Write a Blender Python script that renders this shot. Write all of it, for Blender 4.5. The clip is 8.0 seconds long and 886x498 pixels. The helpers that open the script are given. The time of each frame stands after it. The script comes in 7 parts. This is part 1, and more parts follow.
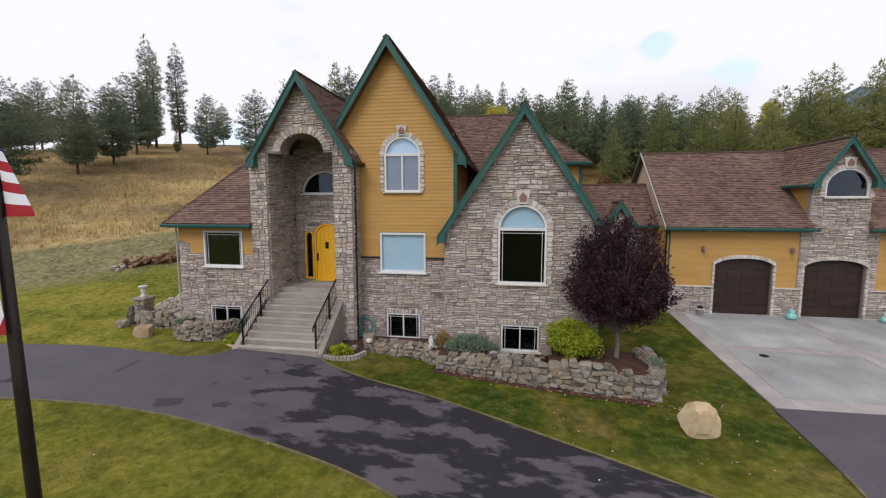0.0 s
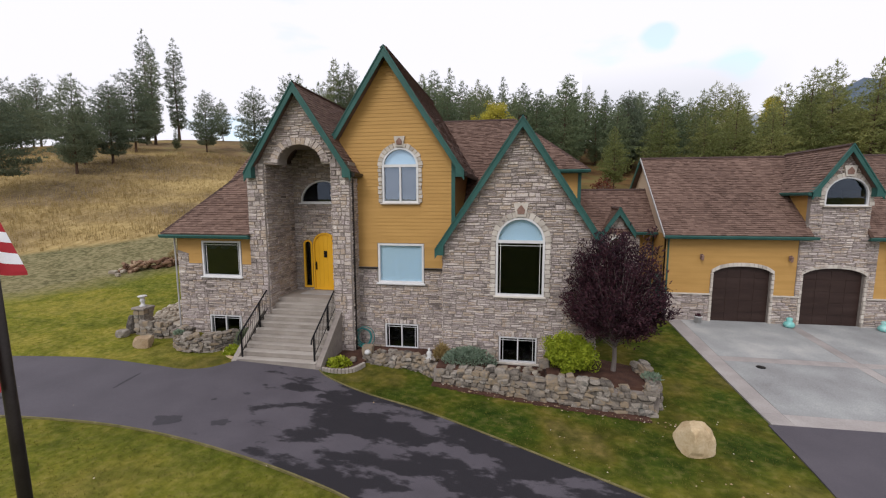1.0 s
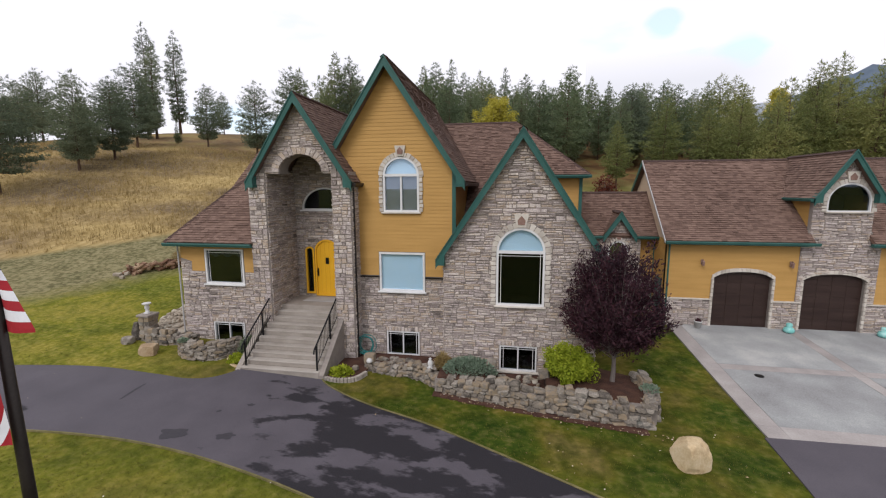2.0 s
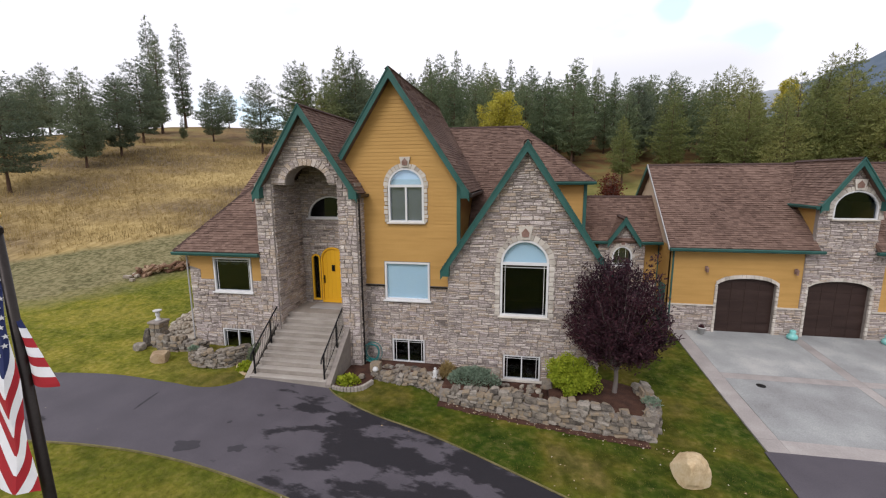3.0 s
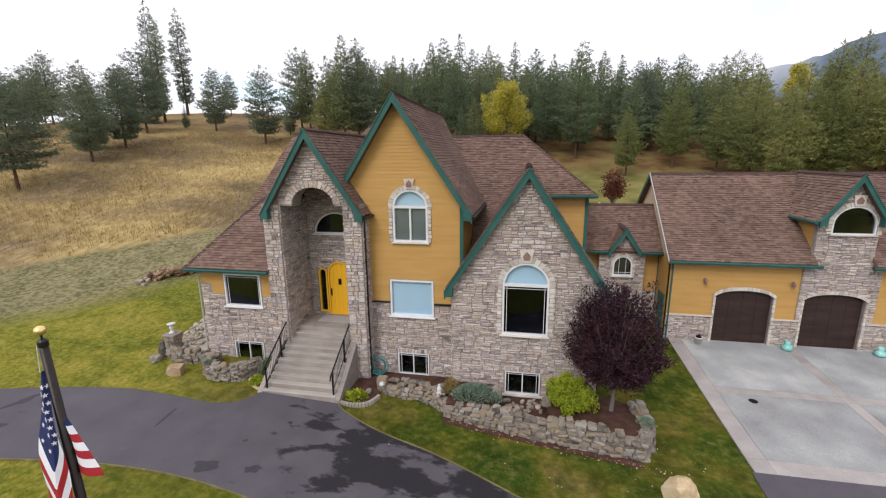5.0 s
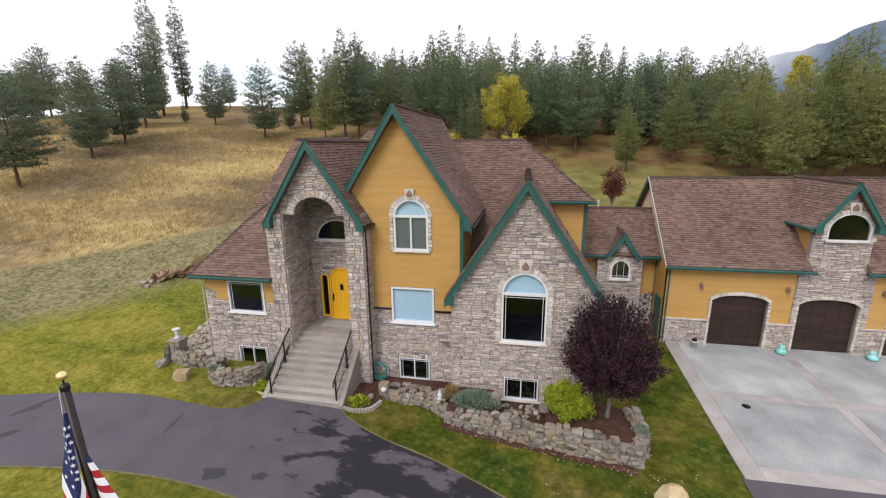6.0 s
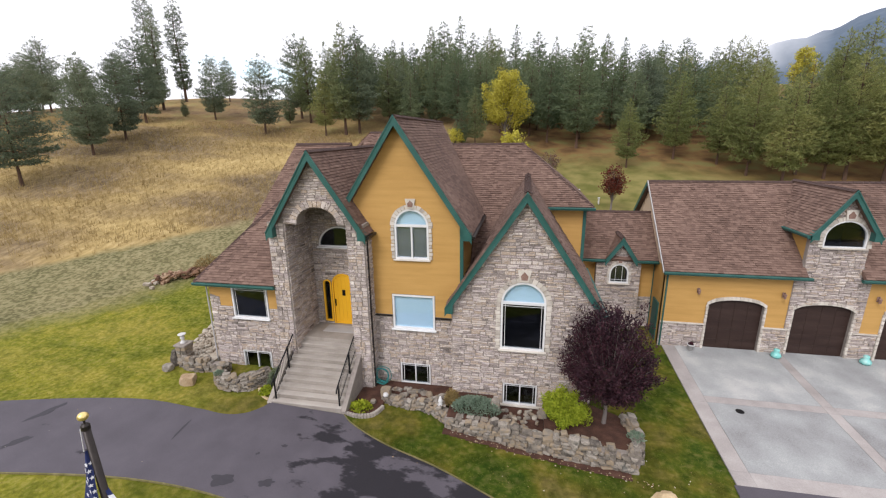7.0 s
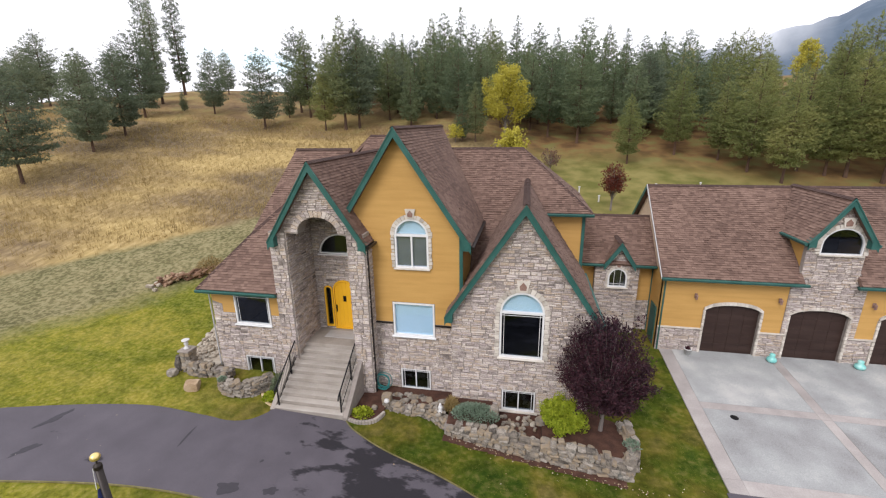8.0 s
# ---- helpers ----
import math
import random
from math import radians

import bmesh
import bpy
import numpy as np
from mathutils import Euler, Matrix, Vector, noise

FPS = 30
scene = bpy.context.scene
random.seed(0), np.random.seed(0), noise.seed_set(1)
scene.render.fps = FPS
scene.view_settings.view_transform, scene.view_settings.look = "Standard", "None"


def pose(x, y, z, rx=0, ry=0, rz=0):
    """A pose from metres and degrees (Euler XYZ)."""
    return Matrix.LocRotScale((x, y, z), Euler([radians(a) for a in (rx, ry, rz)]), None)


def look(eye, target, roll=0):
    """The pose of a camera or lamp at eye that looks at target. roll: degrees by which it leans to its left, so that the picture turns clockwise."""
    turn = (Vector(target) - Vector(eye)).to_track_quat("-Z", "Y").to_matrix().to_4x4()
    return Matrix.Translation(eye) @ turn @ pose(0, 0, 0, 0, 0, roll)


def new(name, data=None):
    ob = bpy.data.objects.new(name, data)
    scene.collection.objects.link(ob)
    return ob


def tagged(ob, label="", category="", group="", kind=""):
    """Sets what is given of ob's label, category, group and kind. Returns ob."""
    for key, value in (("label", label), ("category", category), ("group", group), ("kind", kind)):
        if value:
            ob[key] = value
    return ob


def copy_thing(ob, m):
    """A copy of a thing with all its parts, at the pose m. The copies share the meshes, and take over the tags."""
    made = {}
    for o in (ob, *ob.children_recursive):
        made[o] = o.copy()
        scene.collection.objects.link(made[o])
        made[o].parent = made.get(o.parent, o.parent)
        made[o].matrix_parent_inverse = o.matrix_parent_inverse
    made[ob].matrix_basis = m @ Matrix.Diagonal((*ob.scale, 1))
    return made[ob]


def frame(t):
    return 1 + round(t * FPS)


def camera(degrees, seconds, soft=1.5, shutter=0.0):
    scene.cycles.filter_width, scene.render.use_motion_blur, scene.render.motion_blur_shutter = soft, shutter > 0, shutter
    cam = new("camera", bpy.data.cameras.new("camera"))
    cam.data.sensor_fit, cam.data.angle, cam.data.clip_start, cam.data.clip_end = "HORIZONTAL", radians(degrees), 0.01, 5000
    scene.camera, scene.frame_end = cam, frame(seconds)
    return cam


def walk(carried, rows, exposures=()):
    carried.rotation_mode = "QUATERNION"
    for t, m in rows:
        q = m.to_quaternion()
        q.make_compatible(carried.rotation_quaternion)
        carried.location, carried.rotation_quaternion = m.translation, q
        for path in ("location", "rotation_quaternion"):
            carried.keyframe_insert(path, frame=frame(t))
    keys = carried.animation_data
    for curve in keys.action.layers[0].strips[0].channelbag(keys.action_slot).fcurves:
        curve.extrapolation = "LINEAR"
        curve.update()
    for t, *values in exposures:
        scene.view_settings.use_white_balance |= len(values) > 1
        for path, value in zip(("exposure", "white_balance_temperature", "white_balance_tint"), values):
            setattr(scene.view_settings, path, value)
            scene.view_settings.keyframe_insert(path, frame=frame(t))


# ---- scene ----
cam = camera(92.7, 8.0, soft=1.2)
METRES, EYE, TILT, LEAN, TURN = 6.2, 5.2, -6.0, 0.0, 9.5
ROWS = [
    (0.0, 0.0, 0.0, 0.0, 0.0, 0.0, 0.0),
    (0.5, 0.0085, -0.0, 0.0551, 0.04, -0.39, 0.04),
    (1.0, 0.0159, -0.0004, 0.1107, 0.09, -0.95, 0.07),
    (1.5, 0.0218, -0.002, 0.1685, 0.18, -1.63, 0.13),
    (3.0, 0.0267, -0.0289, 0.3539, 1.05, -3.69, 0.25),
    (3.5, 0.0259, -0.0414, 0.4187, 1.33, -4.37, 0.29),
    (4.0, 0.0256, -0.0539, 0.4837, 1.46, -5.07, 0.33),
    (4.5, 0.0277, -0.0641, 0.5466, 1.51, -5.76, 0.39),
    (6.0, 0.0308, -0.0998, 0.7321, 1.53, -7.83, 0.5),
    (6.5, 0.0322, -0.1132, 0.795, 1.57, -8.52, 0.55),
    (7.0, 0.0352, -0.1222, 0.8584, 1.63, -9.2, 0.59),
    (7.5, 0.04, -0.1262, 0.9227, 1.68, -9.88, 0.64),
    (8.0, 0.0434, -0.1262, 0.987, 1.71, -10.57, 0.68),
]
walk(cam, [(t, pose(0, 0, EYE, TILT, LEAN, TURN) @ pose(METRES * x, METRES * y, METRES * z, 90 + pitch, roll, yaw)) for t, x, y, z, yaw, pitch, roll in ROWS],
     exposures=[(0.0, -0.22, 6350, 15), (1.5, -0.18, 6350, 15), (4.5, 0.02, 6350, 15), (8.0, 0.33, 6350, 15)])

# ---------------------------------------------------------------- light
SUN_EL, SUN_AZ = 44.0, 200.0          # degrees; azimuth clockwise from +y
world = bpy.data.worlds.new("sky")
scene.world = world
world.use_nodes = True
wn, wl = world.node_tree.nodes, world.node_tree.links
wn.clear()
w_out, w_bg = wn.new("ShaderNodeOutputWorld"), wn.new("ShaderNodeBackground")
w_sky = wn.new("ShaderNodeTexSky")
w_sky.sky_type, w_sky.sun_disc = "NISHITA", False
w_sky.sun_elevation, w_sky.sun_rotation = radians(SUN_EL), radians(SUN_AZ)
w_sky.air_density, w_sky.dust_density = 1.0, 2.0
w_geo, w_noise, w_ramp = wn.new("ShaderNodeTexCoord"), wn.new("ShaderNodeTexNoise"), wn.new("ShaderNodeValToRGB")
w_map = wn.new("ShaderNodeMapping")
w_map.inputs["Scale"].default_value = (1.0, 1.0, 3.2)
w_map.inputs["Location"].default_value = (1.65, 0.4, 0.55)
w_noise.inputs["Scale"].default_value, w_noise.inputs["Detail"].default_value = 2.3, 5.0
w_ramp.color_ramp.elements[0].position, w_ramp.color_ramp.elements[1].position = 0.28, 0.38
w_ramp.color_ramp.elements[0].color = (0.66, 0.66, 0.66, 1)
w_mul, w_mix = wn.new("ShaderNodeMix"), wn.new("ShaderNodeMix")
w_mul.data_type = w_mix.data_type = "RGBA"
w_mul.blend_type = "MULTIPLY"
w_mul.inputs[0].default_value = 1.0
w_mul.inputs[7].default_value = (0.2, 0.34, 0.34, 1)
w_mix.inputs[7].default_value = (1.13, 1.135, 1.17, 1)      # bright cloud
wl.new(w_geo.outputs["Generated"], w_map.inputs["Vector"])
wl.new(w_map.outputs["Vector"], w_noise.inputs["Vector"])
w_sum = w_noise.outputs["Fac"]
for hole, size in (((0.404, 0.882, 0.236), 0.06), ((0.269, 0.911, 0.312), 0.042)):      # gaps in the cloud
    w_dist, w_dip, w_add = wn.new("ShaderNodeVectorMath"), wn.new("ShaderNodeMapRange"), wn.new("ShaderNodeMath")
    w_dist.operation = "DISTANCE"
    w_dist.inputs[1].default_value = hole
    w_dip.inputs[1].default_value, w_dip.inputs[2].default_value, w_dip.inputs[3].default_value, w_dip.inputs[4].default_value = 0.0, size, -0.27, 0.0
    wl.new(w_geo.outputs["Generated"], w_dist.inputs[0])
    wl.new(w_dist.outputs["Value"], w_dip.inputs[0])
    wl.new(w_sum, w_add.inputs[0])
    wl.new(w_dip.outputs[0], w_add.inputs[1])
    w_sum = w_add.outputs[0]
wl.new(w_sum, w_ramp.inputs["Fac"])
wl.new(w_sky.outputs["Color"], w_mul.inputs[6])
wl.new(w_mul.outputs[2], w_mix.inputs[6])
wl.new(w_ramp.outputs["Color"], w_mix.inputs[0])
wl.new(w_mix.outputs[2], w_bg.inputs["Color"])
w_bg.inputs["Strength"].default_value = 1.0
wl.new(w_bg.outputs["Background"], w_out.inputs["Surface"])

sun = new("sun", bpy.data.lights.new("sun", "SUN"))
sun.data.energy, sun.data.angle, sun.data.color = 1.7, radians(28), (1.0, 0.98, 0.95)
_d = Vector((math.sin(radians(SUN_AZ)) * math.cos(radians(SUN_EL)), math.cos(radians(SUN_AZ)) * math.cos(radians(SUN_EL)), math.sin(radians(SUN_EL))))
sun.matrix_world = look(_d * 60, (0, 0, 0))

# ---------------------------------------------------------------- materials


def material(name, stops, rough=0.8, scale=4.0, fine=40.0, bump=0.3, bump_scale=None, pieces=0.0, metal=0.0, stretch=(1, 1, 1), spec=0.3, fine_amount=0.35, contrast=0.22, whole=0.0):
    """A ramp of colours run through by a broad and a fine noise; pieces: how much each piece varies of itself."""
    m = bpy.data.materials.new(name)
    m.use_nodes = True
    n, l = m.node_tree.nodes, m.node_tree.links
    b = n["Principled BSDF"]
    b.inputs["Metallic"].default_value = metal
    b.inputs["Specular IOR Level"].default_value = spec
    tc, mp = n.new("ShaderNodeNewGeometry"), n.new("ShaderNodeMapping")
    mp.inputs["Scale"].default_value = stretch
    l.new(tc.outputs["Position"], mp.inputs["Vector"])
    big, small = n.new("ShaderNodeTexNoise"), n.new("ShaderNodeTexNoise")
    big.inputs["Scale"].default_value, big.inputs["Detail"].default_value = scale, 6
    small.inputs["Scale"].default_value, small.inputs["Detail"].default_value = fine, 4
    l.new(mp.outputs["Vector"], big.inputs["Vector"])
    l.new(mp.outputs["Vector"], small.inputs["Vector"])
    mix = n.new("ShaderNodeMix")
    mix.inputs[0].default_value = fine_amount
    l.new(big.outputs["Fac"], mix.inputs[2])
    l.new(small.outputs["Fac"], mix.inputs[3])
    value = mix.outputs[0]
    if pieces:
        oi = n.new("ShaderNodeObjectInfo")
        add, fr = n.new("ShaderNodeMath"), n.new("ShaderNodeMath")
        add.operation, fr.operation = "ADD", "FRACT"
        l.new(oi.outputs["Random"], add.inputs[0])
        l.new(tc.outputs["Random Per Island"], add.inputs[1])
        l.new(add.outputs[0], fr.inputs[0])
        ma = n.new("ShaderNodeMath")
        ma.operation = "MULTIPLY_ADD"
        own, mixed = n.new("ShaderNodeMath"), n.new("ShaderNodeMath")
        own.operation, mixed.operation = "MULTIPLY_ADD", "MULTIPLY"
        own.inputs[1].default_value, own.inputs[2].default_value = whole, 0.0
        mixed.inputs[1].default_value = 1 - whole
        l.new(oi.outputs["Random"], own.inputs[0])
        l.new(fr.outputs[0], mixed.inputs[0])
        l.new(mixed.outputs[0], own.inputs[2])
        l.new(own.outputs[0], ma.inputs[0])
        ma.inputs[1].default_value = pieces
        mb = n.new("ShaderNodeMath")
        mb.operation = "ADD"
        mb.inputs[1].default_value = -pieces / 2
        l.new(value, mb.inputs[0])
        l.new(mb.outputs[0], ma.inputs[2])
        value = ma.outputs[0]
    ramp = n.new("ShaderNodeValToRGB")
    e = ramp.color_ramp.elements
    k = len(stops)
    half = max(contrast, pieces * 0.62)
    while len(e) < k:
        e.new(0.5)
    for i, c in enumerate(stops):
        e[i].position = 0.5 - half + 2 * half * i / (k - 1)
        e[i].color = (*c, 1)
    l.new(value, ramp.inputs["Fac"])
    l.new(ramp.outputs["Color"], b.inputs["Base Color"])
    rr = n.new("ShaderNodeMapRange")
    rr.inputs[3].default_value, rr.inputs[4].default_value = rough - 0.1, min(1, rough + 0.1)
    l.new(big.outputs["Fac"], rr.inputs[0])
    l.new(rr.outputs[0], b.inputs["Roughness"])
    if bump:
        bp = n.new("ShaderNodeBump")
        bp.inputs["Strength"].default_value, bp.inputs["Distance"].default_value = bump, 0.02
        l.new(small.outputs["Fac"], bp.inputs["Height"])
        l.new(bp.outputs["Normal"], b.inputs["Normal"])
    return m


STONE = material("ledgestone", [(0.15, 0.125, 0.11), (0.30, 0.256, 0.234), (0.475, 0.415, 0.372), (0.365, 0.278, 0.198), (0.58, 0.514, 0.462), (0.42, 0.36, 0.345), (0.235, 0.192, 0.165), (0.66, 0.592, 0.528)], 0.9, 1.6, 22, 1.0, pieces=0.56, fine_amount=0.4)
TRIMSTONE = material("pale_cut_stone", [(0.36, 0.32, 0.275), (0.51, 0.465, 0.40), (0.62, 0.57, 0.505)], 0.85, 3, 40, 0.4, pieces=0.4)
CARVED = material("carved_stone", [(0.16, 0.08, 0.06), (0.3, 0.2, 0.16)], 0.85, 10, 60, 0.5)
MORTAR = material("mortar", [(0.20, 0.172, 0.15), (0.30, 0.262, 0.23)], 0.95, 6, 60, 0.4)
ROCK = material("field_rock", [(0.068, 0.059, 0.050), (0.144, 0.124, 0.102), (0.216, 0.186, 0.150), (0.272, 0.208, 0.136), (0.184, 0.164, 0.138), (0.320, 0.282, 0.236), (0.128, 0.124, 0.108)], 0.92, 4, 22, 1.0, pieces=0.6)
BOULDER = material("tan_boulder", [(0.36, 0.25, 0.13), (0.52, 0.40, 0.24), (0.62, 0.52, 0.36)], 0.9, 2.2, 18, 0.9)
BROWNROCK = material("brown_rock", [(0.20, 0.13, 0.075), (0.33, 0.235, 0.14), (0.42, 0.33, 0.22)], 0.9, 2.5, 20, 0.9)
PEBBLE = material("pale_river_rock", [(0.19, 0.155, 0.115), (0.33, 0.285, 0.225), (0.44, 0.40, 0.33)], 0.85, 4, 30, 0.4, pieces=0.5)
SIDING = material("ochre_siding", [(0.392, 0.221, 0.06), (0.45, 0.26, 0.075), (0.498, 0.292, 0.09)], 0.62, 1.2, 30, 0.12, pieces=0.12, stretch=(0.6, 0.6, 5))
# siding of the garage gable, its brighter lighting put into a paler colour
CREAM = material("lit_gable_siding", [(0.50, 0.38, 0.27), (0.58, 0.45, 0.33)], 0.65, 1.2, 30, 0.1)
GREEN = material("green_painted_trim", [(0.018, 0.074, 0.062), (0.026, 0.096, 0.081), (0.042, 0.12, 0.102)], 0.5, 2, 30, 0.08)
SHINGLE = material("brown_asphalt_shingle", [(0.088, 0.053, 0.041), (0.133, 0.082, 0.063), (0.175, 0.111, 0.086), (0.222, 0.145, 0.112)], 0.93, 0.35, 60, 0.5, pieces=0.26, fine_amount=0.6)
RIDGE = material("dark_ridge_shingle", [(0.035, 0.02, 0.017), (0.06, 0.036, 0.03), (0.085, 0.052, 0.042)], 0.93, 1.2, 50, 0.5)
DRIP = material("grey_metal_drip_edge", [(0.33, 0.32, 0.31), (0.45, 0.44, 0.43)], 0.5, 2, 30, 0.05)
WHITE = material("white_vinyl", [(0.58, 0.58, 0.575), (0.69, 0.685, 0.675)], 0.4, 3, 30, 0.03)
BLIND = material("pale_blue_panel", [(0.50, 0.66, 0.76), (0.62, 0.75, 0.82)], 0.7, 0.7, 20, 0.05, stretch=(1, 1, 0.3))
GREYBLIND = material("grey_blind", [(0.13, 0.13, 0.14), (0.19, 0.19, 0.205)], 0.8, 2, 30, 0.1)
CURTAIN = material("grey_blind", [(0.30, 0.29, 0.28), (0.42, 0.41, 0.40)], 0.8, 2, 20, 0.1)
# backing inside the windows; the dark of unlit rooms is put into its colour
ROOM = material("painted_dark_room", [(0.05, 0.045, 0.04), (0.09, 0.08, 0.07)], 0.9, 1, 20, 0)
DOORY = material("yellow_door_paint", [(0.72, 0.37, 0.015), (0.80, 0.44, 0.025)], 0.4, 1.5, 40, 0.05)
GARAGE = material("dark_brown_door", [(0.018, 0.009, 0.007), (0.032, 0.017, 0.013), (0.05, 0.03, 0.024)], 0.5, 1.5, 25, 0.1, stretch=(0.5, 1, 3))
IRON = material("black_iron", [(0.008, 0.008, 0.009), (0.02, 0.02, 0.022)], 0.45, 6, 60, 0.1, metal=0.6)
BRONZE = material("bronze_metal", [(0.02, 0.016, 0.014), (0.04, 0.033, 0.03)], 0.4, 3, 40, 0.05, metal=0.5)
GOLD = material("gilded_ball", [(0.65, 0.48, 0.16), (0.85, 0.68, 0.30)], 0.3, 5, 40, 0.03, metal=0.8)
CONCRETE = material("concrete", [(0.165, 0.155, 0.15), (0.24, 0.24, 0.238), (0.31, 0.318, 0.31), (0.43, 0.42, 0.40)], 0.85, 0.7, 25, 0.2, pieces=0.12)
STEPCON = material("step_concrete", [(0.21, 0.185, 0.155), (0.30, 0.265, 0.228), (0.38, 0.342, 0.298)], 0.85, 1.3, 30, 0.25, pieces=0.1)
BANDCON = material("banding_concrete", [(0.235, 0.213, 0.2), (0.315, 0.286, 0.27), (0.40, 0.37, 0.348)], 0.85, 1.2, 25, 0.2, pieces=0.1)
# paler copy of the step concrete: light on the treads put into colour
TREAD = material("lit_tread_concrete", [(0.25, 0.222, 0.188), (0.345, 0.31, 0.27), (0.42, 0.385, 0.34)], 0.85, 1.1, 30, 0.25, pieces=0.15)
TEAL = material("teal_glaze", [(0.10, 0.38, 0.35), (0.20, 0.52, 0.48), (0.45, 0.66, 0.62)], 0.3, 4, 30, 0.1)
HOSE = material("teal_hose", [(0.015, 0.14, 0.14), (0.03, 0.22, 0.21)], 0.4, 4, 30, 0.05)
SOIL = material("bark_mulch", [(0.03, 0.014, 0.01), (0.07, 0.032, 0.021), (0.115, 0.058, 0.038)], 0.95, 3, 45, 1.0)
BARK = material("bark", [(0.035, 0.022, 0.016), (0.085, 0.05, 0.034), (0.14, 0.085, 0.055)], 0.95, 1.5, 14, 0.8, stretch=(1, 1, 0.3))
GREYBARK = material("grey_bark", [(0.12, 0.10, 0.09), (0.22, 0.19, 0.17)], 0.9, 3, 20, 0.5, stretch=(1, 1, 0.3))
WOOD = material("cut_firewood", [(0.10, 0.05, 0.03), (0.22, 0.13, 0.08), (0.40, 0.30, 0.2)], 0.9, 4, 30, 0.4, pieces=0.5)
PUFF = material("white_statuary", [(0.46, 0.455, 0.44), (0.6, 0.59, 0.57)], 0.7, 6, 40, 0.2)


def leaf(name, stops, pieces=0.5, rough=0.65):
    m = material(name, stops, rough, 0.35, 6, 0, pieces=pieces, spec=0.25, whole=0.45)
    b = m.node_tree.nodes["Principled BSDF"]
    n, l = m.node_tree.nodes, m.node_tree.links
    tr, mx, out = n.new("ShaderNodeBsdfTranslucent"), n.new("ShaderNodeMixShader"), n["Material Output"]
    mx.inputs[0].default_value = 0.38
    l.new(b.inputs["Base Color"].links[0].from_socket, tr.inputs["Color"])
    l.new(b.outputs[0], mx.inputs[1])
    l.new(tr.outputs[0], mx.inputs[2])
    l.new(mx.outputs[0], out.inputs["Surface"])
    return m


NEEDLE = leaf("pine_needles", [(0.074, 0.102, 0.070), (0.123, 0.156, 0.098), (0.172, 0.209, 0.127), (0.234, 0.262, 0.156)])
NEEDLE_FAR = leaf("fir_needles", [(0.080, 0.106, 0.052), (0.133, 0.164, 0.076), (0.186, 0.217, 0.097), (0.248, 0.266, 0.124)])
NEEDLE_DARK = leaf("dark_needles", [(0.067, 0.099, 0.056), (0.112, 0.153, 0.081), (0.157, 0.198, 0.101), (0.208, 0.243, 0.127)])
NEEDLE_OLIVE = leaf("olive_needles", [(0.093, 0.117, 0.039), (0.167, 0.196, 0.064), (0.237, 0.252, 0.086), (0.336, 0.322, 0.112)])
YELLOWLEAF = leaf("yellow_leaves", [(0.30, 0.27, 0.03), (0.47, 0.42, 0.06), (0.62, 0.55, 0.10)])
LIMELEAF = leaf("lime_leaves", [(0.13, 0.19, 0.012), (0.27, 0.33, 0.02), (0.42, 0.45, 0.04)])
PLUMLEAF = leaf("plum_leaves", [(0.018, 0.010, 0.016), (0.041, 0.017, 0.025), (0.081, 0.030, 0.039), (0.172, 0.067, 0.069)])
REDLEAF = leaf("red_leaves", [(0.08, 0.02, 0.012), (0.17, 0.045, 0.025)])
TWIG = leaf("dull_red_leaves", [(0.10, 0.055, 0.045), (0.18, 0.10, 0.08)])
SAGELEAF = leaf("sage_leaves", [(0.11, 0.16, 0.11), (0.2, 0.27, 0.19), (0.3, 0.37, 0.28)])
DRYGRASS = leaf("dry_grass_blades", [(0.17, 0.12, 0.052), (0.27, 0.195, 0.08), (0.38, 0.285, 0.12), (0.32, 0.235, 0.1)], 0.25)
LAWNGRASS = leaf("lawn_blades", [(0.07, 0.08, 0.009), (0.13, 0.125, 0.016), (0.21, 0.175, 0.04)], 0.6)

def glass(name, tint, least, most):
    m = bpy.data.materials.new(name)
    m.use_nodes = True
    n, l = m.node_tree.nodes, m.node_tree.links
    n.clear()
    o, mx, t, g, f, r = (n.new("ShaderNode" + k) for k in ("OutputMaterial", "MixShader", "BsdfTransparent", "BsdfGlossy", "LayerWeight", "MapRange"))
    t.inputs[0].default_value = (*tint, 1)
    g.inputs["Color"].default_value, g.inputs["Roughness"].default_value = (0.72, 0.84, 1.0, 1), 0.02
    f.inputs["Blend"].default_value = 0.25
    r.inputs[3].default_value, r.inputs[4].default_value = least, most
    l.new(f.outputs["Facing"], r.inputs[0])
    l.new(r.outputs[0], mx.inputs[0])
    l.new(t.outputs[0], mx.inputs[1])
    l.new(g.outputs[0], mx.inputs[2])
    l.new(mx.outputs[0], o.inputs["Surface"])
    return m


GLASS = glass("window_glass", (0.45, 0.48, 0.5), 0.03, 0.38)
SKYGLASS = glass("coated_glass", (0.9, 0.94, 0.96), 0.10, 0.6)


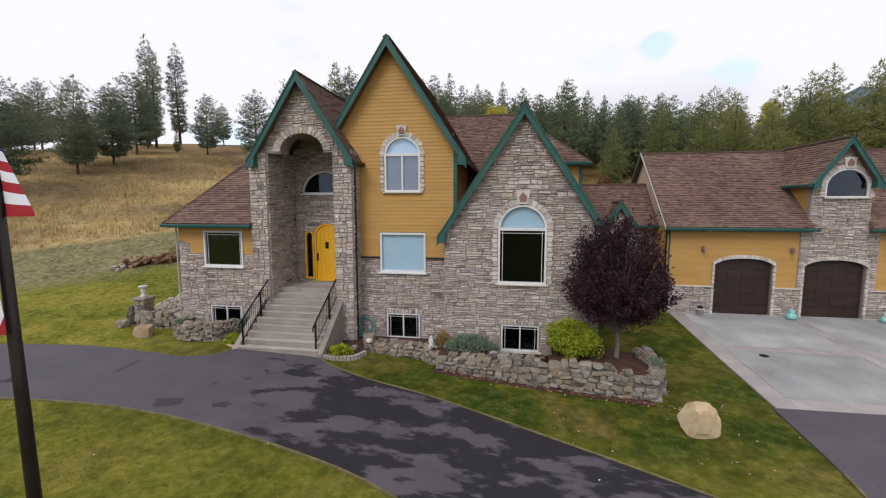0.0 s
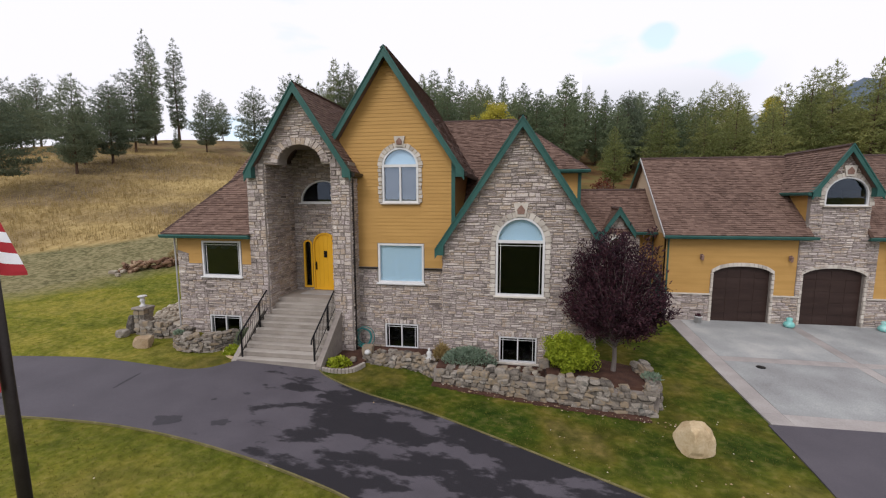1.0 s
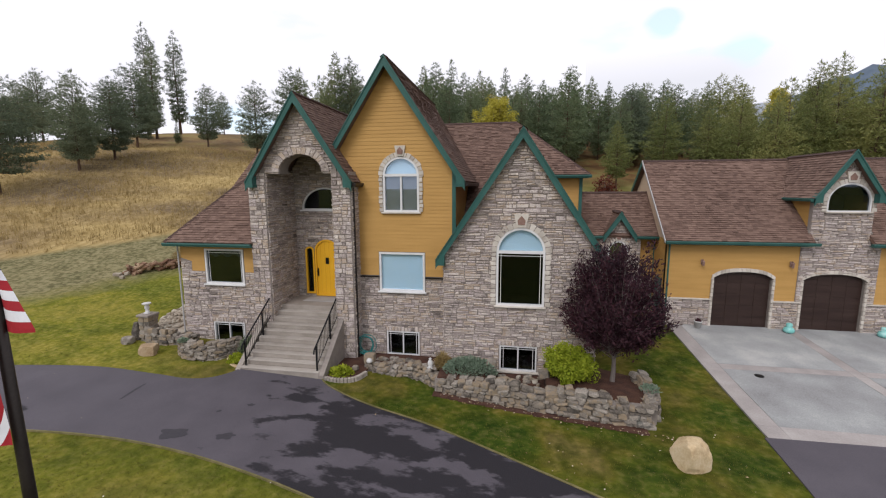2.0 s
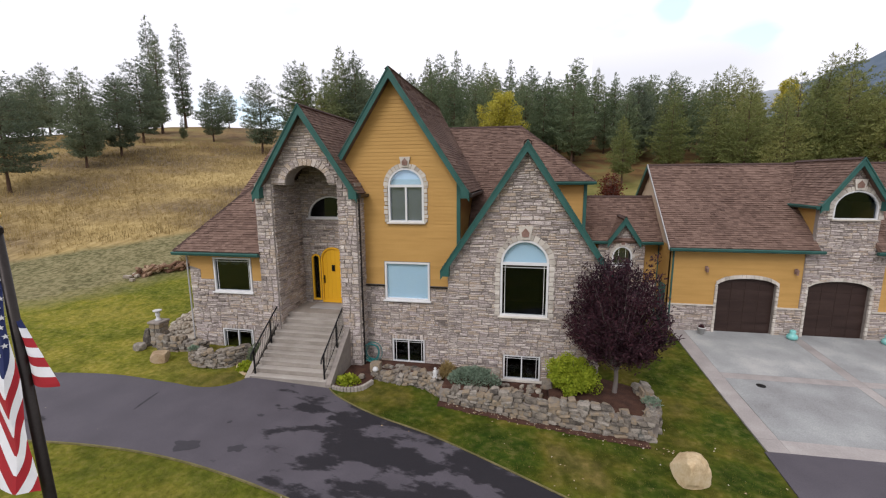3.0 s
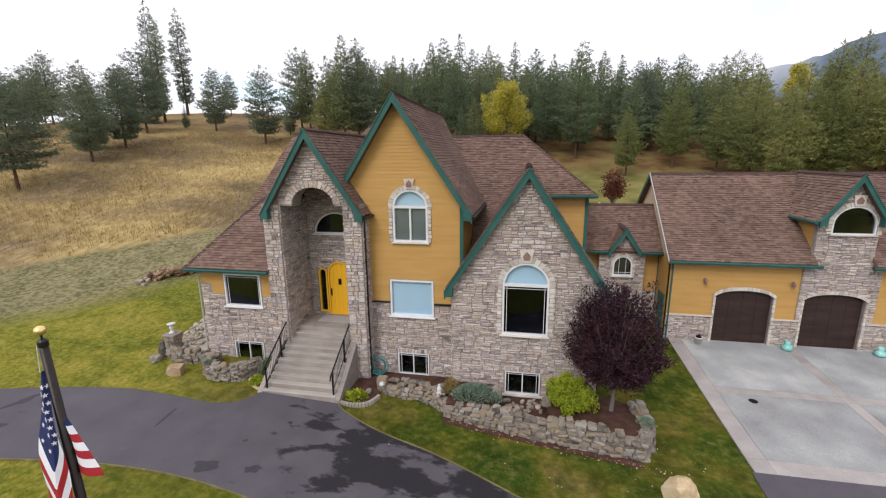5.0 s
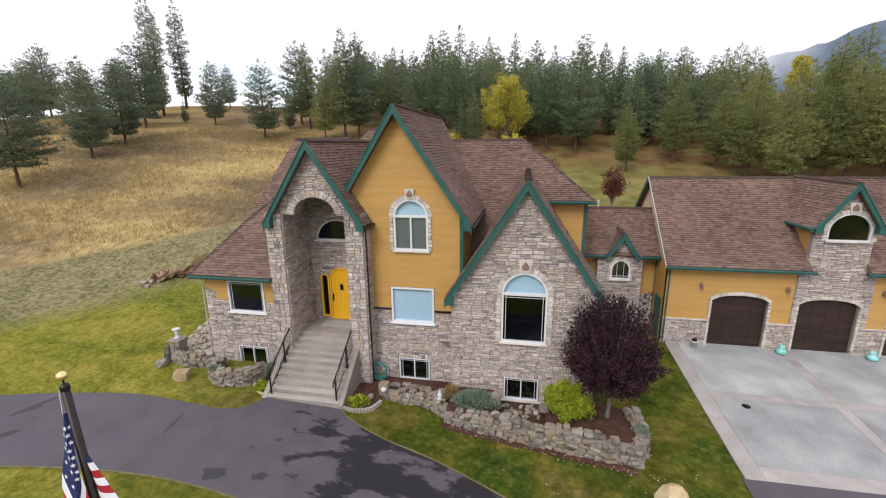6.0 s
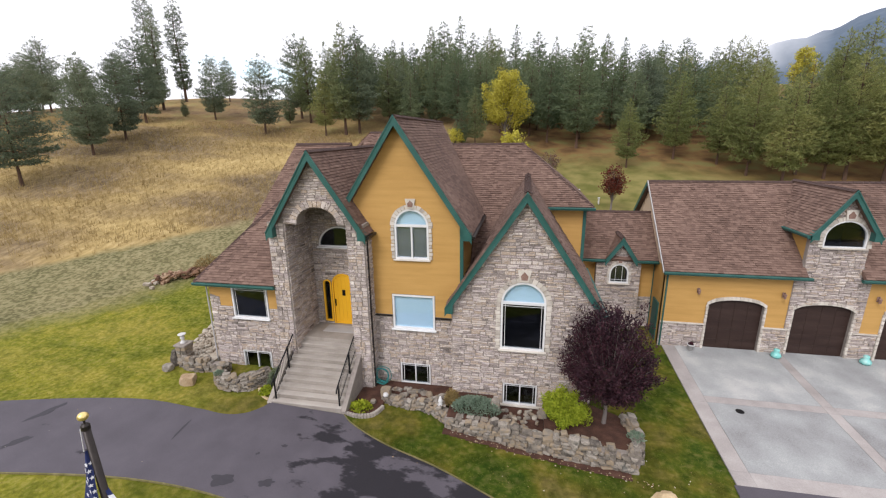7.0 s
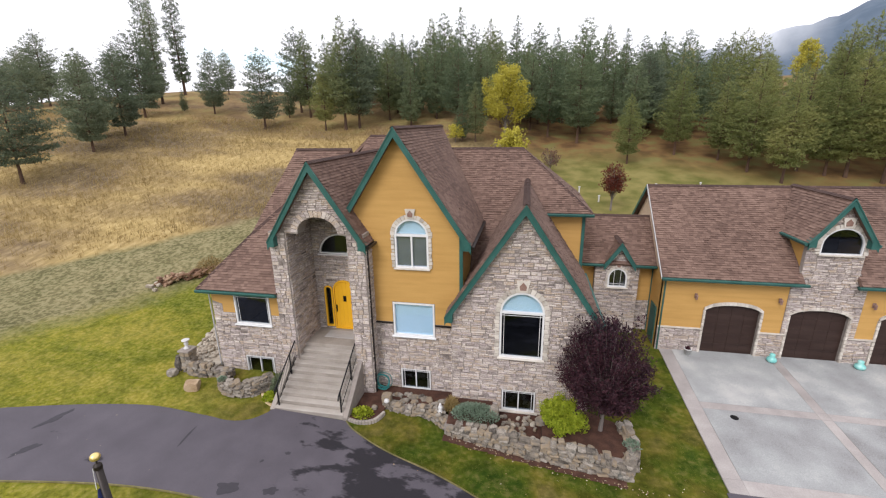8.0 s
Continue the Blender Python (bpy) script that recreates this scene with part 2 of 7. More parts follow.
def ground_material():
    """Mown lawn near the house, a thin mown strip, then tall dry grass; edges run along lines on the plan."""
    m = bpy.data.materials.new("ground")
    m.use_nodes = True
    n, l = m.node_tree.nodes, m.node_tree.links
    b = n["Principled BSDF"]
    b.inputs["Roughness"].default_value = 0.95
    b.inputs["Specular IOR Level"].default_value = 0.1
    g = n.new("ShaderNodeNewGeometry")

    def noisy(scale, detail=5, stretch=None):
        t = n.new("ShaderNodeTexNoise")
        t.inputs["Scale"].default_value, t.inputs["Detail"].default_value = scale, detail
        if stretch:
            mp = n.new("ShaderNodeMapping")
            mp.inputs["Scale"].default_value = stretch
            l.new(g.outputs["Position"], mp.inputs["Vector"])
            l.new(mp.outputs["Vector"], t.inputs["Vector"])
        else:
            l.new(g.outputs["Position"], t.inputs["Vector"])
        return t.outputs["Fac"]

    def ramp(v, *cs):
        r = n.new("ShaderNodeValToRGB")
        e = r.color_ramp.elements
        while len(e) < len(cs):
            e.new(0.5)
        for i, (p, c) in enumerate(cs):
            e[i].position, e[i].color = p, (*c, 1)
        l.new(v, r.inputs["Fac"])
        return r.outputs["Color"]

    def math_(op, a, c, d=None):
        t = n.new("ShaderNodeMath")
        t.operation = op
        for i, v in enumerate((a, c, d)):
            if v is None:
                continue
            if isinstance(v, (int, float)):
                t.inputs[i].default_value = v
            else:
                l.new(v, t.inputs[i])
        return t.outputs[0]

    def blend(f, a, c, mode="MIX"):
        t = n.new("ShaderNodeMix")
        t.data_type, t.blend_type = "RGBA", mode
        if isinstance(f, (int, float)):
            t.inputs[0].default_value = f
        else:
            l.new(f, t.inputs[0])
        l.new(a, t.inputs[6])
        l.new(c, t.inputs[7])
        return t.outputs[2]

    clump = ramp(noisy(1.7, 7), (0.36, (0.46, 0.54, 0.42)), (0.5, (0.9, 0.9, 0.9)), (0.64, (1.22, 1.12, 1.2)))
    lawn = blend(0.42, ramp(noisy(0.35, 8, (0.6, 1.4, 1)), (0.30, (0.085, 0.105, 0.008)), (0.48, (0.175, 0.165, 0.015)), (0.70, (0.27, 0.22, 0.04))),
                 ramp(noisy(6, 8), (0.36, (0.05, 0.065, 0.008)), (0.5, (0.15, 0.165, 0.02)), (0.66, (0.29, 0.25, 0.075))))
    lawn = blend(0.55, lawn, blend(1.0, lawn, clump, "MULTIPLY"))
    lush = blend(0.42, ramp(noisy(0.5, 7), (0.38, (0.022, 0.056, 0.004)), (0.48, (0.062, 0.085, 0.006)), (0.56, (0.122, 0.106, 0.014)), (0.66, (0.16, 0.12, 0.038))),
                 ramp(noisy(4.5, 11), (0.40, (0.014, 0.026, 0.003)), (0.52, (0.055, 0.066, 0.008)), (0.68, (0.165, 0.135, 0.045))))
    lush = blend(0.85, lush, blend(1.0, lush, clump, "MULTIPLY"))
    thin = blend(0.5, ramp(noisy(0.6, 6), (0.35, (0.115, 0.105, 0.045)), (0.65, (0.225, 0.19, 0.095))),
                 ramp(noisy(4, 9), (0.41, (0.05, 0.048, 0.02)), (0.5, (0.16, 0.145, 0.07)), (0.60, (0.26, 0.235, 0.13))))
    dry = blend(0.35, ramp(noisy(0.085, 9, (0.6, 1.5, 1)), (0.41, (0.075, 0.056, 0.042)), (0.47, (0.17, 0.122, 0.066)), (0.53, (0.27, 0.195, 0.08)), (0.60, (0.40, 0.295, 0.115))),
                ramp(noisy(3.0, 8, (1, 0.3, 1)), (0.33, (0.10, 0.07, 0.04)), (0.5, (0.25, 0.18, 0.085)), (0.66, (0.44, 0.34, 0.19))))
    duff = ramp(noisy(0.4, 7), (0.35, (0.10, 0.055, 0.025)), (0.5, (0.17, 0.10, 0.04)), (0.65, (0.16, 0.14, 0.05)))
    mown = ramp(noisy(0.5, 7), (0.35, (0.10, 0.10, 0.025)), (0.65, (0.20, 0.17, 0.06)))
    sep = n.new("ShaderNodeSeparateXYZ")
    l.new(g.outputs["Position"], sep.inputs[0])
    X, Y = sep.outputs[0], sep.outputs[1]
    wob = math_("MULTIPLY", math_("SUBTRACT", noisy(0.4, 4), 0.5), 3.0)
    # distance past the lawn's edge and past the mown strip's edge, left of the house
    past1 = math_("ADD", math_("SUBTRACT", math_("MULTIPLY_ADD", X, -0.82, math_("MULTIPLY", Y, 0.57)), 30.4), wob)
    past2 = math_("ADD", math_("SUBTRACT", math_("MULTIPLY_ADD", X, -0.70, math_("MULTIPLY", Y, 0.71)), 39.0), math_("MULTIPLY", wob, 0.5))
    def gate(v, w):
        t = n.new("ShaderNodeMapRange")
        t.inputs[1].default_value, t.inputs[2].default_value = -w, w
        l.new(v, t.inputs[0])
        return t.outputs[0]
    right = gate(math_("ADD", X, 4.0), 8.0)                         # behind the house: mown, then forest floor
    wood_edge = gate(math_("ADD", math_("SUBTRACT", math_("MULTIPLY_ADD", gate(math_("SUBTRACT", X, 24.0), 13.0), 13.0, Y), 57.0), math_("MULTIPLY", wob, 1.5)), 4.0)
    back = blend(wood_edge, mown, duff)
    field = blend(gate(past2, 0.5), blend(gate(past1, 1.2), lawn, thin), blend(wood_edge, dry, blend(0.5, dry, duff)))
    lushness = gate(math_("ADD", math_("ADD", X, 12.5), math_("MULTIPLY", wob, 2.0)), 3.0)     # greener, darker lawn in front of the beds
    field = blend(math_("MULTIPLY", math_("MULTIPLY", lushness, gate(math_("SUBTRACT", 26.0, Y), 2.0)), math_("MULTIPLY_ADD", gate(math_("ADD", math_("SUBTRACT", Y, 9.0), wob), 1.5), 0.48, 0.45)), field, lush)
    behind = gate(math_("SUBTRACT", Y, 26.0), 3.0)
    sel = math_("MULTIPLY", right, behind)
    col = blend(sel, field, back)
    l.new(col, b.inputs["Base Color"])
    bp = n.new("ShaderNodeBump")
    bp.inputs["Strength"].default_value, bp.inputs["Distance"].default_value = 0.7, 0.06
    l.new(noisy(9, 8), bp.inputs["Height"])
    l.new(bp.outputs["Normal"], b.inputs["Normal"])
    return m


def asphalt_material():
    """Grey sealed asphalt with darker patches that lie on the bend of the drive."""
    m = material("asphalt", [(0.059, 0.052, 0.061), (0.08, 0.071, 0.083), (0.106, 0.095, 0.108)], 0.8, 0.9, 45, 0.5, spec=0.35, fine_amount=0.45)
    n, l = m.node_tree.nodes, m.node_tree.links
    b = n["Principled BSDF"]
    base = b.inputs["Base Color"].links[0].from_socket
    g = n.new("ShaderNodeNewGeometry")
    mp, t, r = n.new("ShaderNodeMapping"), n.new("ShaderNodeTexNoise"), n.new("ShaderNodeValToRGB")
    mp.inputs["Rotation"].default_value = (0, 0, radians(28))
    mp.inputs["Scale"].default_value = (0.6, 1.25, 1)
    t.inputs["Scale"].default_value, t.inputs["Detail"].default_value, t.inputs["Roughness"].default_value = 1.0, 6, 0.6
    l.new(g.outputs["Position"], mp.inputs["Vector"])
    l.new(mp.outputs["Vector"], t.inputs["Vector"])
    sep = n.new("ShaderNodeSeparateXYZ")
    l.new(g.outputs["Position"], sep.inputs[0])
    # dark patches along the bend: fall off left of x = -7 and towards the far right
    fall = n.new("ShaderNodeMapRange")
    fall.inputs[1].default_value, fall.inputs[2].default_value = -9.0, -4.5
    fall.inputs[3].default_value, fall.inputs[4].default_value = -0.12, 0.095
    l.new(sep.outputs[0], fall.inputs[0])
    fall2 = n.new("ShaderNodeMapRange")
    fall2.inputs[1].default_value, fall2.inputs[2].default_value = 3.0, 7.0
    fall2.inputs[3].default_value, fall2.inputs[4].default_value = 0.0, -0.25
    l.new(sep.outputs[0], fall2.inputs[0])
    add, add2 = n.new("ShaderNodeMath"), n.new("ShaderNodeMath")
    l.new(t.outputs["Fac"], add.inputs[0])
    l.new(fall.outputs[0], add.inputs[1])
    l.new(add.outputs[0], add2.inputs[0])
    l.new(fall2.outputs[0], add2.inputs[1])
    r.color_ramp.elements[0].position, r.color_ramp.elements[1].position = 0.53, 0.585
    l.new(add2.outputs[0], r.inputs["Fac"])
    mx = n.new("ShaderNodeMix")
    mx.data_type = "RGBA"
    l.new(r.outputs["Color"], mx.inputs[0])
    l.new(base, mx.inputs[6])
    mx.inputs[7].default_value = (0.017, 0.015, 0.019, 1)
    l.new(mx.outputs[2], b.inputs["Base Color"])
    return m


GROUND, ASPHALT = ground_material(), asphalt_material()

# ---------------------------------------------------------------- mesh helpers


class Mesh:
    def __init__(self):
        self.v, self.f = [], []

    def add(self, vs, fs):
        k = len(self.v)
        self.v += [tuple(p) for p in vs]
        self.f += [tuple(k + i for i in f) for f in fs]
        return self

    def box(self, x0, x1, y0, y1, z0, z1, m=None):
        vs = [Vector(p) for p in ((x0, y0, z0), (x1, y0, z0), (x1, y1, z0), (x0, y1, z0), (x0, y0, z1), (x1, y0, z1), (x1, y1, z1), (x0, y1, z1))]
        if m:
            vs = [m @ p for p in vs]
        return self.add(vs, [(0, 3, 2, 1), (4, 5, 6, 7), (0, 1, 5, 4), (1, 2, 6, 5), (2, 3, 7, 6), (3, 0, 4, 7)])

    def soft_box(self, x0, x1, y0, y1, z0, z1, c=0.01, m=None):
        """A box whose edges are cut by c."""
        bm = bmesh.new()
        bmesh.ops.create_cube(bm, size=1, matrix=Matrix.LocRotScale(((x0 + x1) / 2, (y0 + y1) / 2, (z0 + z1) / 2), None, (x1 - x0, y1 - y0, z1 - z0)))
        bmesh.ops.bevel(bm, geom=bm.edges[:], offset=c, segments=1, affect="EDGES")
        return self.take(bm, m)

    def take(self, bm, m=None):
        bm.verts.index_update()
        self.add([(m @ v.co) if m else v.co.copy() for v in bm.verts], [[v.index for v in f.verts] for f in bm.faces])
        bm.free()
        return self

    def prism(self, poly, n):
        """A flat polygon pushed by the vector n."""
        k, n = len(poly), Vector(n)
        vs = [Vector(p) for p in poly] + [Vector(p) + n for p in poly]
        return self.add(vs, [tuple(range(k))[::-1], tuple(range(k, 2 * k))] + [(i, (i + 1) % k, k + (i + 1) % k, k + i) for i in range(k)])

    def tube(self, pts, radii, sides=8, caps=True):
        rings = []
        pts = [Vector(p) for p in pts]
        for i, p in enumerate(pts):
            d = (pts[min(i + 1, len(pts) - 1)] - pts[max(i - 1, 0)]).normalized()
            a = d.orthogonal().normalized() if abs(d.z) < 0.99 else Vector((1, 0, 0))
            if abs(d.z) < 0.99:
                a = d.cross(Vector((0, 0, 1))).normalized()
            b = d.cross(a)
            rings.append([p + (a * math.cos(2 * math.pi * j / sides) + b * math.sin(2 * math.pi * j / sides)) * radii[i] for j in range(sides)])
        fs = [(i * sides + j, i * sides + (j + 1) % sides, (i + 1) * sides + (j + 1) % sides, (i + 1) * sides + j) for i in range(len(pts) - 1) for j in range(sides)]
        if caps:
            fs += [tuple(range(sides))[::-1], tuple(range((len(pts) - 1) * sides, len(pts) * sides))]
        return self.add([p for r in rings for p in r], fs)

    def lathe(self, prof, sides=16, at=(0, 0, 0)):
        a = Vector(at)
        vs = [a + Vector((r * math.cos(2 * math.pi * j / sides), r * math.sin(2 * math.pi * j / sides), z)) for r, z in prof for j in range(sides)]
        fs = [(i * sides + j, i * sides + (j + 1) % sides, (i + 1) * sides + (j + 1) % sides, (i + 1) * sides + j) for i in range(len(prof) - 1) for j in range(sides)]
        fs += [tuple(range(sides))[::-1], tuple(range((len(prof) - 1) * sides, len(prof) * sides))]
        return self.add(vs, fs)

    def data(self, name, mat, smooth=False):
        me = bpy.data.meshes.new(name)
        me.from_pydata(self.v, [], self.f)
        if mat:
            me.materials.append(mat)
        if smooth:
            me.polygons.foreach_set("use_smooth", [True] * len(me.polygons))
        me.update()
        return me


def part(name, mesh, mat, parent=None, label="", smooth=False, kind=""):
    ob = new(name, mesh.data(name, mat, smooth) if isinstance(mesh, Mesh) else mesh)
    ob.parent = parent
    return tagged(ob, label, kind=kind)


def thing(name, label, category, at=(0, 0, 0), group="", kind=""):
    ob = new(name)
    ob.location = at
    ob.empty_display_size = 0.2
    return tagged(ob, label, category, group, kind)


def solid(name, mesh, mat, label, category, kind="", group="", smooth=False):
    return tagged(part(name, mesh, mat, smooth=smooth), label, category, group, kind)


# ---------------------------------------------------------------- ground


def ramp_(v, k):
    return k * math.log1p(math.exp(min(40.0, v / k)))


def ease(a, b, v):
    t = max(0.0, min(1.0, (v - a) / (b - a)))
    return t * t * (3 - 2 * t)


def height(x, y):
    z = -0.03 * (ramp_(x + 11, 1.0) - ramp_(x - 3.5, 1.0))
    z += 0.06 * ease(2, 5, x) * (ramp_(y - 12.5, 0.6) - ramp_(y - 20.9, 0.6))
    z += 0.045 * (ramp_(-x - 14, 1.5) - ramp_(-x - 60, 6))
    u0 = 18.5 + 7.5 * ease(-10, 4, x)
    z += 0.24 * (ramp_(y - u0, 3.0) - ramp_(y - 86 - 34 * ease(-45, -22, x), 10))
    z += 0.06 * (ramp_(-x - 30, 4) - ramp_(-x - 75, 8)) * ease(18, 40, y)
    return z


def steps_axis(lo, hi, near_lo, near_hi, fine):
    out, v, s = [], near_lo, fine
    while v < near_hi:
        out.append(v)
        v += fine
    s = fine
    while v < hi:
        out.append(v)
        s = min(s * 1.18, 300)
        v += s
    v, s, left = near_lo - fine, fine, []
    while v > lo:
        left.append(v)
        s = min(s * 1.18, 300)
        v -= s
    return left[::-1] + out


def terrain():
    xs, ys = steps_axis(-4000, 4000, -34, 22, 0.6), steps_axis(-3000, 4000, 3, 34, 0.6)
    rough = lambda x, y: 0.25 * noise.noise((x * 0.08, y * 0.08, 3)) * ease(24, 40, y - 0.4 * min(0, x + 14)) if abs(x) < 300 and y < 300 else 0
    g = Mesh()
    w = len(xs)
    g.add([(x, y, height(x, y) + rough(x, y)) for y in ys for x in xs],
          [(j * w + i, j * w + i + 1, (j + 1) * w + i + 1, (j + 1) * w + i) for j in range(len(ys) - 1) for i in range(w - 1)])
    return solid("ground", g, GROUND, "rolling ground of mown green lawn and tall dry golden grass", "ground", "structure", smooth=True)


def curve_through(pts, k=6):
    """A smooth line through plan points."""
    out = []
    p = [Vector((*q, 0)) for q in pts]
    for i in range(len(p) - 1):
        a, b, c, d = p[max(i - 1, 0)], p[i], p[i + 1], p[min(i + 2, len(p) - 1)]
        for j in range(k):
            t = j / k
            out.append((0.5 * ((2 * b) + (c - a) * t + (2 * a - 5 * b + 4 * c - d) * t * t + (3 * b - a - 3 * c + d) * t ** 3)).to_2d())
    return out + [p[-1].to_2d()]


def draped(outline, lift, step=0.7):
    """A sheet inside the outline that follows the ground, with a skirt at its edge."""
    from mathutils.geometry import delaunay_2d_cdt
    o = [Vector(p) for p in outline]
    k = len(o)
    xs, ys = [p.x for p in o], [p.y for p in o]

    def inside(q):
        c = False
        for i in range(k):
            a, b = o[i], o[i - 1]
            if (a.y > q.y) != (b.y > q.y) and q.x < (b.x - a.x) * (q.y - a.y) / (b.y - a.y) + a.x:
                c = not c
        return c
    grid = []
    y = math.floor(min(ys))
    while y < max(ys):
        x = math.floor(min(xs))
        while x < max(xs):
            q = Vector((x + 0.013, y + 0.017))
            if inside(q) and min((q - p).length for p in o) > step * 0.4:
                grid.append(q)
            x += step if abs(x) < 22 else step * 2
        y += step
    v, _, f, *_ = delaunay_2d_cdt(o + grid, [], [list(range(k))], 1, 1e-5)
    m = Mesh()
    m.add([(p.x, p.y, height(p.x, p.y) + lift) for p in v], f)
    m.add([(p.x, p.y, height(p.x, p.y) + dz) for p in o for dz in (lift, lift - 0.15)], [(2 * i, 2 * i + 1, 2 * ((i + 1) % k) + 1, 2 * ((i + 1) % k)) for i in range(k)])
    return m


terrain()
ISLAND_EDGE = curve_through([(-42, 1), (-28, 4.6), (-20, 7.2), (-16, 8.2), (-12, 8.8), (-8.4, 8.75), (-4.5, 8.0), (-1.8, 6.95), (3, 4.2), (8, 0.5), (14, -6)])
LAWN_EDGE = curve_through([(7.12, 12.45), (6.98, 10.4), (6.74, 8.7), (6.3, 7.5), (5.7, 7.25), (4.1, 8.2), (1.84, 9.38), (-1.93, 11.15), (-4.4, 11.98), (-5.9, 12.7), (-6.45, 13.15)])
LEFT_EDGE = curve_through([(-9.7, 13.2), (-9.85, 12.85), (-10.3, 12.4), (-11.1, 12.2), (-12.4, 12.3), (-15.5, 12.3), (-20.4, 11.0), (-28, 8.2), (-42, 4.5)])
DRIVE = ISLAND_EDGE + [Vector((44, -6)), Vector((44, 12.42)), ] + LAWN_EDGE + LEFT_EDGE
solid("drive", draped(DRIVE, 0.035), ASPHALT, "curving dark grey asphalt drive with darker patches", "driveway", "structure")

# ---------------------------------------------------------------- walls, cladding, roofs


class Opening:
    """A hole in a wall: x0..x1, z0..z1, where the top rises by `rise` as an arch above z1."""
    def __init__(self, x0, x1, z0, z1, rise=0.0):
        self.x0, self.x1, self.z0, self.z1, self.rise = x0, x1, z0, z1, rise

    def span(self, z, pad=0.0):
        x0, x1, z0, z1 = self.x0 - pad, self.x1 + pad, self.z0 - pad, self.z1
        if z0 < z < z1 or (not self.rise and z0 < z < z1 + pad):
            return x0, x1
        if self.rise and z1 <= z < z1 + self.rise + pad:
            c, half = (x0 + x1) / 2, (x1 - x0) / 2
            w = half * math.sqrt(max(0, 1 - ((z - z1) / (self.rise + pad)) ** 2))
            return c - w, c + w
        return None


class Wall:
    """An upright wall; x runs along it, -y is outside. left(z), right(z) give its ends."""
    def __init__(self, m, left, right, z0, z1, openings=(), thick=0.22):
        self.m, self.z0, self.z1, self.openings, self.thick = m, z0, z1, list(openings), thick
        self.left = left if callable(left) else (lambda z: left)
        self.right = right if callable(right) else (lambda z: right)

    def runs(self, z, pad=0.0):
        segs = [(self.left(z), self.right(z))]
        for o in self.openings:
            s = o.span(z, pad)
            if s:
                segs = [p for a, b in segs for p in ((a, min(b, s[0])), (max(a, s[1]), b)) if p[1] - p[0] > 0.005]
        return [s for s in segs if s[1] - s[0] > 0.005]

    def core(self, inset=0.0):
        cuts = {self.z0, self.z1}
        for o in self.openings:
            cuts |= {o.z0, o.z1}
            if o.rise:
                cuts |= {o.z1 + o.rise * math.sin(math.pi / 2 * i / 9) for i in range(10)}
        z = self.z0
        while z < self.z1:
            cuts.add(z)
            z += 0.8
        cuts = sorted(c for c in cuts if self.z0 <= c <= self.z1)
        g = Mesh()
        for a, b in zip(cuts, cuts[1:]):
            if b - a < 1e-4:
                continue
            lo, hi = self.runs(a + 1e-4), self.runs(b - 1e-4)
            if len(lo) != len(hi):
                lo = hi = self.runs((a + b) / 2)
            for (p, q), (r, s) in zip(lo, hi):
                vs = [Vector(c) for c in ((p, inset, a), (q, inset, a), (q, self.thick, a), (p, self.thick, a), (r, inset, b), (s, inset, b), (s, self.thick, b), (r, self.thick, b))]
                g.add([self.m @ v for v in vs], [(0, 3, 2, 1), (4, 5, 6, 7), (0, 1, 5, 4), (1, 2, 6, 5), (2, 3, 7, 6), (3, 0, 4, 7)])
        bm = bmesh.new()
        bv = [bm.verts.new(v) for v in g.v]
        for f in g.f:
            bm.faces.new([bv[i] for i in f])
        bmesh.ops.remove_doubles(bm, verts=bm.verts[:], dist=2e-3)
        return Mesh().take(bm)

    def stones(self, z0, z1, rng, pad=0.0, course=(0.045, 0.115), length=(0.2, 0.68)):
        """Split stone laid without through courses, as (x0, x1, z0, z1, proud): bands of clusters, each stacked in its own way."""
        out, z = [], z0
        zs = [z0 + (z1 - z0) * i / 12 for i in range(13)]
        lo, hi = min(self.left(q) for q in zs), max(self.right(q) for q in zs)
        while z < z1 - 0.02:
            band = min(rng.uniform(course[1] * 1.3, course[1] * 2.7), z1 - z)
            x = lo
            while x < hi - 0.01:
                W = rng.uniform(length[0] * 1.6, length[1] * 1.25)
                W = hi - x if hi - x - W < 0.15 else W
                k = max(1, round(band / rng.uniform(*course)))
                cuts = [0.0] + sorted((i + rng.uniform(-0.3, 0.3)) / k for i in range(1, k)) + [1.0]
                for a, b in zip(cuts, cuts[1:]):
                    za, zb, u = z + band * a, z + band * b, x
                    while u < x + W - 0.01:
                        w = rng.uniform(*length) * (1.2 if zb - za < 0.09 else 0.85)
                        w = x + W - u if x + W - u - w < 0.1 else w
                        for p, q in self.runs((za + zb) / 2, pad):
                            s, e = max(u, p), min(u + w, q)
                            if e - s > 0.025:
                                out.append((s, e, za, zb, rng.uniform(0.012, 0.042)))
                        u += w
                x += W
            z += band
        return out


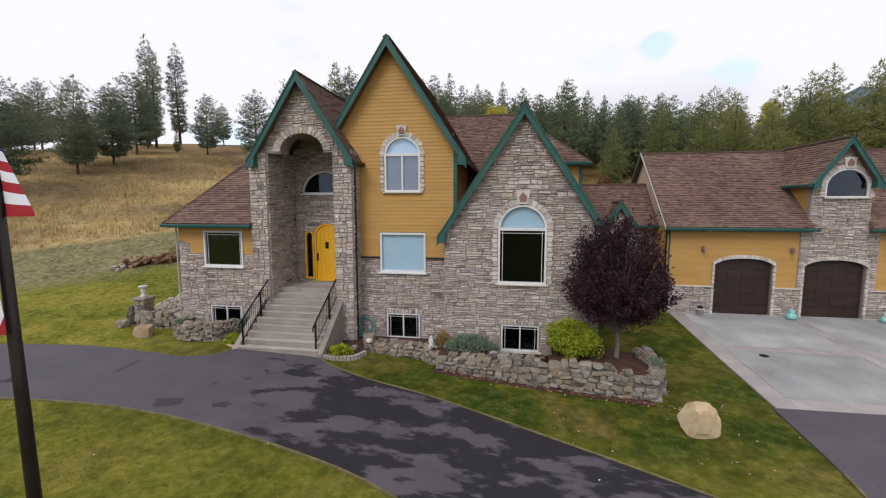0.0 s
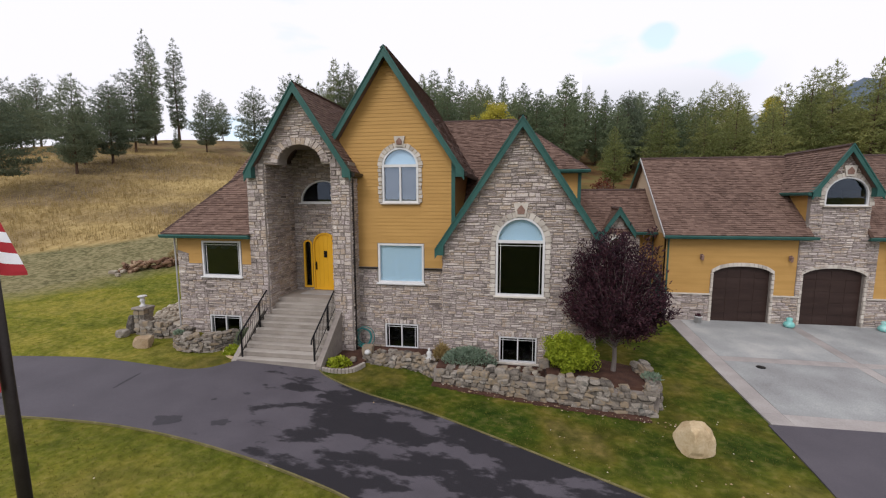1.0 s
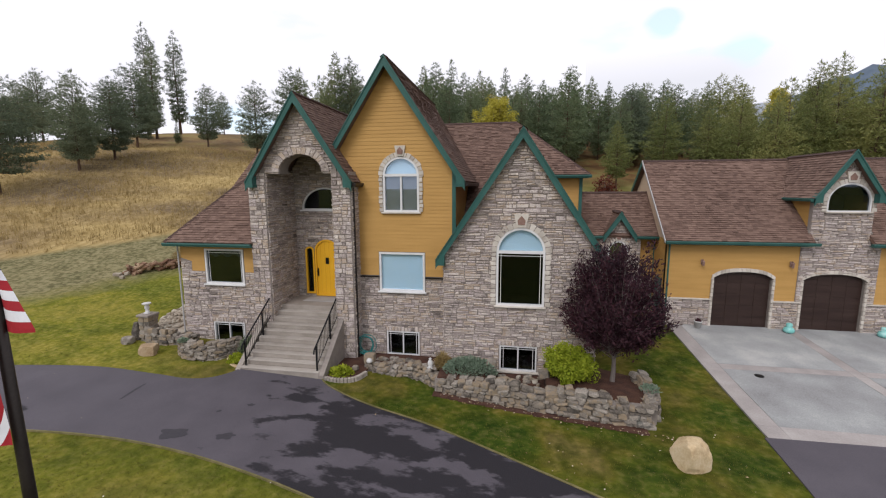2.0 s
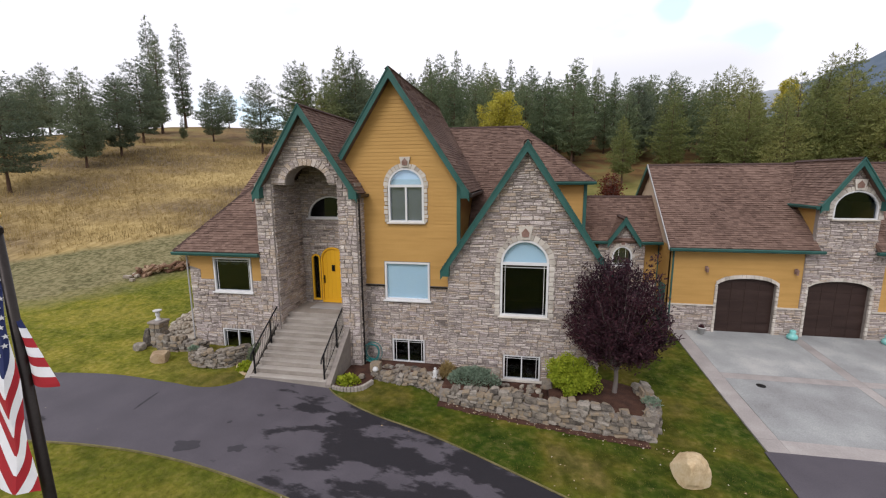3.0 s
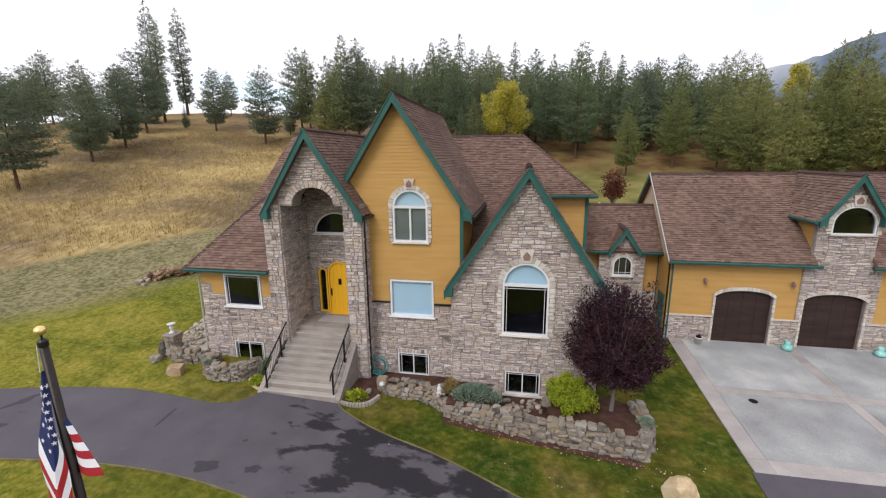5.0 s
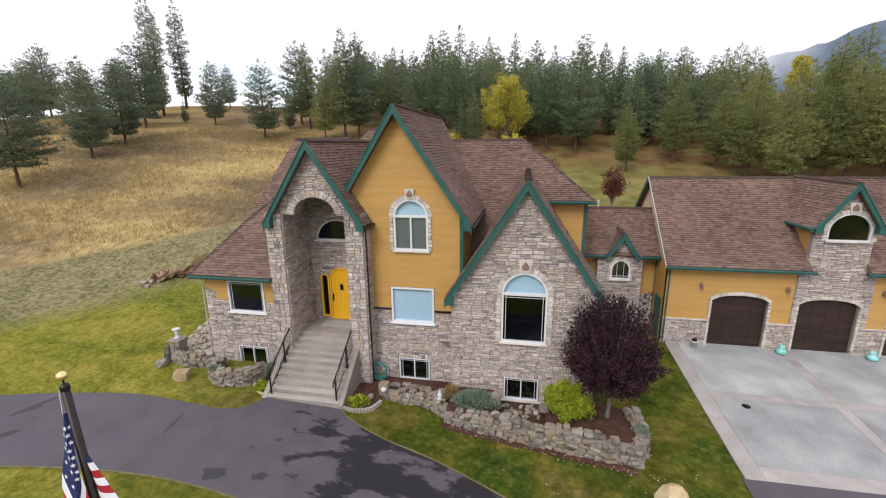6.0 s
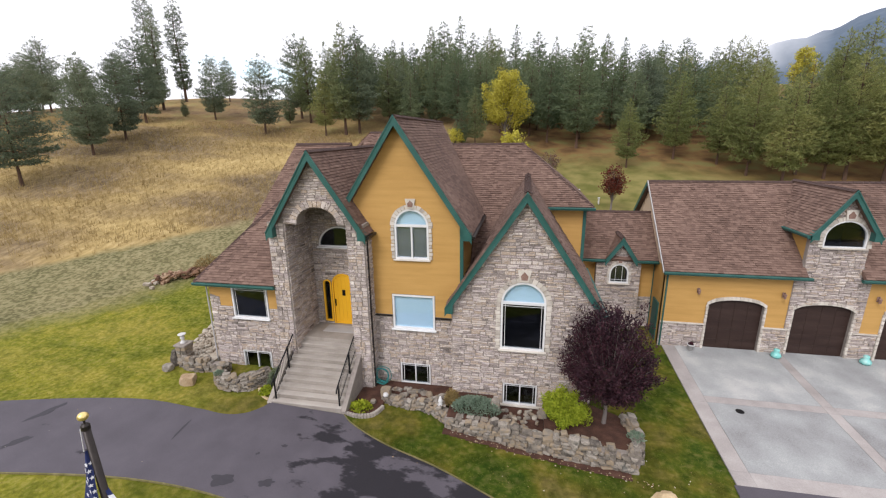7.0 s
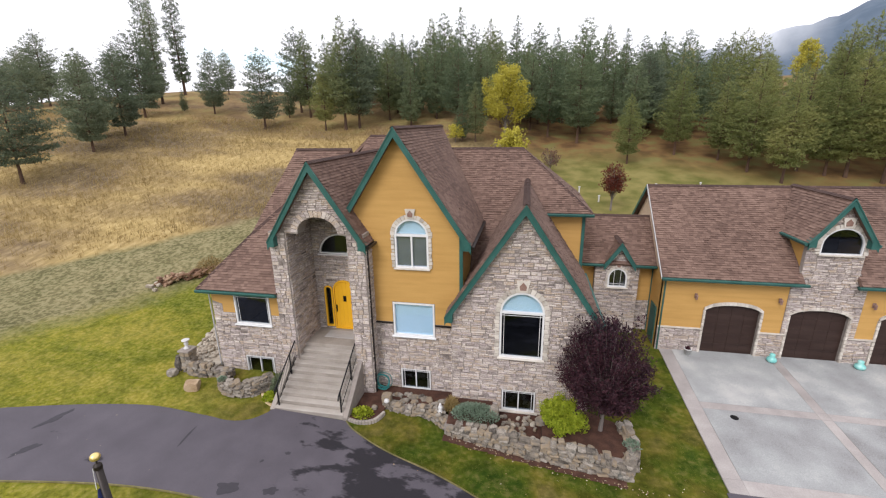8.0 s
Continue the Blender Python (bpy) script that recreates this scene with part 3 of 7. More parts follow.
def stone_mesh(g, s, m, gap=0.003, warp=0.0):
    """One split stone: chipped corners and a face that is out of true."""
    x0, x1, z0, z1, d = s
    j = lambda k: 0.5 + 0.5 * math.sin(x0 * 91.7 + z0 * 57.3 + k * 2.4)
    g_ = min(gap, (x1 - x0) * 0.1)
    x0, x1, z0, z1 = x0 + g_, x1 - g_, z0 + gap, z1 - gap
    t, r = min(0.018, (z1 - z0) * 0.17), min(0.024, (x1 - x0) * 0.1)
    fx, fz = (x0 + r * j(1), x1 - r * j(2), x1 - r * j(3), x0 + r * j(4)), (z0 + t * j(5), z0 + t * j(6), z1 - t * j(7), z1 - t * j(8))
    back = [(x, 0.01, z) for x, z in zip(fx, fz)]
    edge = [(x, -d + 0.012, z) for x, z in zip(fx, fz)]
    face = [(x + (0.011 if i in (0, 3) else -0.011), -d - 0.012 * j(9 + i), z + (0.011 if i < 2 else -0.011)) for i, (x, z) in enumerate(zip(fx, fz))]
    sway = lambda v: Vector((v[0], v[1], v[2] + warp * (noise.noise((v[0] * 0.9, v[2] * 0.7, 4.0)) + 0.5 * noise.noise((v[0] * 2.6, v[2] * 2.0, 9.0)))))
    g.add([m @ sway(v) for v in back + edge + face], [(0, 1, 5, 4), (1, 2, 6, 5), (2, 3, 7, 6), (3, 0, 4, 7), (4, 5, 9, 8), (5, 6, 10, 9), (6, 7, 11, 10), (7, 4, 8, 11), (8, 9, 10, 11)])


def clad(parent, wall, z0, z1, rng, single=0, pad=0.0, **kw):
    """Stone over a wall: the first `single` stones are pieces of their own, the rest one veneer."""
    st = wall.stones(z0, z1, rng, pad, **kw)
    pick = st[:single]
    g = Mesh()
    for s in st[single:]:
        stone_mesh(g, s, wall.m, warp=0.04)
    if g.v:
        part("stone_veneer", g, STONE, parent, "grey and tan split ledgestone veneer", kind="stuff")
    LATE.append((parent, wall.m, pick))


LATE = []      # single stones, built at the end of the file


def lap_siding(parent, wall, z0, z1, course=0.135, pad=0.0):
    z = z0
    while z < z1 - 0.02:
        h = min(course, z1 - z)
        lo, hi = wall.runs(z + h * 0.08, pad), wall.runs(z + h * 0.92, pad)
        if len(lo) != len(hi):
            lo = hi = wall.runs(z + h / 2, pad)
        for (a, b), (c, d) in zip(lo, hi):
            g = Mesh()
            vs = [(a, -0.02, z), (b, -0.02, z), (d, -0.008, z + h), (c, -0.008, z + h), (a, 0.0, z), (b, 0.0, z), (d, 0.0, z + h), (c, 0.0, z + h)]
            g.add([wall.m @ Vector(v) for v in vs], [(0, 1, 2, 3), (0, 4, 5, 1), (1, 5, 6, 2), (3, 2, 6, 7), (0, 3, 7, 4)])
            part("board", g, SIDING, parent)
        z += h


def clip(poly, inside):
    """Convex clip of a 2D polygon by the convex polygon `inside` (counter-clockwise)."""
    for i in range(len(inside)):
        a, b = inside[i - 1], inside[i]
        nx, ny = a[1] - b[1], b[0] - a[0]
        side = [(p[0] - a[0]) * nx + (p[1] - a[1]) * ny for p in poly]
        out = []
        for j in range(len(poly)):
            p, q, s, t = poly[j - 1], poly[j], side[j - 1], side[j]
            if (s >= 0) != (t >= 0):
                k = s / (s - t)
                out.append((p[0] + (q[0] - p[0]) * k, p[1] + (q[1] - p[1]) * k))
            if t >= 0:
                out.append(q)
        poly = out
        if len(poly) < 3:
            return []
    return poly


def roof_plane(parent, pts, rng, course=0.13, tab=0.2, thick=0.14):
    """One slope of a roof: a deck with shingles laid over it in courses. pts: convex, its plane not upright."""
    p = [Vector(q) for q in pts]
    n = (p[1] - p[0]).cross(p[2] - p[0]).normalized()
    if n.z < 0:
        p.reverse()
        n = -n
    u = Vector((0, 0, 1)).cross(n).normalized()
    v = n.cross(u)
    o = p[0]
    uv = [((q - o).dot(u), (q - o).dot(v)) for q in p]
    lo, hi = min(q[1] for q in uv), max(q[1] for q in uv)
    deck = part("roof_slope", Mesh().prism([q - n * thick for q in p], n * (thick - 0.004)), SHINGLE, parent)
    g = Mesh()
    y, row = lo, 0
    while y < hi:
        y1 = min(y + course, hi)
        strip = clip([(-99, y), (99, y), (99, y1), (-99, y1)], uv)
        if strip:
            x, b = min(q[0] for q in strip) - rng.uniform(0, tab), max(q[0] for q in strip)
            while x < b:
                w = tab * rng.uniform(0.75, 1.25)
                c = clip([(x + 0.004, y), (x + w, y), (x + w, y1), (x + 0.004, y1)], uv)
                if len(c) >= 3:
                    up = rng.choice((0.012, 0.02, 0.036))
                    top = [o + u * a + v * bb + n * (0.001 + up * (y + course - bb) / course) for a, bb in c]
                    base = [o + u * a + v * bb - n * 0.002 for a, bb in c]
                    k = len(c)
                    fs = [tuple(range(k))]
                    for i in range(k):
                        j = (i + 1) % k
                        if abs(c[i][1] - y) < 1e-6 and abs(c[j][1] - y) < 1e-6:
                            fs.append((i, k + i, k + j, j))
                    g.add(top + base, fs)
                x += w
        y, row = y1, row + 1
    part("shingles", g, SHINGLE, deck, "weathered brown asphalt shingles in courses", kind="stuff")
    return deck


def caps(parent, a, b, rng):
    """Ridge caps, lapped along a hip or ridge."""
    a, b = Vector(a), Vector(b)
    d = (b - a).normalized()
    s = d.cross(Vector((0, 0, 1))).normalized()
    up = s.cross(d)
    g, t, L, rings = Mesh(), 0.0, (b - a).length, []
    while t < L - 0.01:
        e = min(t + 0.24, L)
        q, r = a + d * t, a + d * e
        rings.append([q - s * .14 - up * .06, q + up * .035, q + s * .14 - up * .06])
        rings.append([r - s * .14 - up * .075, r + up * .02, r + s * .14 - up * .075])
        t = e
    g.add([p for ring_ in rings for p in ring_], [(3 * i + k, 3 * i + k + 1, 3 * i + k + 4, 3 * i + k + 3) for i in range(len(rings) - 1) for k in (0, 1)])
    part("ridge_cap", g, RIDGE, parent)


def rake(parent, y, a, b, depth=0.27, foot=0.0, out=0.05):
    """A green bargeboard along a sloping gable edge from the apex a to the eave b, (x, z) at plane y; foot: its boxed return."""
    (ax, az), (bx, bz) = a, b
    poly = [(ax, y, az), (bx, y, bz), (bx, y, bz - depth * 1.25), (ax, y, az - depth * 1.4)]
    g = Mesh().prism(poly, (0, out, 0))
    g.prism([(ax, y - 0.03, az + 0.01), (bx, y - 0.03, bz + 0.01), (bx, y - 0.03, bz - 0.05), (ax, y - 0.03, az - 0.06)], (0, 0.03, 0))
    if foot:
        s = 1 if bx > ax else -1
        g.prism([(bx, y - 0.005, bz + 0.02), (bx, y - 0.005, bz - depth * 0.75), (bx - s * foot, y - 0.005, bz - depth * 0.75), (bx - s * foot, y - 0.005, bz + 1.5 * foot)], (0, out + 0.25, 0))
    part("bargeboard", g, GREEN, parent, "green painted bargeboard")


def gutter(parent, a, b, drop=0.13, mat=None, label="green metal eaves gutter"):
    a, b = Vector(a), Vector(b)
    d = (b - a).normalized()
    s = Vector((d.y, -d.x, 0)).normalized()
    prof = [(-0.02, 0), (0.11, 0), (0.12, -0.04), (0.08, -drop), (-0.02, -drop)]
    part("gutter", Mesh().prism([a + s * q + Vector((0, 0, r)) for q, r in prof], b - a), mat or GREEN, parent, label)


def ring(x0, x1, z0, z1, rise, w, d0, d1, m, k=14):
    """A frame of width w round an opening with an arched or flat top."""
    def path(e):
        a, b, c, h = x0 - e, x1 + e, z0 - e, rise + e
        pts = [(a, c), (b, c)]
        if rise:
            cx, half = (a + b) / 2, (b - a) / 2
            pts += [(cx + half * math.cos(math.pi * i / k), z1 + h * math.sin(math.pi * i / k)) for i in range(k + 1)]
        else:
            pts += [(b, z1 + e), (a, z1 + e)]
        return pts
    inn, out = path(-w), path(0)
    n = len(inn)
    vs = [m @ Vector((x, y, z)) for y in (d0, d1) for ps in (out, inn) for x, z in ps]
    fs = []
    for i in range(n):
        j = (i + 1) % n
        fs += [(i, j, n + j, n + i), (2 * n + j, 2 * n + i, 3 * n + i, 3 * n + j), (i, 2 * n + i, 2 * n + j, j), (n + j, 3 * n + j, 3 * n + i, n + i)]
    return Mesh().add(vs, fs)


def pane_mesh(x0, x1, z0, z1, rise, y, m, k=14):
    pts = [(x0, z0), (x1, z0)]
    if rise:
        c, h = (x0 + x1) / 2, (x1 - x0) / 2
        pts += [(c + h * math.cos(math.pi * i / k), z1 + rise * math.sin(math.pi * i / k)) for i in range(k + 1)]
    else:
        pts += [(x1, z1), (x0, z1)]
    return Mesh().prism([m @ Vector((x, y, z)) for x, z in pts], m.to_3x3() @ Vector((0, 0.012, 0)))


def window(parent, m, o, split="v", grid=False, blind=None, label="white framed window", head_glass=None, sill=True, frame_mat=None, surround=None, rng=None, transom=True, pane=None, fw=0.075):
    """A window in the opening o; split: v two sashes side by side, t a fixed light over which an arched fanlight sits, n one light."""
    fm = frame_mat or WHITE
    W = part("window", ring(o.x0, o.x1, o.z0, o.z1, o.rise, fw, -0.035, 0.1, m), fm, parent, label)
    if sill:
        part("window_sill", Mesh().soft_box(o.x0 - 0.07, o.x1 + 0.07, -0.135, 0.06, o.z0 - 0.055, o.z0 + 0.004, 0.012, m), TRIMSTONE if surround else fm, W)
    fi = fw - 0.005
    i0, i1, j0 = o.x0 + fi, o.x1 - fi, o.z0 + fi
    top = o.z1
    if o.rise and not transom:
        p = part("pane", pane_mesh(i0, i1, j0, top, o.rise - 0.07, 0.045, m), GLASS, W)
        p.visible_shadow = False
        for q in (0.3, 0.7) if grid else ():
            x = i0 + (i1 - i0) * q
            part("glazing_bar", Mesh().box(x - 0.008, x + 0.008, 0.028, 0.04, j0, top + (o.rise - 0.1) * 0.9, m), fm, W)
        if grid:
            part("glazing_bar", Mesh().box(i0, i1, 0.0265, 0.0385, j0 + 0.1, j0 + 0.116, m), fm, W)
        if surround:
            stones_round(parent, m, o, surround, rng)
        return W
    if o.rise:
        part("transom", Mesh().box(i0, i1, -0.03, 0.09, top - 0.05, top + 0.05, m), fm, W)
        p = part("pane", pane_mesh(i0, i1, top + 0.05, top + 0.05, o.rise - 0.12, 0.04, m), head_glass or GLASS, W)
        p.visible_shadow = False
        if head_glass:
            part("fan_blind", pane_mesh(i0, i1, top + 0.02, top + 0.05, o.rise - 0.1, 0.11, m), BLIND, W, "pale pleated fan blind")
        top -= 0.05
    else:
        top -= fi
    if split == "v":
        c = (i0 + i1) / 2
        part("mullion", Mesh().box(c - fw * 0.45, c + fw * 0.45, -0.02, 0.08, j0, top, m), fm, W)
        cells = [(i0, c - fw * 0.45), (c + fw * 0.45, i1)]
    else:
        cells = [(i0, i1)]
    for a, b in cells:
        p = part("pane", pane_mesh(a, b, j0, top, 0, 0.045, m), pane or GLASS, W)
        p.visible_shadow = False
    if grid:
        for x in (i0 + 0.09, i1 - 0.09):
            part("glazing_bar", Mesh().box(x - 0.009, x + 0.009, 0.028, 0.04, j0, top, m), fm, W)
        part("glazing_bar", Mesh().box(i0, i1, 0.0265, 0.0385, top - 0.1, top - 0.082, m), fm, W)
    if blind:
        zb, mat = blind
        part("blind", Mesh().box(o.x0, o.x1, 0.08, 0.1, zb, top + (o.rise if not o.rise else 0.0), m), mat, W)
    if surround:
        stones_round(parent, m, o, surround, rng)
    return W


def stones_round(parent, m, o, w, rng, legs=True, key=True, n=15, z_from=None):
    """Pale cut stones round an opening, one by one, with a keystone."""
    zb = o.z0 if z_from is None else z_from
    if legs:
        for s, x in ((-1, o.x0), (1, o.x1)):
            z = zb
            while z < o.z1 - 0.03:
                h = min(rng.uniform(0.13, 0.2), o.z1 - z)
                k = rng.uniform(0.85, 1.1) * w
                g = Mesh()
                a, b = (x - k, x) if s < 0 else (x, x + k)
                stone_mesh(g, (a, b, z, z + h, 0.05 + rng.uniform(0, 0.02)), m)
                part("surround_stone", g, TRIMSTONE, parent)
                z += h
    c, half = (o.x0 + o.x1) / 2, (o.x1 - o.x0) / 2
    for i in range(n):
        if key and i == n // 2:
            continue
        t0, t1 = math.pi * i / n + 0.012, math.pi * (i + 1) / n - 0.012
        k = rng.uniform(0.88, 1.08) * w
        d = 0.05 + rng.uniform(0, 0.02)
        q = [(c + (half + e) * math.cos(t), o.z1 + (o.rise + e) * math.sin(t)) for e, t in ((0, t0), (k, t0), (k, t1), (0, t1))]
        part("surround_stone", Mesh().prism([m @ Vector((x, 0.01, z)) for x, z in q], m.to_3x3() @ Vector((0, -d, 0))), TRIMSTONE, parent)
    if key:
        zt = o.z1 + o.rise
        kw = max(0.16, half * 0.26)
        q = [(c - kw * 0.72, zt + 0.02), (c + kw * 0.72, zt + 0.02), (c + kw * 1.15, zt + kw * 2.2), (c - kw * 1.15, zt + kw * 2.2)]
        K = part("keystone", Mesh().prism([m @ Vector((x, 0.01, z)) for x, z in q], m.to_3x3() @ Vector((0, -0.1, 0))), TRIMSTONE, parent, "pale keystone with a carved emblem")
        q = [(c - kw * 0.5, zt + kw * 0.5), (c + kw * 0.5, zt + kw * 0.5), (c + kw * 0.62, zt + kw * 1.2), (c, zt + kw * 1.95), (c - kw * 0.62, zt + kw * 1.2)]
        part("carving", Mesh().prism([m @ Vector((x, -0.088, z)) for x, z in q], m.to_3x3() @ Vector((0, -0.03, 0))), CARVED, K)


# ---------------------------------------------------------------- the house
rng = random.Random(7)
house = thing("house", "ledgestone and ochre-sided house with steep brown roofs and green trim", "house", (-5, 18, 0))
house.location = (0, 0, 0)
PITCH = 1.52


def at(y):
    return Matrix.Translation((0, y, 0))


def basement_window(m, o):
    """A small sliding window under a row of upright stones, on a stone sill."""
    window(house, m, o, "v", grid=True, sill=False, fw=0.05, label="white basement sliding window")
    x = o.x0 - 0.16
    while x < o.x1 + 0.1:
        k = rng.uniform(0.1, 0.15)
        g = Mesh()
        stone_mesh(g, (x, x + k, o.z1, o.z1 + rng.uniform(0.17, 0.21), 0.05 + rng.uniform(0, 0.015)), m)
        part("lintel_stone", g, STONE, house)
        x += k
    part("sill_stone", Mesh().soft_box(o.x0 - 0.12, o.x1 + 0.12, -0.12, 0.06, o.z0 - 0.07, o.z0 - 0.002, 0.012, m), TRIMSTONE, house)


def gable(apex_x, apex_z, inset=0.0, pitch=PITCH):
    return (lambda z: apex_x - (apex_z - z) / pitch + inset), (lambda z: apex_x + (apex_z - z) / pitch - inset)


def both(f, v, hi):
    return (lambda z: max(f(z), v)) if hi else (lambda z: min(f(z), v))


# middle gable: siding over stone
gl, gr = gable(-4.65, 11.12)
up_win, low_win, cel_win = Opening(-4.9, -3.5, 5.68, 7.07, 0.68), Opening(-5.12, -3.31, 2.58, 4.12), Opening(-4.88, -3.55, -0.04, 0.95)
mid = Wall(at(15.77), both(gl, -6.62, True), both(gr, -2.14, False), -0.6, 11.05, [up_win, low_win, cel_win])
mid_wall = part("wall", mid.core(), MORTAR, house, "front wall, ochre lap siding over stone")
low = Wall(mid.m, -6.1, -2.3, -0.6, 3.15, mid.openings)
clad(mid_wall, low, -0.5, 3.12, rng, 60, 0.03)
lap_siding(mid_wall, mid, 3.2, 11.0, pad=0.03)
for a, b in ((-6.1, -5.14), (-3.29, -2.2)):
    part("stone_cap", Mesh().box(a, b, 15.69, 15.77, 3.12, 3.17), BRONZE, mid_wall, "dark metal flashing over the stone")
part("corner_board", Mesh().box(-2.24, -2.10, 15.715, 15.80, 3.2, 7.2), GREEN, mid_wall)
mid_side = Wall(Matrix.Translation((-2.14, 15.8, 0)) @ Matrix.Rotation(radians(90), 4, "Z"), 0, 6, 2, 7.4)
side_wall = part("wall", mid_side.core(), MORTAR, house)
lap_siding(side_wall, mid_side, 3.0, 7.4)
window(house, mid.m, up_win, "v", blind=(5.7, GREYBLIND), pane=SKYGLASS, head_glass=SKYGLASS, label="arched white window with grey blinds", surround=0.17, rng=rng)
# a flat pale blue panel fills the opening behind the pane
window(house, mid.m, low_win, "n", grid=False, pane=SKYGLASS, blind=(2.6, BLIND), label="white window with a pale blue panel behind the glass")
basement_window(mid.m, cel_win)

# right-hand stone gable
gl, gr = gable(0.30, 8.45)
big_win, cel2 = Opening(-0.54, 1.15, 2.40, 4.34, 0.86), Opening(-0.38, 0.95, -0.05, 0.9)
rgt = Wall(at(15.03), both(gl, -2.45, True), both(gr, 2.95, False), -0.7, 8.4, [big_win, cel2])
r_wall = part("wall", rgt.core(), MORTAR, house, "ledgestone gable wall")
clad(r_wall, rgt, -0.6, 8.35, rng, 240, 0.02)
for x, s in ((-2.45, -1), (2.95, 1)):
    w = Wall(Matrix.Translation((x, 15.05 if s > 0 else 16.0, 0)) @ Matrix.Rotation(radians(90 * s), 4, "Z"), 0, 6 if s > 0 else 0.95, -0.7, 4.4)
    sw = part("wall", w.core(), MORTAR, house)
    clad(sw, w, -0.6, 4.35, rng)
window(house, rgt.m, big_win, "n", grid=True, head_glass=SKYGLASS, blind=None, label="tall arched white picture window", surround=0.2, rng=rng)
basement_window(rgt.m, cel2)

# entry tower
gl, gr = gable(-7.93, 9.9)
mouth = Opening(-9.43, -6.64, 1.2, 7.13)
arch = Opening(-8.8, -7.05, 7.0, 7.2, 0.66)
tow = Wall(at(15.15), both(gl, -10.1, True), both(gr, -5.97, False), -0.6, 9.85, [mouth, arch], 0.6)
t_wall = part("wall", tow.core(), MORTAR, house, "ledgestone entry tower with an arched mouth")
panel = Wall(at(15.15), both(gl, -9.43, True), both(gr, -6.64, False), 7.1, 9.85, [mouth, arch], 0.6)
clad(t_wall, panel, 7.13, 9.8, rng)
for a, b in ((-10.12, -9.40), (-6.67, -5.95)):
    pil = Wall(at(15.08), a, b, -0.5, 7.2, (), 0.6)
    part("pillar", pil.core(), MORTAR, t_wall)
    clad(t_wall, pil, -0.5, 7.15, rng, course=(0.09, 0.2), length=(0.2, 0.42))
for i in range(17):        # arch stones
    t0, t1 = math.pi * i / 17 + 0.01, math.pi * (i + 1) / 17 - 0.01
    k = rng.uniform(0.22, 0.3)
    q = [(-7.925 + (0.875 + e) * math.cos(t), 7.2 + (0.66 + e) * math.sin(t)) for e, t in ((0, t0), (k, t0), (k, t1), (0, t1))]
    part("arch_stone", Mesh().prism([(x, 15.13, z) for x, z in q], (0, -0.06, 0)), STONE, t_wall)
for x, turn, name in ((-10.1, -90, "outer"), (-9.385, 90, "inner"), (-6.685, -90, "inner"), (-5.93, 90, "outer")):
    ln = 2.1
    w = Wall(Matrix.Translation((x, 15.1 + (ln if turn < 0 else 0), 0)) @ Matrix.Rotation(radians(turn), 4, "Z"), 0, ln, 0.5 if name == "inner" else -0.5, 7.3 if name == "inner" else 6.7, (), 0.2)
    sw = part("wall", w.core(), MORTAR, house)
    clad(sw, w, 0.6 if name == "inner" else -0.4, 7.25 if name == "inner" else 6.66, rng)
lunette, door_o, side_o = Opening(-9.05, -7.0, 5.66, 5.7, 0.92), Opening(-8.52, -7.5, 1.87, 3.85, 0.5), Opening(-9.02, -8.6, 1.95, 3.85, 0.21)
bck = Wall(at(17.25), lambda z: max(-9.5, -7.93 - (9.7 - z) / PITCH), lambda z: min(-6.5, -7.93 + (9.7 - z) / PITCH), 0.8, 7.95, [lunette, door_o, side_o])
b_wall = part("wall", bck.core(), MORTAR, house, "stone wall round the front door")
clad(b_wall, bck, 1.85, 7.9, rng, 0, 0.03)
part("porch_ceiling", Mesh().box(-9.05, -6.8, 15.4, 17.4, 7.9, 8.0), MORTAR, house)
window(house, bck.m, lunette, "n", transom=False, label="half-round white window", fw=0.06)
frame_ = part("door_frame", ring(-8.56, -7.46, 1.87, 3.85, 0.53, 0.07, -0.06, 0.1, bck.m), DOORY, house)
door = part("door", pane_mesh(-8.5, -7.52, 1.88, 3.85, 0.46, 0.02, bck.m), DOORY, house, "arched yellow wooden front door")
for i in range(5):
    x = -8.49 + i * 0.195
    top = 3.85 + 0.45 * math.sqrt(max(0, 1 - ((x + 0.09 + 8.01) / 0.5) ** 2))
    part("plank", Mesh().soft_box(x, x + 0.1935, -0.012, 0.03, 1.9, top - 0.03, 0.006, bck.m), DOORY, door)
part("grille", Mesh().soft_box(-8.07, -7.93, -0.05, 0.0, 3.3, 3.58, 0.01, bck.m), IRON, door, "small iron grille")
part("door_handle", Mesh().soft_box(-8.46, -8.41, -0.06, 0.0, 2.75, 3.1, 0.01, bck.m).soft_box(-8.455, -8.415, -0.12, -0.05, 2.95, 3.0, 0.01, bck.m), IRON, door)
window(house, bck.m, side_o, "n", transom=False, label="narrow arched sidelight in a yellow frame", frame_mat=DOORY, sill=False)

# dark backing wall and floor added behind the half-round window
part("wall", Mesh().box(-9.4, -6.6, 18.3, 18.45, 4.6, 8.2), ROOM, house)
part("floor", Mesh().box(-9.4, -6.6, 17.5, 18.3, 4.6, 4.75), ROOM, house)

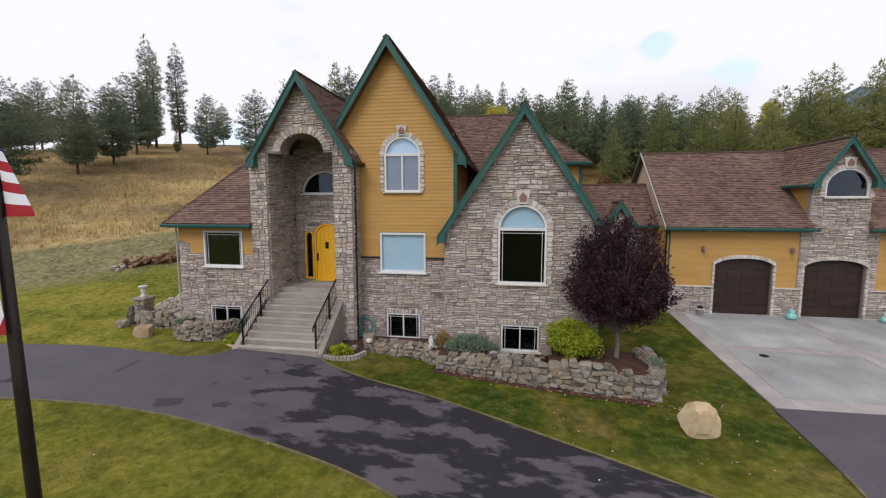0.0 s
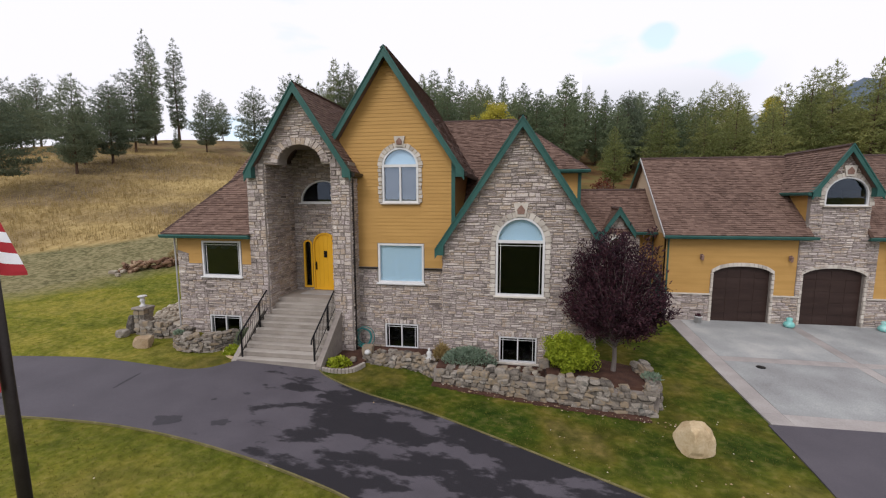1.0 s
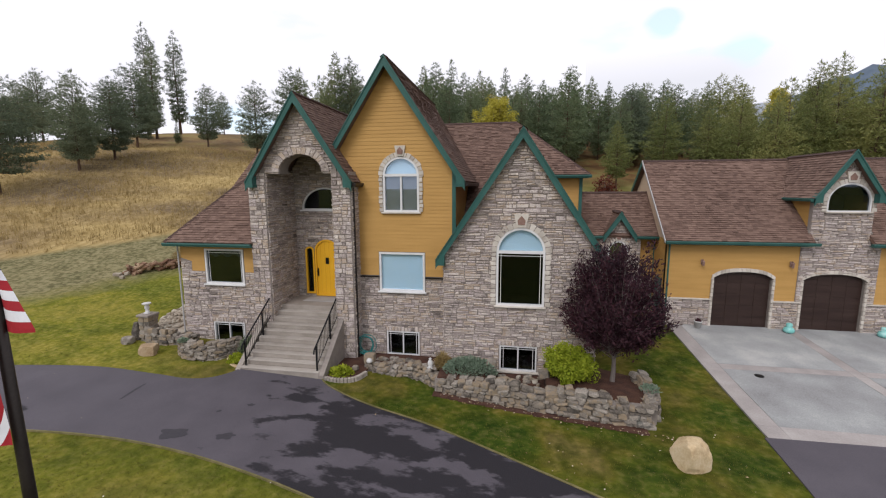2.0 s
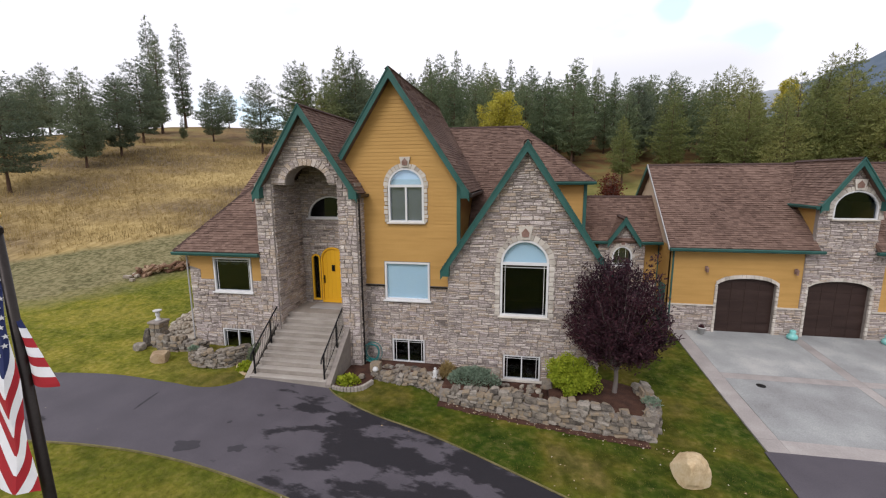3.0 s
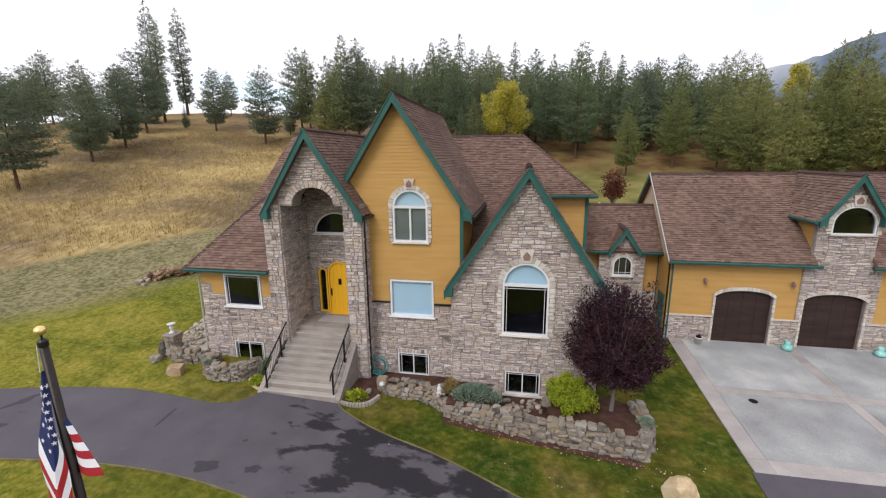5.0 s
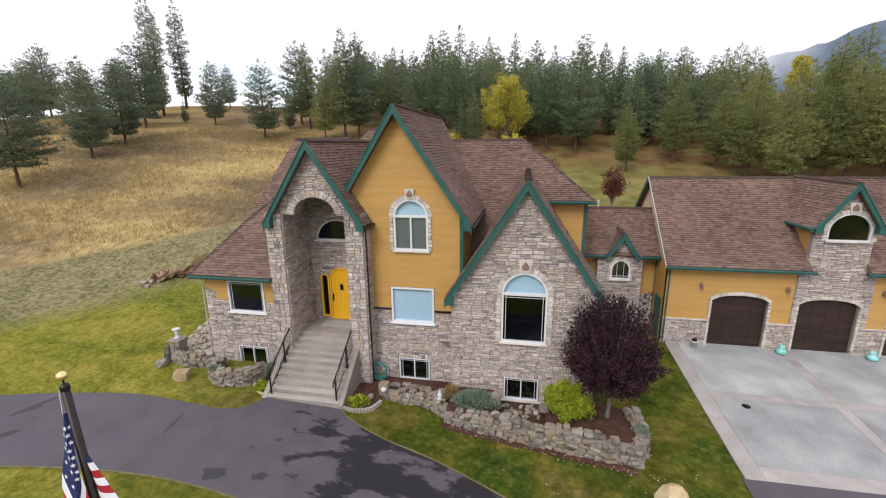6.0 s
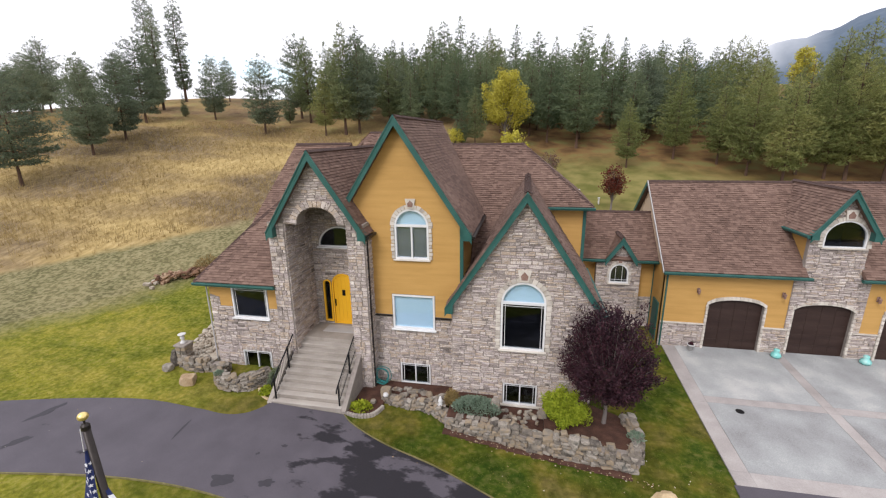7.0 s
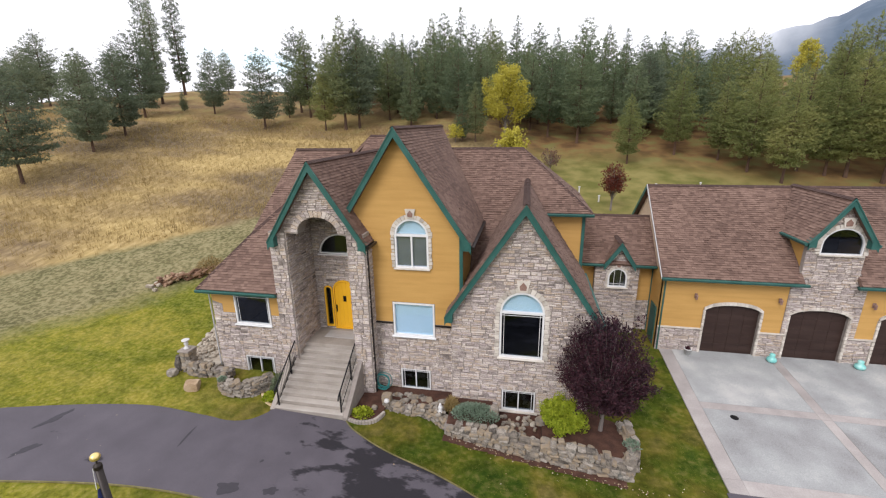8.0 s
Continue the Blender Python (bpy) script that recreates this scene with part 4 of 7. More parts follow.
# left wing
wing_win, cel3 = Opening(-12.56, -10.8, 2.68, 4.14), Opening(-12.38, -10.95, 0.12, 1.05)
wing = Wall(at(15.46), -13.72, -10.0, -0.5, 4.4, [wing_win, cel3])
w_wall = part("wall", wing.core(), MORTAR, house, "wing wall, stone below and ochre siding above")
clad(w_wall, Wall(wing.m, -13.72, -10.05, -0.5, 3.2, wing.openings), -0.4, 3.2, rng, 0, 0.03)
clad(w_wall, Wall(wing.m, -13.72, -13.2, 3.2, 3.62), 3.2, 3.62, rng)
lap_siding(w_wall, Wall(wing.m, lambda z: -13.7 if z > 3.62 else -13.2, -10.05, 3.2, 4.4, wing.openings), 3.2, 4.38, pad=0.03)
window(house, wing.m, wing_win, "n", grid=True, label="white framed wing window")
part("curtain", Mesh().add([(-12.5 + 0.06 * i, 15.62 + 0.03 * (i % 2), z) for i in range(29) for z in (3.9 - 0.12 * abs(math.sin(i * 0.33)), 4.15)], [(2 * i, 2 * i + 2, 2 * i + 3, 2 * i + 1) for i in range(28)]), CURTAIN, house, "pale gathered curtain")
basement_window(wing.m, cel3)
w = Wall(Matrix.Translation((-13.72, 25, 0)) @ Matrix.Rotation(radians(-90), 4, "Z"), 0, 9.5, -0.5, 4.4)
part("wall", w.core(), SIDING, house)
part("downspout", Mesh().tube([(-13.76, 15.38, 4.3), (-13.76, 15.38, 0.4)], [0.032, 0.032], 8), CURTAIN, house)

# upper back storey, right-hand side, and walls that close the house
main = Wall(at(20.9), 0.9, 3.1, 3.0, 7.3)
m_wall = part("wall", main.core(), MORTAR, house)
lap_siding(m_wall, main, 3.0, 7.1)
part("corner_board", Mesh().box(2.98, 3.13, 20.85, 21.0, 3.0, 7.15), GREEN, m_wall)
part("wall", Mesh().box(2.9, 3.1, 21.0, 27.0, -0.5, 7.2), SIDING, house)
part("wall", Mesh().box(-13.7, 3.1, 26.9, 27.1, -0.5, 7.3), SIDING, house)
# dark backing walls and floors added behind the front windows
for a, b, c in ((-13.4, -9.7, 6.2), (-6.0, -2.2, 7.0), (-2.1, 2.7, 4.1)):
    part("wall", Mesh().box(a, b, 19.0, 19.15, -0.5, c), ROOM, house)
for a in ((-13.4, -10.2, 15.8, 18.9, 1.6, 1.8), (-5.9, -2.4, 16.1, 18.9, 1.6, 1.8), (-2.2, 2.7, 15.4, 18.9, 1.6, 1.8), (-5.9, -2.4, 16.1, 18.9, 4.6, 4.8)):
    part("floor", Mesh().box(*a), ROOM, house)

# roofs
roof = part("roof", Mesh().box(-6.0, -2.4, 17.0, 17.1, 7.0, 8.0), SHINGLE, house, "steep brown shingled roofs")


def gable_roof(ax, az, y0, left, right, y_ridge, y_left, y_right, foot=0.32, foot_left=None):
    """Two slopes from a ridge at (ax, az); left, right: the eaves' x."""
    zl, zr = az - (ax - left) * PITCH, az - (right - ax) * PITCH
    yi = y0 + 0.03
    roof_plane(roof, [(ax, yi, az), (ax, y_ridge, az), (left, y_left, zl), (left, yi, zl)], rng)
    roof_plane(roof, [(ax, yi, az), (ax, y_ridge, az), (right, y_right, zr), (right, yi, zr)], rng)
    caps(roof, (ax, y0, az), (ax, y_ridge, az), rng)
    rake(roof, y0 - 0.03, (ax, az), (left, zl), foot=foot if foot_left is None else foot_left)
    rake(roof, y0 - 0.03, (ax, az), (right, zr), foot=foot)
    return zl, zr


gable_roof(-4.65, 11.28, 15.35, -6.75, -1.72, 24.6, 24.0, 20.0, foot_left=0.0)
gable_roof(0.30, 8.60, 14.78, -2.70, 3.27, 22.2, 17.0, 21.2)
gable_roof(-7.93, 10.05, 14.82, -10.05, -5.8, 24.0, 18.5, 21.0)
gutter(roof, (-1.72, 15.4, 6.78), (-1.72, 20.4, 6.78), mat=BRONZE, label="dark metal gutter")
gutter(roof, (-5.78, 14.9, 6.78), (-5.78, 15.75, 6.78), mat=BRONZE, label="dark metal gutter")
gutter(roof, (3.28, 14.85, 4.05), (3.28, 20.9, 4.05))
R0, R1 = Vector((-9.0, 23.75, 10.05)), Vector((0.0, 23.75, 10.05))
roof_plane(roof, [(-9.0, 20.4, 7.2), (3.41, 20.4, 7.17), R1, (-9.0, 23.75, 10.05)], rng)
roof_plane(roof, [(3.41, 20.4, 7.17), (3.41, 27.1, 7.17), R1], rng)
roof_plane(roof, [(-9.0, 27.1, 7.17), (3.41, 27.1, 7.17), R1, R0], rng)
roof_plane(roof, [(-14.05, 15.0, 4.45), (-10.08, 15.0, 4.45), (-10.08, 17.1, 6.55), (-12.35, 17.1, 6.55)], rng)
roof_plane(roof, [(-12.35, 17.1, 6.55), (-9.6, 17.1, 6.55), (-8.6, 20.75, 10.2), (-11.65, 20.75, 10.2)], rng)
roof_plane(roof, [(-14.05, 15.0, 4.45), (-12.35, 17.1, 6.55), (-12.35, 25.0, 6.55), (-14.05, 27.1, 4.45)], rng)
roof_plane(roof, [(-11.65, 20.75, 10.2), (-8.6, 20.75, 10.2), (-8.6, 26.6, 4.4), (-13.9, 26.6, 4.4)], rng)
roof_plane(roof, [(-2.1, 16.6, 3.95), (1.2, 16.6, 3.95), (1.2, 20.42, 7.17), (-2.1, 20.42, 7.17)], rng)
roof_plane(roof, [(-9.4, 22.6, 9.2), (-4.6, 22.6, 9.2), (-4.6, 24.4, 10.75), (-8.9, 24.4, 10.75)], rng)
roof_plane(roof, [(-9.9, 23.2, 9.5), (-8.9, 24.4, 10.75), (-9.9, 25.8, 9.5)], rng)
for a, b in ((R0, R1), (R1, (3.41, 20.4, 7.17)), ((-14.05, 15.0, 4.45), (-12.35, 17.1, 6.55)), ((-12.35, 17.1, 6.56), (-10.8, 18.7, 8.16)), ((-11.65, 20.75, 10.2), (-8.6, 20.75, 10.2)), ((-8.9, 24.4, 10.75), (-4.6, 24.4, 10.75))):
    caps(roof, a, b, rng)
gutter(roof, (-14.05, 15.0, 4.42), (-10.1, 15.0, 4.42))
gutter(roof, (1.2, 20.4, 7.15), (3.45, 20.4, 7.15))
for a in ((-13.9, -10.1, 15.05, 15.5, 4.27, 4.3), (1.0, 3.35, 20.45, 20.95, 7.0, 7.03)):
    part("soffit", Mesh().box(*a), GREEN, roof)
for x, y, z0 in ((-5.88, 15.2, 0.0), (-2.3, 15.73, 0.3)):
    part("downspout", Mesh().tube([(x, y, 6.6 if x < -3 else 4.0), (x, y, z0)], [0.04, 0.04], 8), BRONZE, house)

# dark floors added inside, to cover the ground seen dimly through the windows
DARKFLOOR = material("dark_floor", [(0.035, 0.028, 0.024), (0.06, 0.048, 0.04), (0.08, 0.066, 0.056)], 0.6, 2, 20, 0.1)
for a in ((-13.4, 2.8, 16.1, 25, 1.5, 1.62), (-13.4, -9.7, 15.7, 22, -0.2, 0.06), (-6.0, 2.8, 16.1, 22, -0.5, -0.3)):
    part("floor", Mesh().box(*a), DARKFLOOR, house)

# link between house and garage
link_win = Opening(4.70, 5.66, 2.86, 3.4, 0.52)
lnk = Wall(at(22.8), 3.1, 7.4, -0.4, 4.2, [link_win])
l_wall = part("wall", lnk.core(), MORTAR, house)
clad(l_wall, Wall(lnk.m, 3.1, 4.04, -0.3, 2.0), -0.3, 2.0, rng, 0, 0.02)
clad(l_wall, Wall(lnk.m, 6.22, 7.4, -0.3, 2.0), -0.3, 2.0, rng, 0, 0.02)
lap_siding(l_wall, Wall(lnk.m, 6.22, 7.4, 2.0, 4.2), 2.0, 4.15)
lap_siding(l_wall, Wall(lnk.m, 3.1, 4.04, 2.0, 4.2), 2.0, 4.15)
lgl, lgr = gable(5.18, 5.25)
lg = Wall(at(22.3), lambda z: 4.02 if z < 4.12 else max(lgl(z), 4.5), lambda z: 6.24 if z < 4.12 else min(lgr(z), 5.86), -0.3, 5.2, [link_win])
lgw = part("wall", lg.core(), MORTAR, house)
clad(lgw, lg, -0.25, 5.15, rng, 0, 0.02)
for x in (4.04, 6.07):
    part("wall", Mesh().box(x, x + 0.15, 22.45, 22.79, -0.35, 4.1), MORTAR, house)
window(house, lg.m, link_win, "n", transom=False, grid=True, label="small arched white window", surround=0.12, rng=rng)
roof_plane(roof, [(3.1, 22.12, 4.2), (7.3, 22.12, 4.2), (7.3, 24.6, 6.32), (3.1, 24.6, 6.32)], rng)
gutter(roof, (3.1, 22.12, 4.18), (4.5, 22.12, 4.18))
gutter(roof, (5.86, 22.12, 4.18), (7.3, 22.12, 4.18))
caps(roof, (3.1, 24.6, 6.32), (7.3, 24.6, 6.32), rng)
gable_roof(5.18, 5.40, 21.98, 4.4, 5.96, 23.65, 22.4, 22.4, foot=0.0)
part("downspout", Mesh().tube([(7.0, 22.7, 4.1), (7.0, 22.7, 0.2)], [0.04, 0.04], 8), GREEN, house)

# ---------------------------------------------------------------- the garage
garage = thing("garage", "ochre and stone garage wing with dark arched doors and brown roof", "garage")
doors = [Opening(9.08 + 3.62 * i, 11.45 + 3.62 * i, 0.0, 2.45, 0.34) for i in range(4)]
dorm_win = Opening(13.2, 14.85, 5.5, 5.95, 0.78)
gar = Wall(at(20.88), 7.0, 24.5, -0.4, 4.2, doors)
g_wall = part("wall", gar.core(), MORTAR, garage)
for a, b in ((7.0, 9.0), (11.5, 12.6), (15.2, 16.2), (18.8, 19.8), (22.5, 24.5)):
    clad(g_wall, Wall(gar.m, a, b, -0.3, 1.5), -0.25, 1.45, rng, 0)
    part("stone_cap", Mesh().box(a, b, 20.79, 20.88, 1.44, 1.5), TRIMSTONE, g_wall)
lap_siding(g_wall, Wall(gar.m, 7.0, 12.42, 1.5, 4.2, doors), 1.5, 4.15, pad=0.12)
lap_siding(g_wall, Wall(gar.m, 15.45, 24.5, 1.5, 4.2, doors), 1.5, 4.15, pad=0.12)
dorm = Wall(at(20.84), lambda z: 12.42 if z < 4.3 else max(12.7, 13.85 - (7.95 - z) / PITCH), lambda z: 15.45 if z < 4.3 else min(15.0, 13.85 + (7.95 - z) / PITCH), 1.5, 7.9, [Opening(o.x0 - 0.03, o.x1 + 0.03, o.z0 - 0.1, o.z1, o.rise + 0.03) for o in doors] + [dorm_win])
d_wall = part("wall", dorm.core(), MORTAR, garage)
clad(d_wall, dorm, 1.5, 7.85, rng, 0, 0.02)
window(garage, dorm.m, dorm_win, "n", transom=False, grid=False, fw=0.06, label="arched white dormer window", surround=0.2, rng=rng)
for a in (12.75, 14.8):
    part("wall", Mesh().box(a, a + 0.15, 20.9, 24, 4.3, 6.2), SIDING, garage)
# dark backing added behind the dormer window
part("wall", Mesh().box(12.95, 14.75, 22.2, 22.3, 4.4, 6.2), ROOM, garage)
part("wall", Mesh().box(7.0, 7.2, 20.9, 28.9, -0.4, 4.2), SIDING, garage)
part("gable_end", Mesh().prism([(7.0, 28.9, 4.2), (7.0, 24.9, 7.75), (7.0, 20.9, 4.2)], (0.2, 0, 0)), CREAM, garage, "gable end of siding, coloured pale cream as lit")
part("wall", Mesh().box(7.2, 24.5, 28.7, 28.9, -0.4, 4.2), SIDING, garage)
part("wall", Mesh().box(24.3, 24.5, 21, 28.7, -0.4, 4.2), SIDING, garage)
sd = part("side_door", Mesh().soft_box(6.96, 7.02, 21.3, 22.25, 0.15, 2.25, 0.01), GREEN, garage, "dark green side door")
part("door_panel", Mesh().soft_box(6.945, 6.965, 21.42, 22.13, 1.3, 2.1, 0.008), GREEN, sd)
groof = part("roof", Mesh().box(8, 24, 24.0, 24.2, 6, 6.2), SHINGLE, garage, "brown shingled garage roof")
roof_plane(groof, [(6.8, 20.45, 4.2), (12.75, 20.45, 4.2), (12.75, 24.9, 7.98), (6.8, 24.9, 7.98)], rng)
roof_plane(groof, [(12.75, 22.6, 6.02), (14.95, 22.6, 6.02), (14.95, 24.9, 7.98), (12.75, 24.9, 7.98)], rng)
roof_plane(groof, [(14.95, 20.45, 4.2), (24.9, 20.45, 4.2), (24.9, 24.9, 7.98), (14.95, 24.9, 7.98)], rng)
roof_plane(groof, [(6.8, 29.3, 4.2), (24.9, 29.3, 4.2), (24.9, 24.9, 7.98), (6.8, 24.9, 7.98)], rng)
caps(groof, (6.8, 24.9, 7.98), (24.9, 24.9, 7.98), rng)
part("bargeboard", Mesh().prism([(6.78, 24.9, 8.0), (6.78, 29.3, 4.22), (6.78, 29.3, 3.98), (6.78, 24.9, 7.72)], (-0.04, 0, 0)), GREEN, groof)
part("drip_edge", Mesh().prism([(6.78, 20.45, 4.22), (6.78, 24.9, 8.0), (6.78, 24.9, 7.88), (6.78, 20.45, 4.1)], (-0.04, 0, 0)), DRIP, groof, "pale grey metal drip edge")
for a, b in ((6.85, 12.7), (15.0, 24.8)):
    part("soffit", Mesh().box(a, b, 20.5, 20.9, 4.02, 4.05), GREEN, groof)
gutter(groof, (6.78, 20.45, 4.18), (12.9, 20.45, 4.18))
gutter(groof, (14.8, 20.45, 4.18), (24.9, 20.45, 4.18))
for s in (-1, 1):
    ex = 13.85 + s * 1.32
    ez = 8.08 - 1.32 * PITCH
    roof_plane(groof, [(13.85, 20.54, 8.08), (13.85, 25.0, 8.08), (ex, 22.7, ez), (ex, 20.54, ez)], rng)
    rake(groof, 20.47, (13.85, 8.08), (ex, ez), depth=0.24, foot=0.3)
    gutter(groof, (ex + s * 0.02, 20.55, ez), (ex + s * 0.02, 22.6, ez)) if s > 0 else gutter(groof, (ex - 0.02, 22.6, ez), (ex - 0.02, 20.55, ez))
caps(groof, (13.85, 20.5, 8.08), (13.85, 25.0, 8.08), rng)
part("downspout", Mesh().tube([(7.08, 20.8, 4.0), (7.08, 20.8, 0.2)], [0.04, 0.04], 8), GREEN, garage)
for o in doors:
    D = part("garage_door", pane_mesh(o.x0, o.x1, 0.0, o.z1, o.rise, 0.14, gar.m), GARAGE, garage, "dark brown wooden garage door")
    for r in range(5):
        z = 0.12 + r * 0.53
        for c in range(4):
            x = o.x0 + 0.06 + c * 0.575
            part("door_panel", Mesh().soft_box(x - 0.015, x + 0.55, 0.128, 0.15, z + 0.005, min(z + 0.52, 2.5 + 0.15 * (c in (1, 2))), 0.008, gar.m), GARAGE, D)
    part("threshold", Mesh().box(o.x0, o.x1, -0.05, 0.3, 0.0, 0.19, gar.m), CONCRETE, garage)
    for s, x in ((-1, o.x0), (1, o.x1)):
        z = 0.18
        while z < o.z1:
            h = min(0.2, o.z1 - z)
            g = Mesh()
            stone_mesh(g, ((x - 0.13, x, z, z + h, 0.07) if s < 0 else (x, x + 0.13, z, z + h, 0.07)), gar.m)
            part("surround_stone", g, TRIMSTONE, garage)
            z += h
    c, R = (o.x0 + o.x1) / 2, (((o.x1 - o.x0) / 2) ** 2 + o.rise ** 2) / (2 * o.rise)
    hw = (o.x1 - o.x0) / 2
    for i in range(15):
        xa, xb = c - hw - 0.1 + (2 * hw + 0.2) * i / 15 + 0.006, c - hw - 0.1 + (2 * hw + 0.2) * (i + 1) / 15 - 0.006
        f = lambda x: o.z1 + o.rise * math.sqrt(max(0, 1 - min(1, abs(x - c) / hw) ** 2))
        q = [(xa, f(xa)), (xb, f(xb)), (xb, f(xb) + 0.16), (xa, f(xa) + 0.16)]
        part("surround_stone", Mesh().prism([gar.m @ Vector((x, 0.01, z)) for x, z in q], (0, -0.085, 0)), TRIMSTONE, garage)

# ---------------------------------------------------------------- entrance steps
stair = thing("entrance_steps", "weathered grey concrete entrance steps leading to a landing", "steps")
N, RISE, Y0 = 10, 0.185, 13.2
for i in range(N - 1):
    a = 0.0 - 0.012 * i
    y = Y0 + 0.275 * i
    part("step", Mesh().soft_box(-9.62 + 0.012 * i, -6.62 - 0.004 * i, y, 15.9, RISE * i - 0.25 * (i == 0), RISE * (i + 1), 0.014), STEPCON, stair)
for i in range(N - 1):
    y = Y0 + 0.275 * i
    part("tread", Mesh().soft_box(-9.64 + 0.012 * i, -6.60 - 0.004 * i, y - 0.015, y + 0.27, RISE * (i + 1) - 0.04, RISE * (i + 1) + 0.006, 0.012), TREAD, stair)
part("landing", Mesh().soft_box(-9.45, -6.62, Y0 + 0.275 * 9, 17.24, 1.3, 1.85, 0.014), STEPCON, stair)
part("doormat", Mesh().soft_box(-8.75, -7.2, 16.3, 17.0, 1.852, 1.87, 0.006), CURTAIN, stair)
for x in (-9.72, -6.5):
    part("stringer", Mesh().prism([(x - 0.1, 13.15, -0.3), (x - 0.1, 15.6, -0.3), (x - 0.1, 15.6, 1.95), (x - 0.1, 13.15, 0.1)], (0.2, 0, 0)), MORTAR if x > -7 else STEPCON, stair)


def railing(x):
    r = thing("stair_railing", "black wrought iron stair railing with slim balusters", "railing", group="stair railings")
    z = lambda y: 0.185 + (y - 13.3) * 0.185 / 0.275
    ys = (13.35, 14.5, 15.65)
    for y in ys:
        part("post", Mesh().box(x - 0.025, x + 0.025, y - 0.025, y + 0.025, z(y) - 0.1, z(y) + 0.9), IRON, r)
    part("handrail", Mesh().tube([(x, 13.15, z(13.15) + 0.78), (x, 13.2, z(13.2) + 0.9), (x, 15.7, z(15.7) + 0.9)], [0.028] * 3, 8), IRON, r)
    part("bottom_rail", Mesh().tube([(x, 13.35, z(13.35) + 0.16), (x, 15.65, z(15.65) + 0.16)], [0.016] * 2, 6), IRON, r)
    y = 13.46
    while y < 15.6:
        if min(abs(y - q) for q in ys) > 0.05:
            part("baluster", Mesh().tube([(x, y, z(y) + 0.16), (x, y, z(y) + 0.9)], [0.009] * 2, 5), IRON, r)
        y += 0.115
    return r


railing(-9.5)
railing(-6.72)

# ---------------------------------------------------------------- concrete apron
apron = thing("apron", "pale concrete garage apron cast in slabs", "pavement", kind="structure")
edges_x = [7.2, 7.8, 12.1, 12.5, 16.9, 17.3, 21.7, 22.1, 26.5, 32, 38]
edges_y = [12.45, 13.05, 16.6, 17.0, 20.95]
for i in range(len(edges_x) - 1):
    for j in range(len(edges_y) - 1):
        x0, x1, y0, y1 = edges_x[i] + 0.003, edges_x[i + 1] - 0.003, edges_y[j] + 0.003, edges_y[j + 1] - 0.003
        g = Mesh()
        k = 6
        pts = [(x0 + (x1 - x0) * a / k, y0 + (y1 - y0) * b / k) for b in range(k + 1) for a in range(k + 1)]
        g.add([(x, y, height(x, y) + 0.05) for x, y in pts], [(b * (k + 1) + a, b * (k + 1) + a + 1, (b + 1) * (k + 1) + a + 1, (b + 1) * (k + 1) + a) for b in range(k) for a in range(k)])
        o = [(x0, y0), (x1, y0), (x1, y1), (x0, y1)]
        g.add([(x, y, height(x, y) + d) for x, y in o for d in (0.05, -0.1)], [(2 * q, 2 * q + 1, 2 * ((q + 1) % 4) + 1, 2 * ((q + 1) % 4)) for q in range(4)])
        part("slab", g, BANDCON if min(x1 - x0, y1 - y0) < 0.7 else CONCRETE, apron)
solid("drain_cover", Mesh().lathe([(0.15, 0.0), (0.15, 0.012), (0.12, 0.02), (0.0, 0.02)], 18, (8.84, 16.2, height(8.84, 16.2) + 0.05)), IRON, "round iron drain cover set in concrete", "drain")

# ---------------------------------------------------------------- trees


def puff(g, c, out, size, rng, k):
    """A tuft of needles: slivers that fan out from a twig's end."""
    for _ in range(k):
        d = (out + Vector((rng.uniform(-1, 1), rng.uniform(-1, 1), rng.uniform(-0.8, 1)))).normalized()
        s = d.cross(Vector((rng.uniform(-1, 1), rng.uniform(-1, 1), rng.uniform(-1, 1)))).normalized()
        L, w = size * rng.uniform(0.6, 1.25), size * rng.uniform(0.1, 0.19)
        b = c + Vector((rng.uniform(-1, 1), rng.uniform(-1, 1), rng.uniform(-0.8, 0.8))) * size * 0.5
        g.add([b - s * w, b + s * w, b + d * L], [(0, 1, 2)])


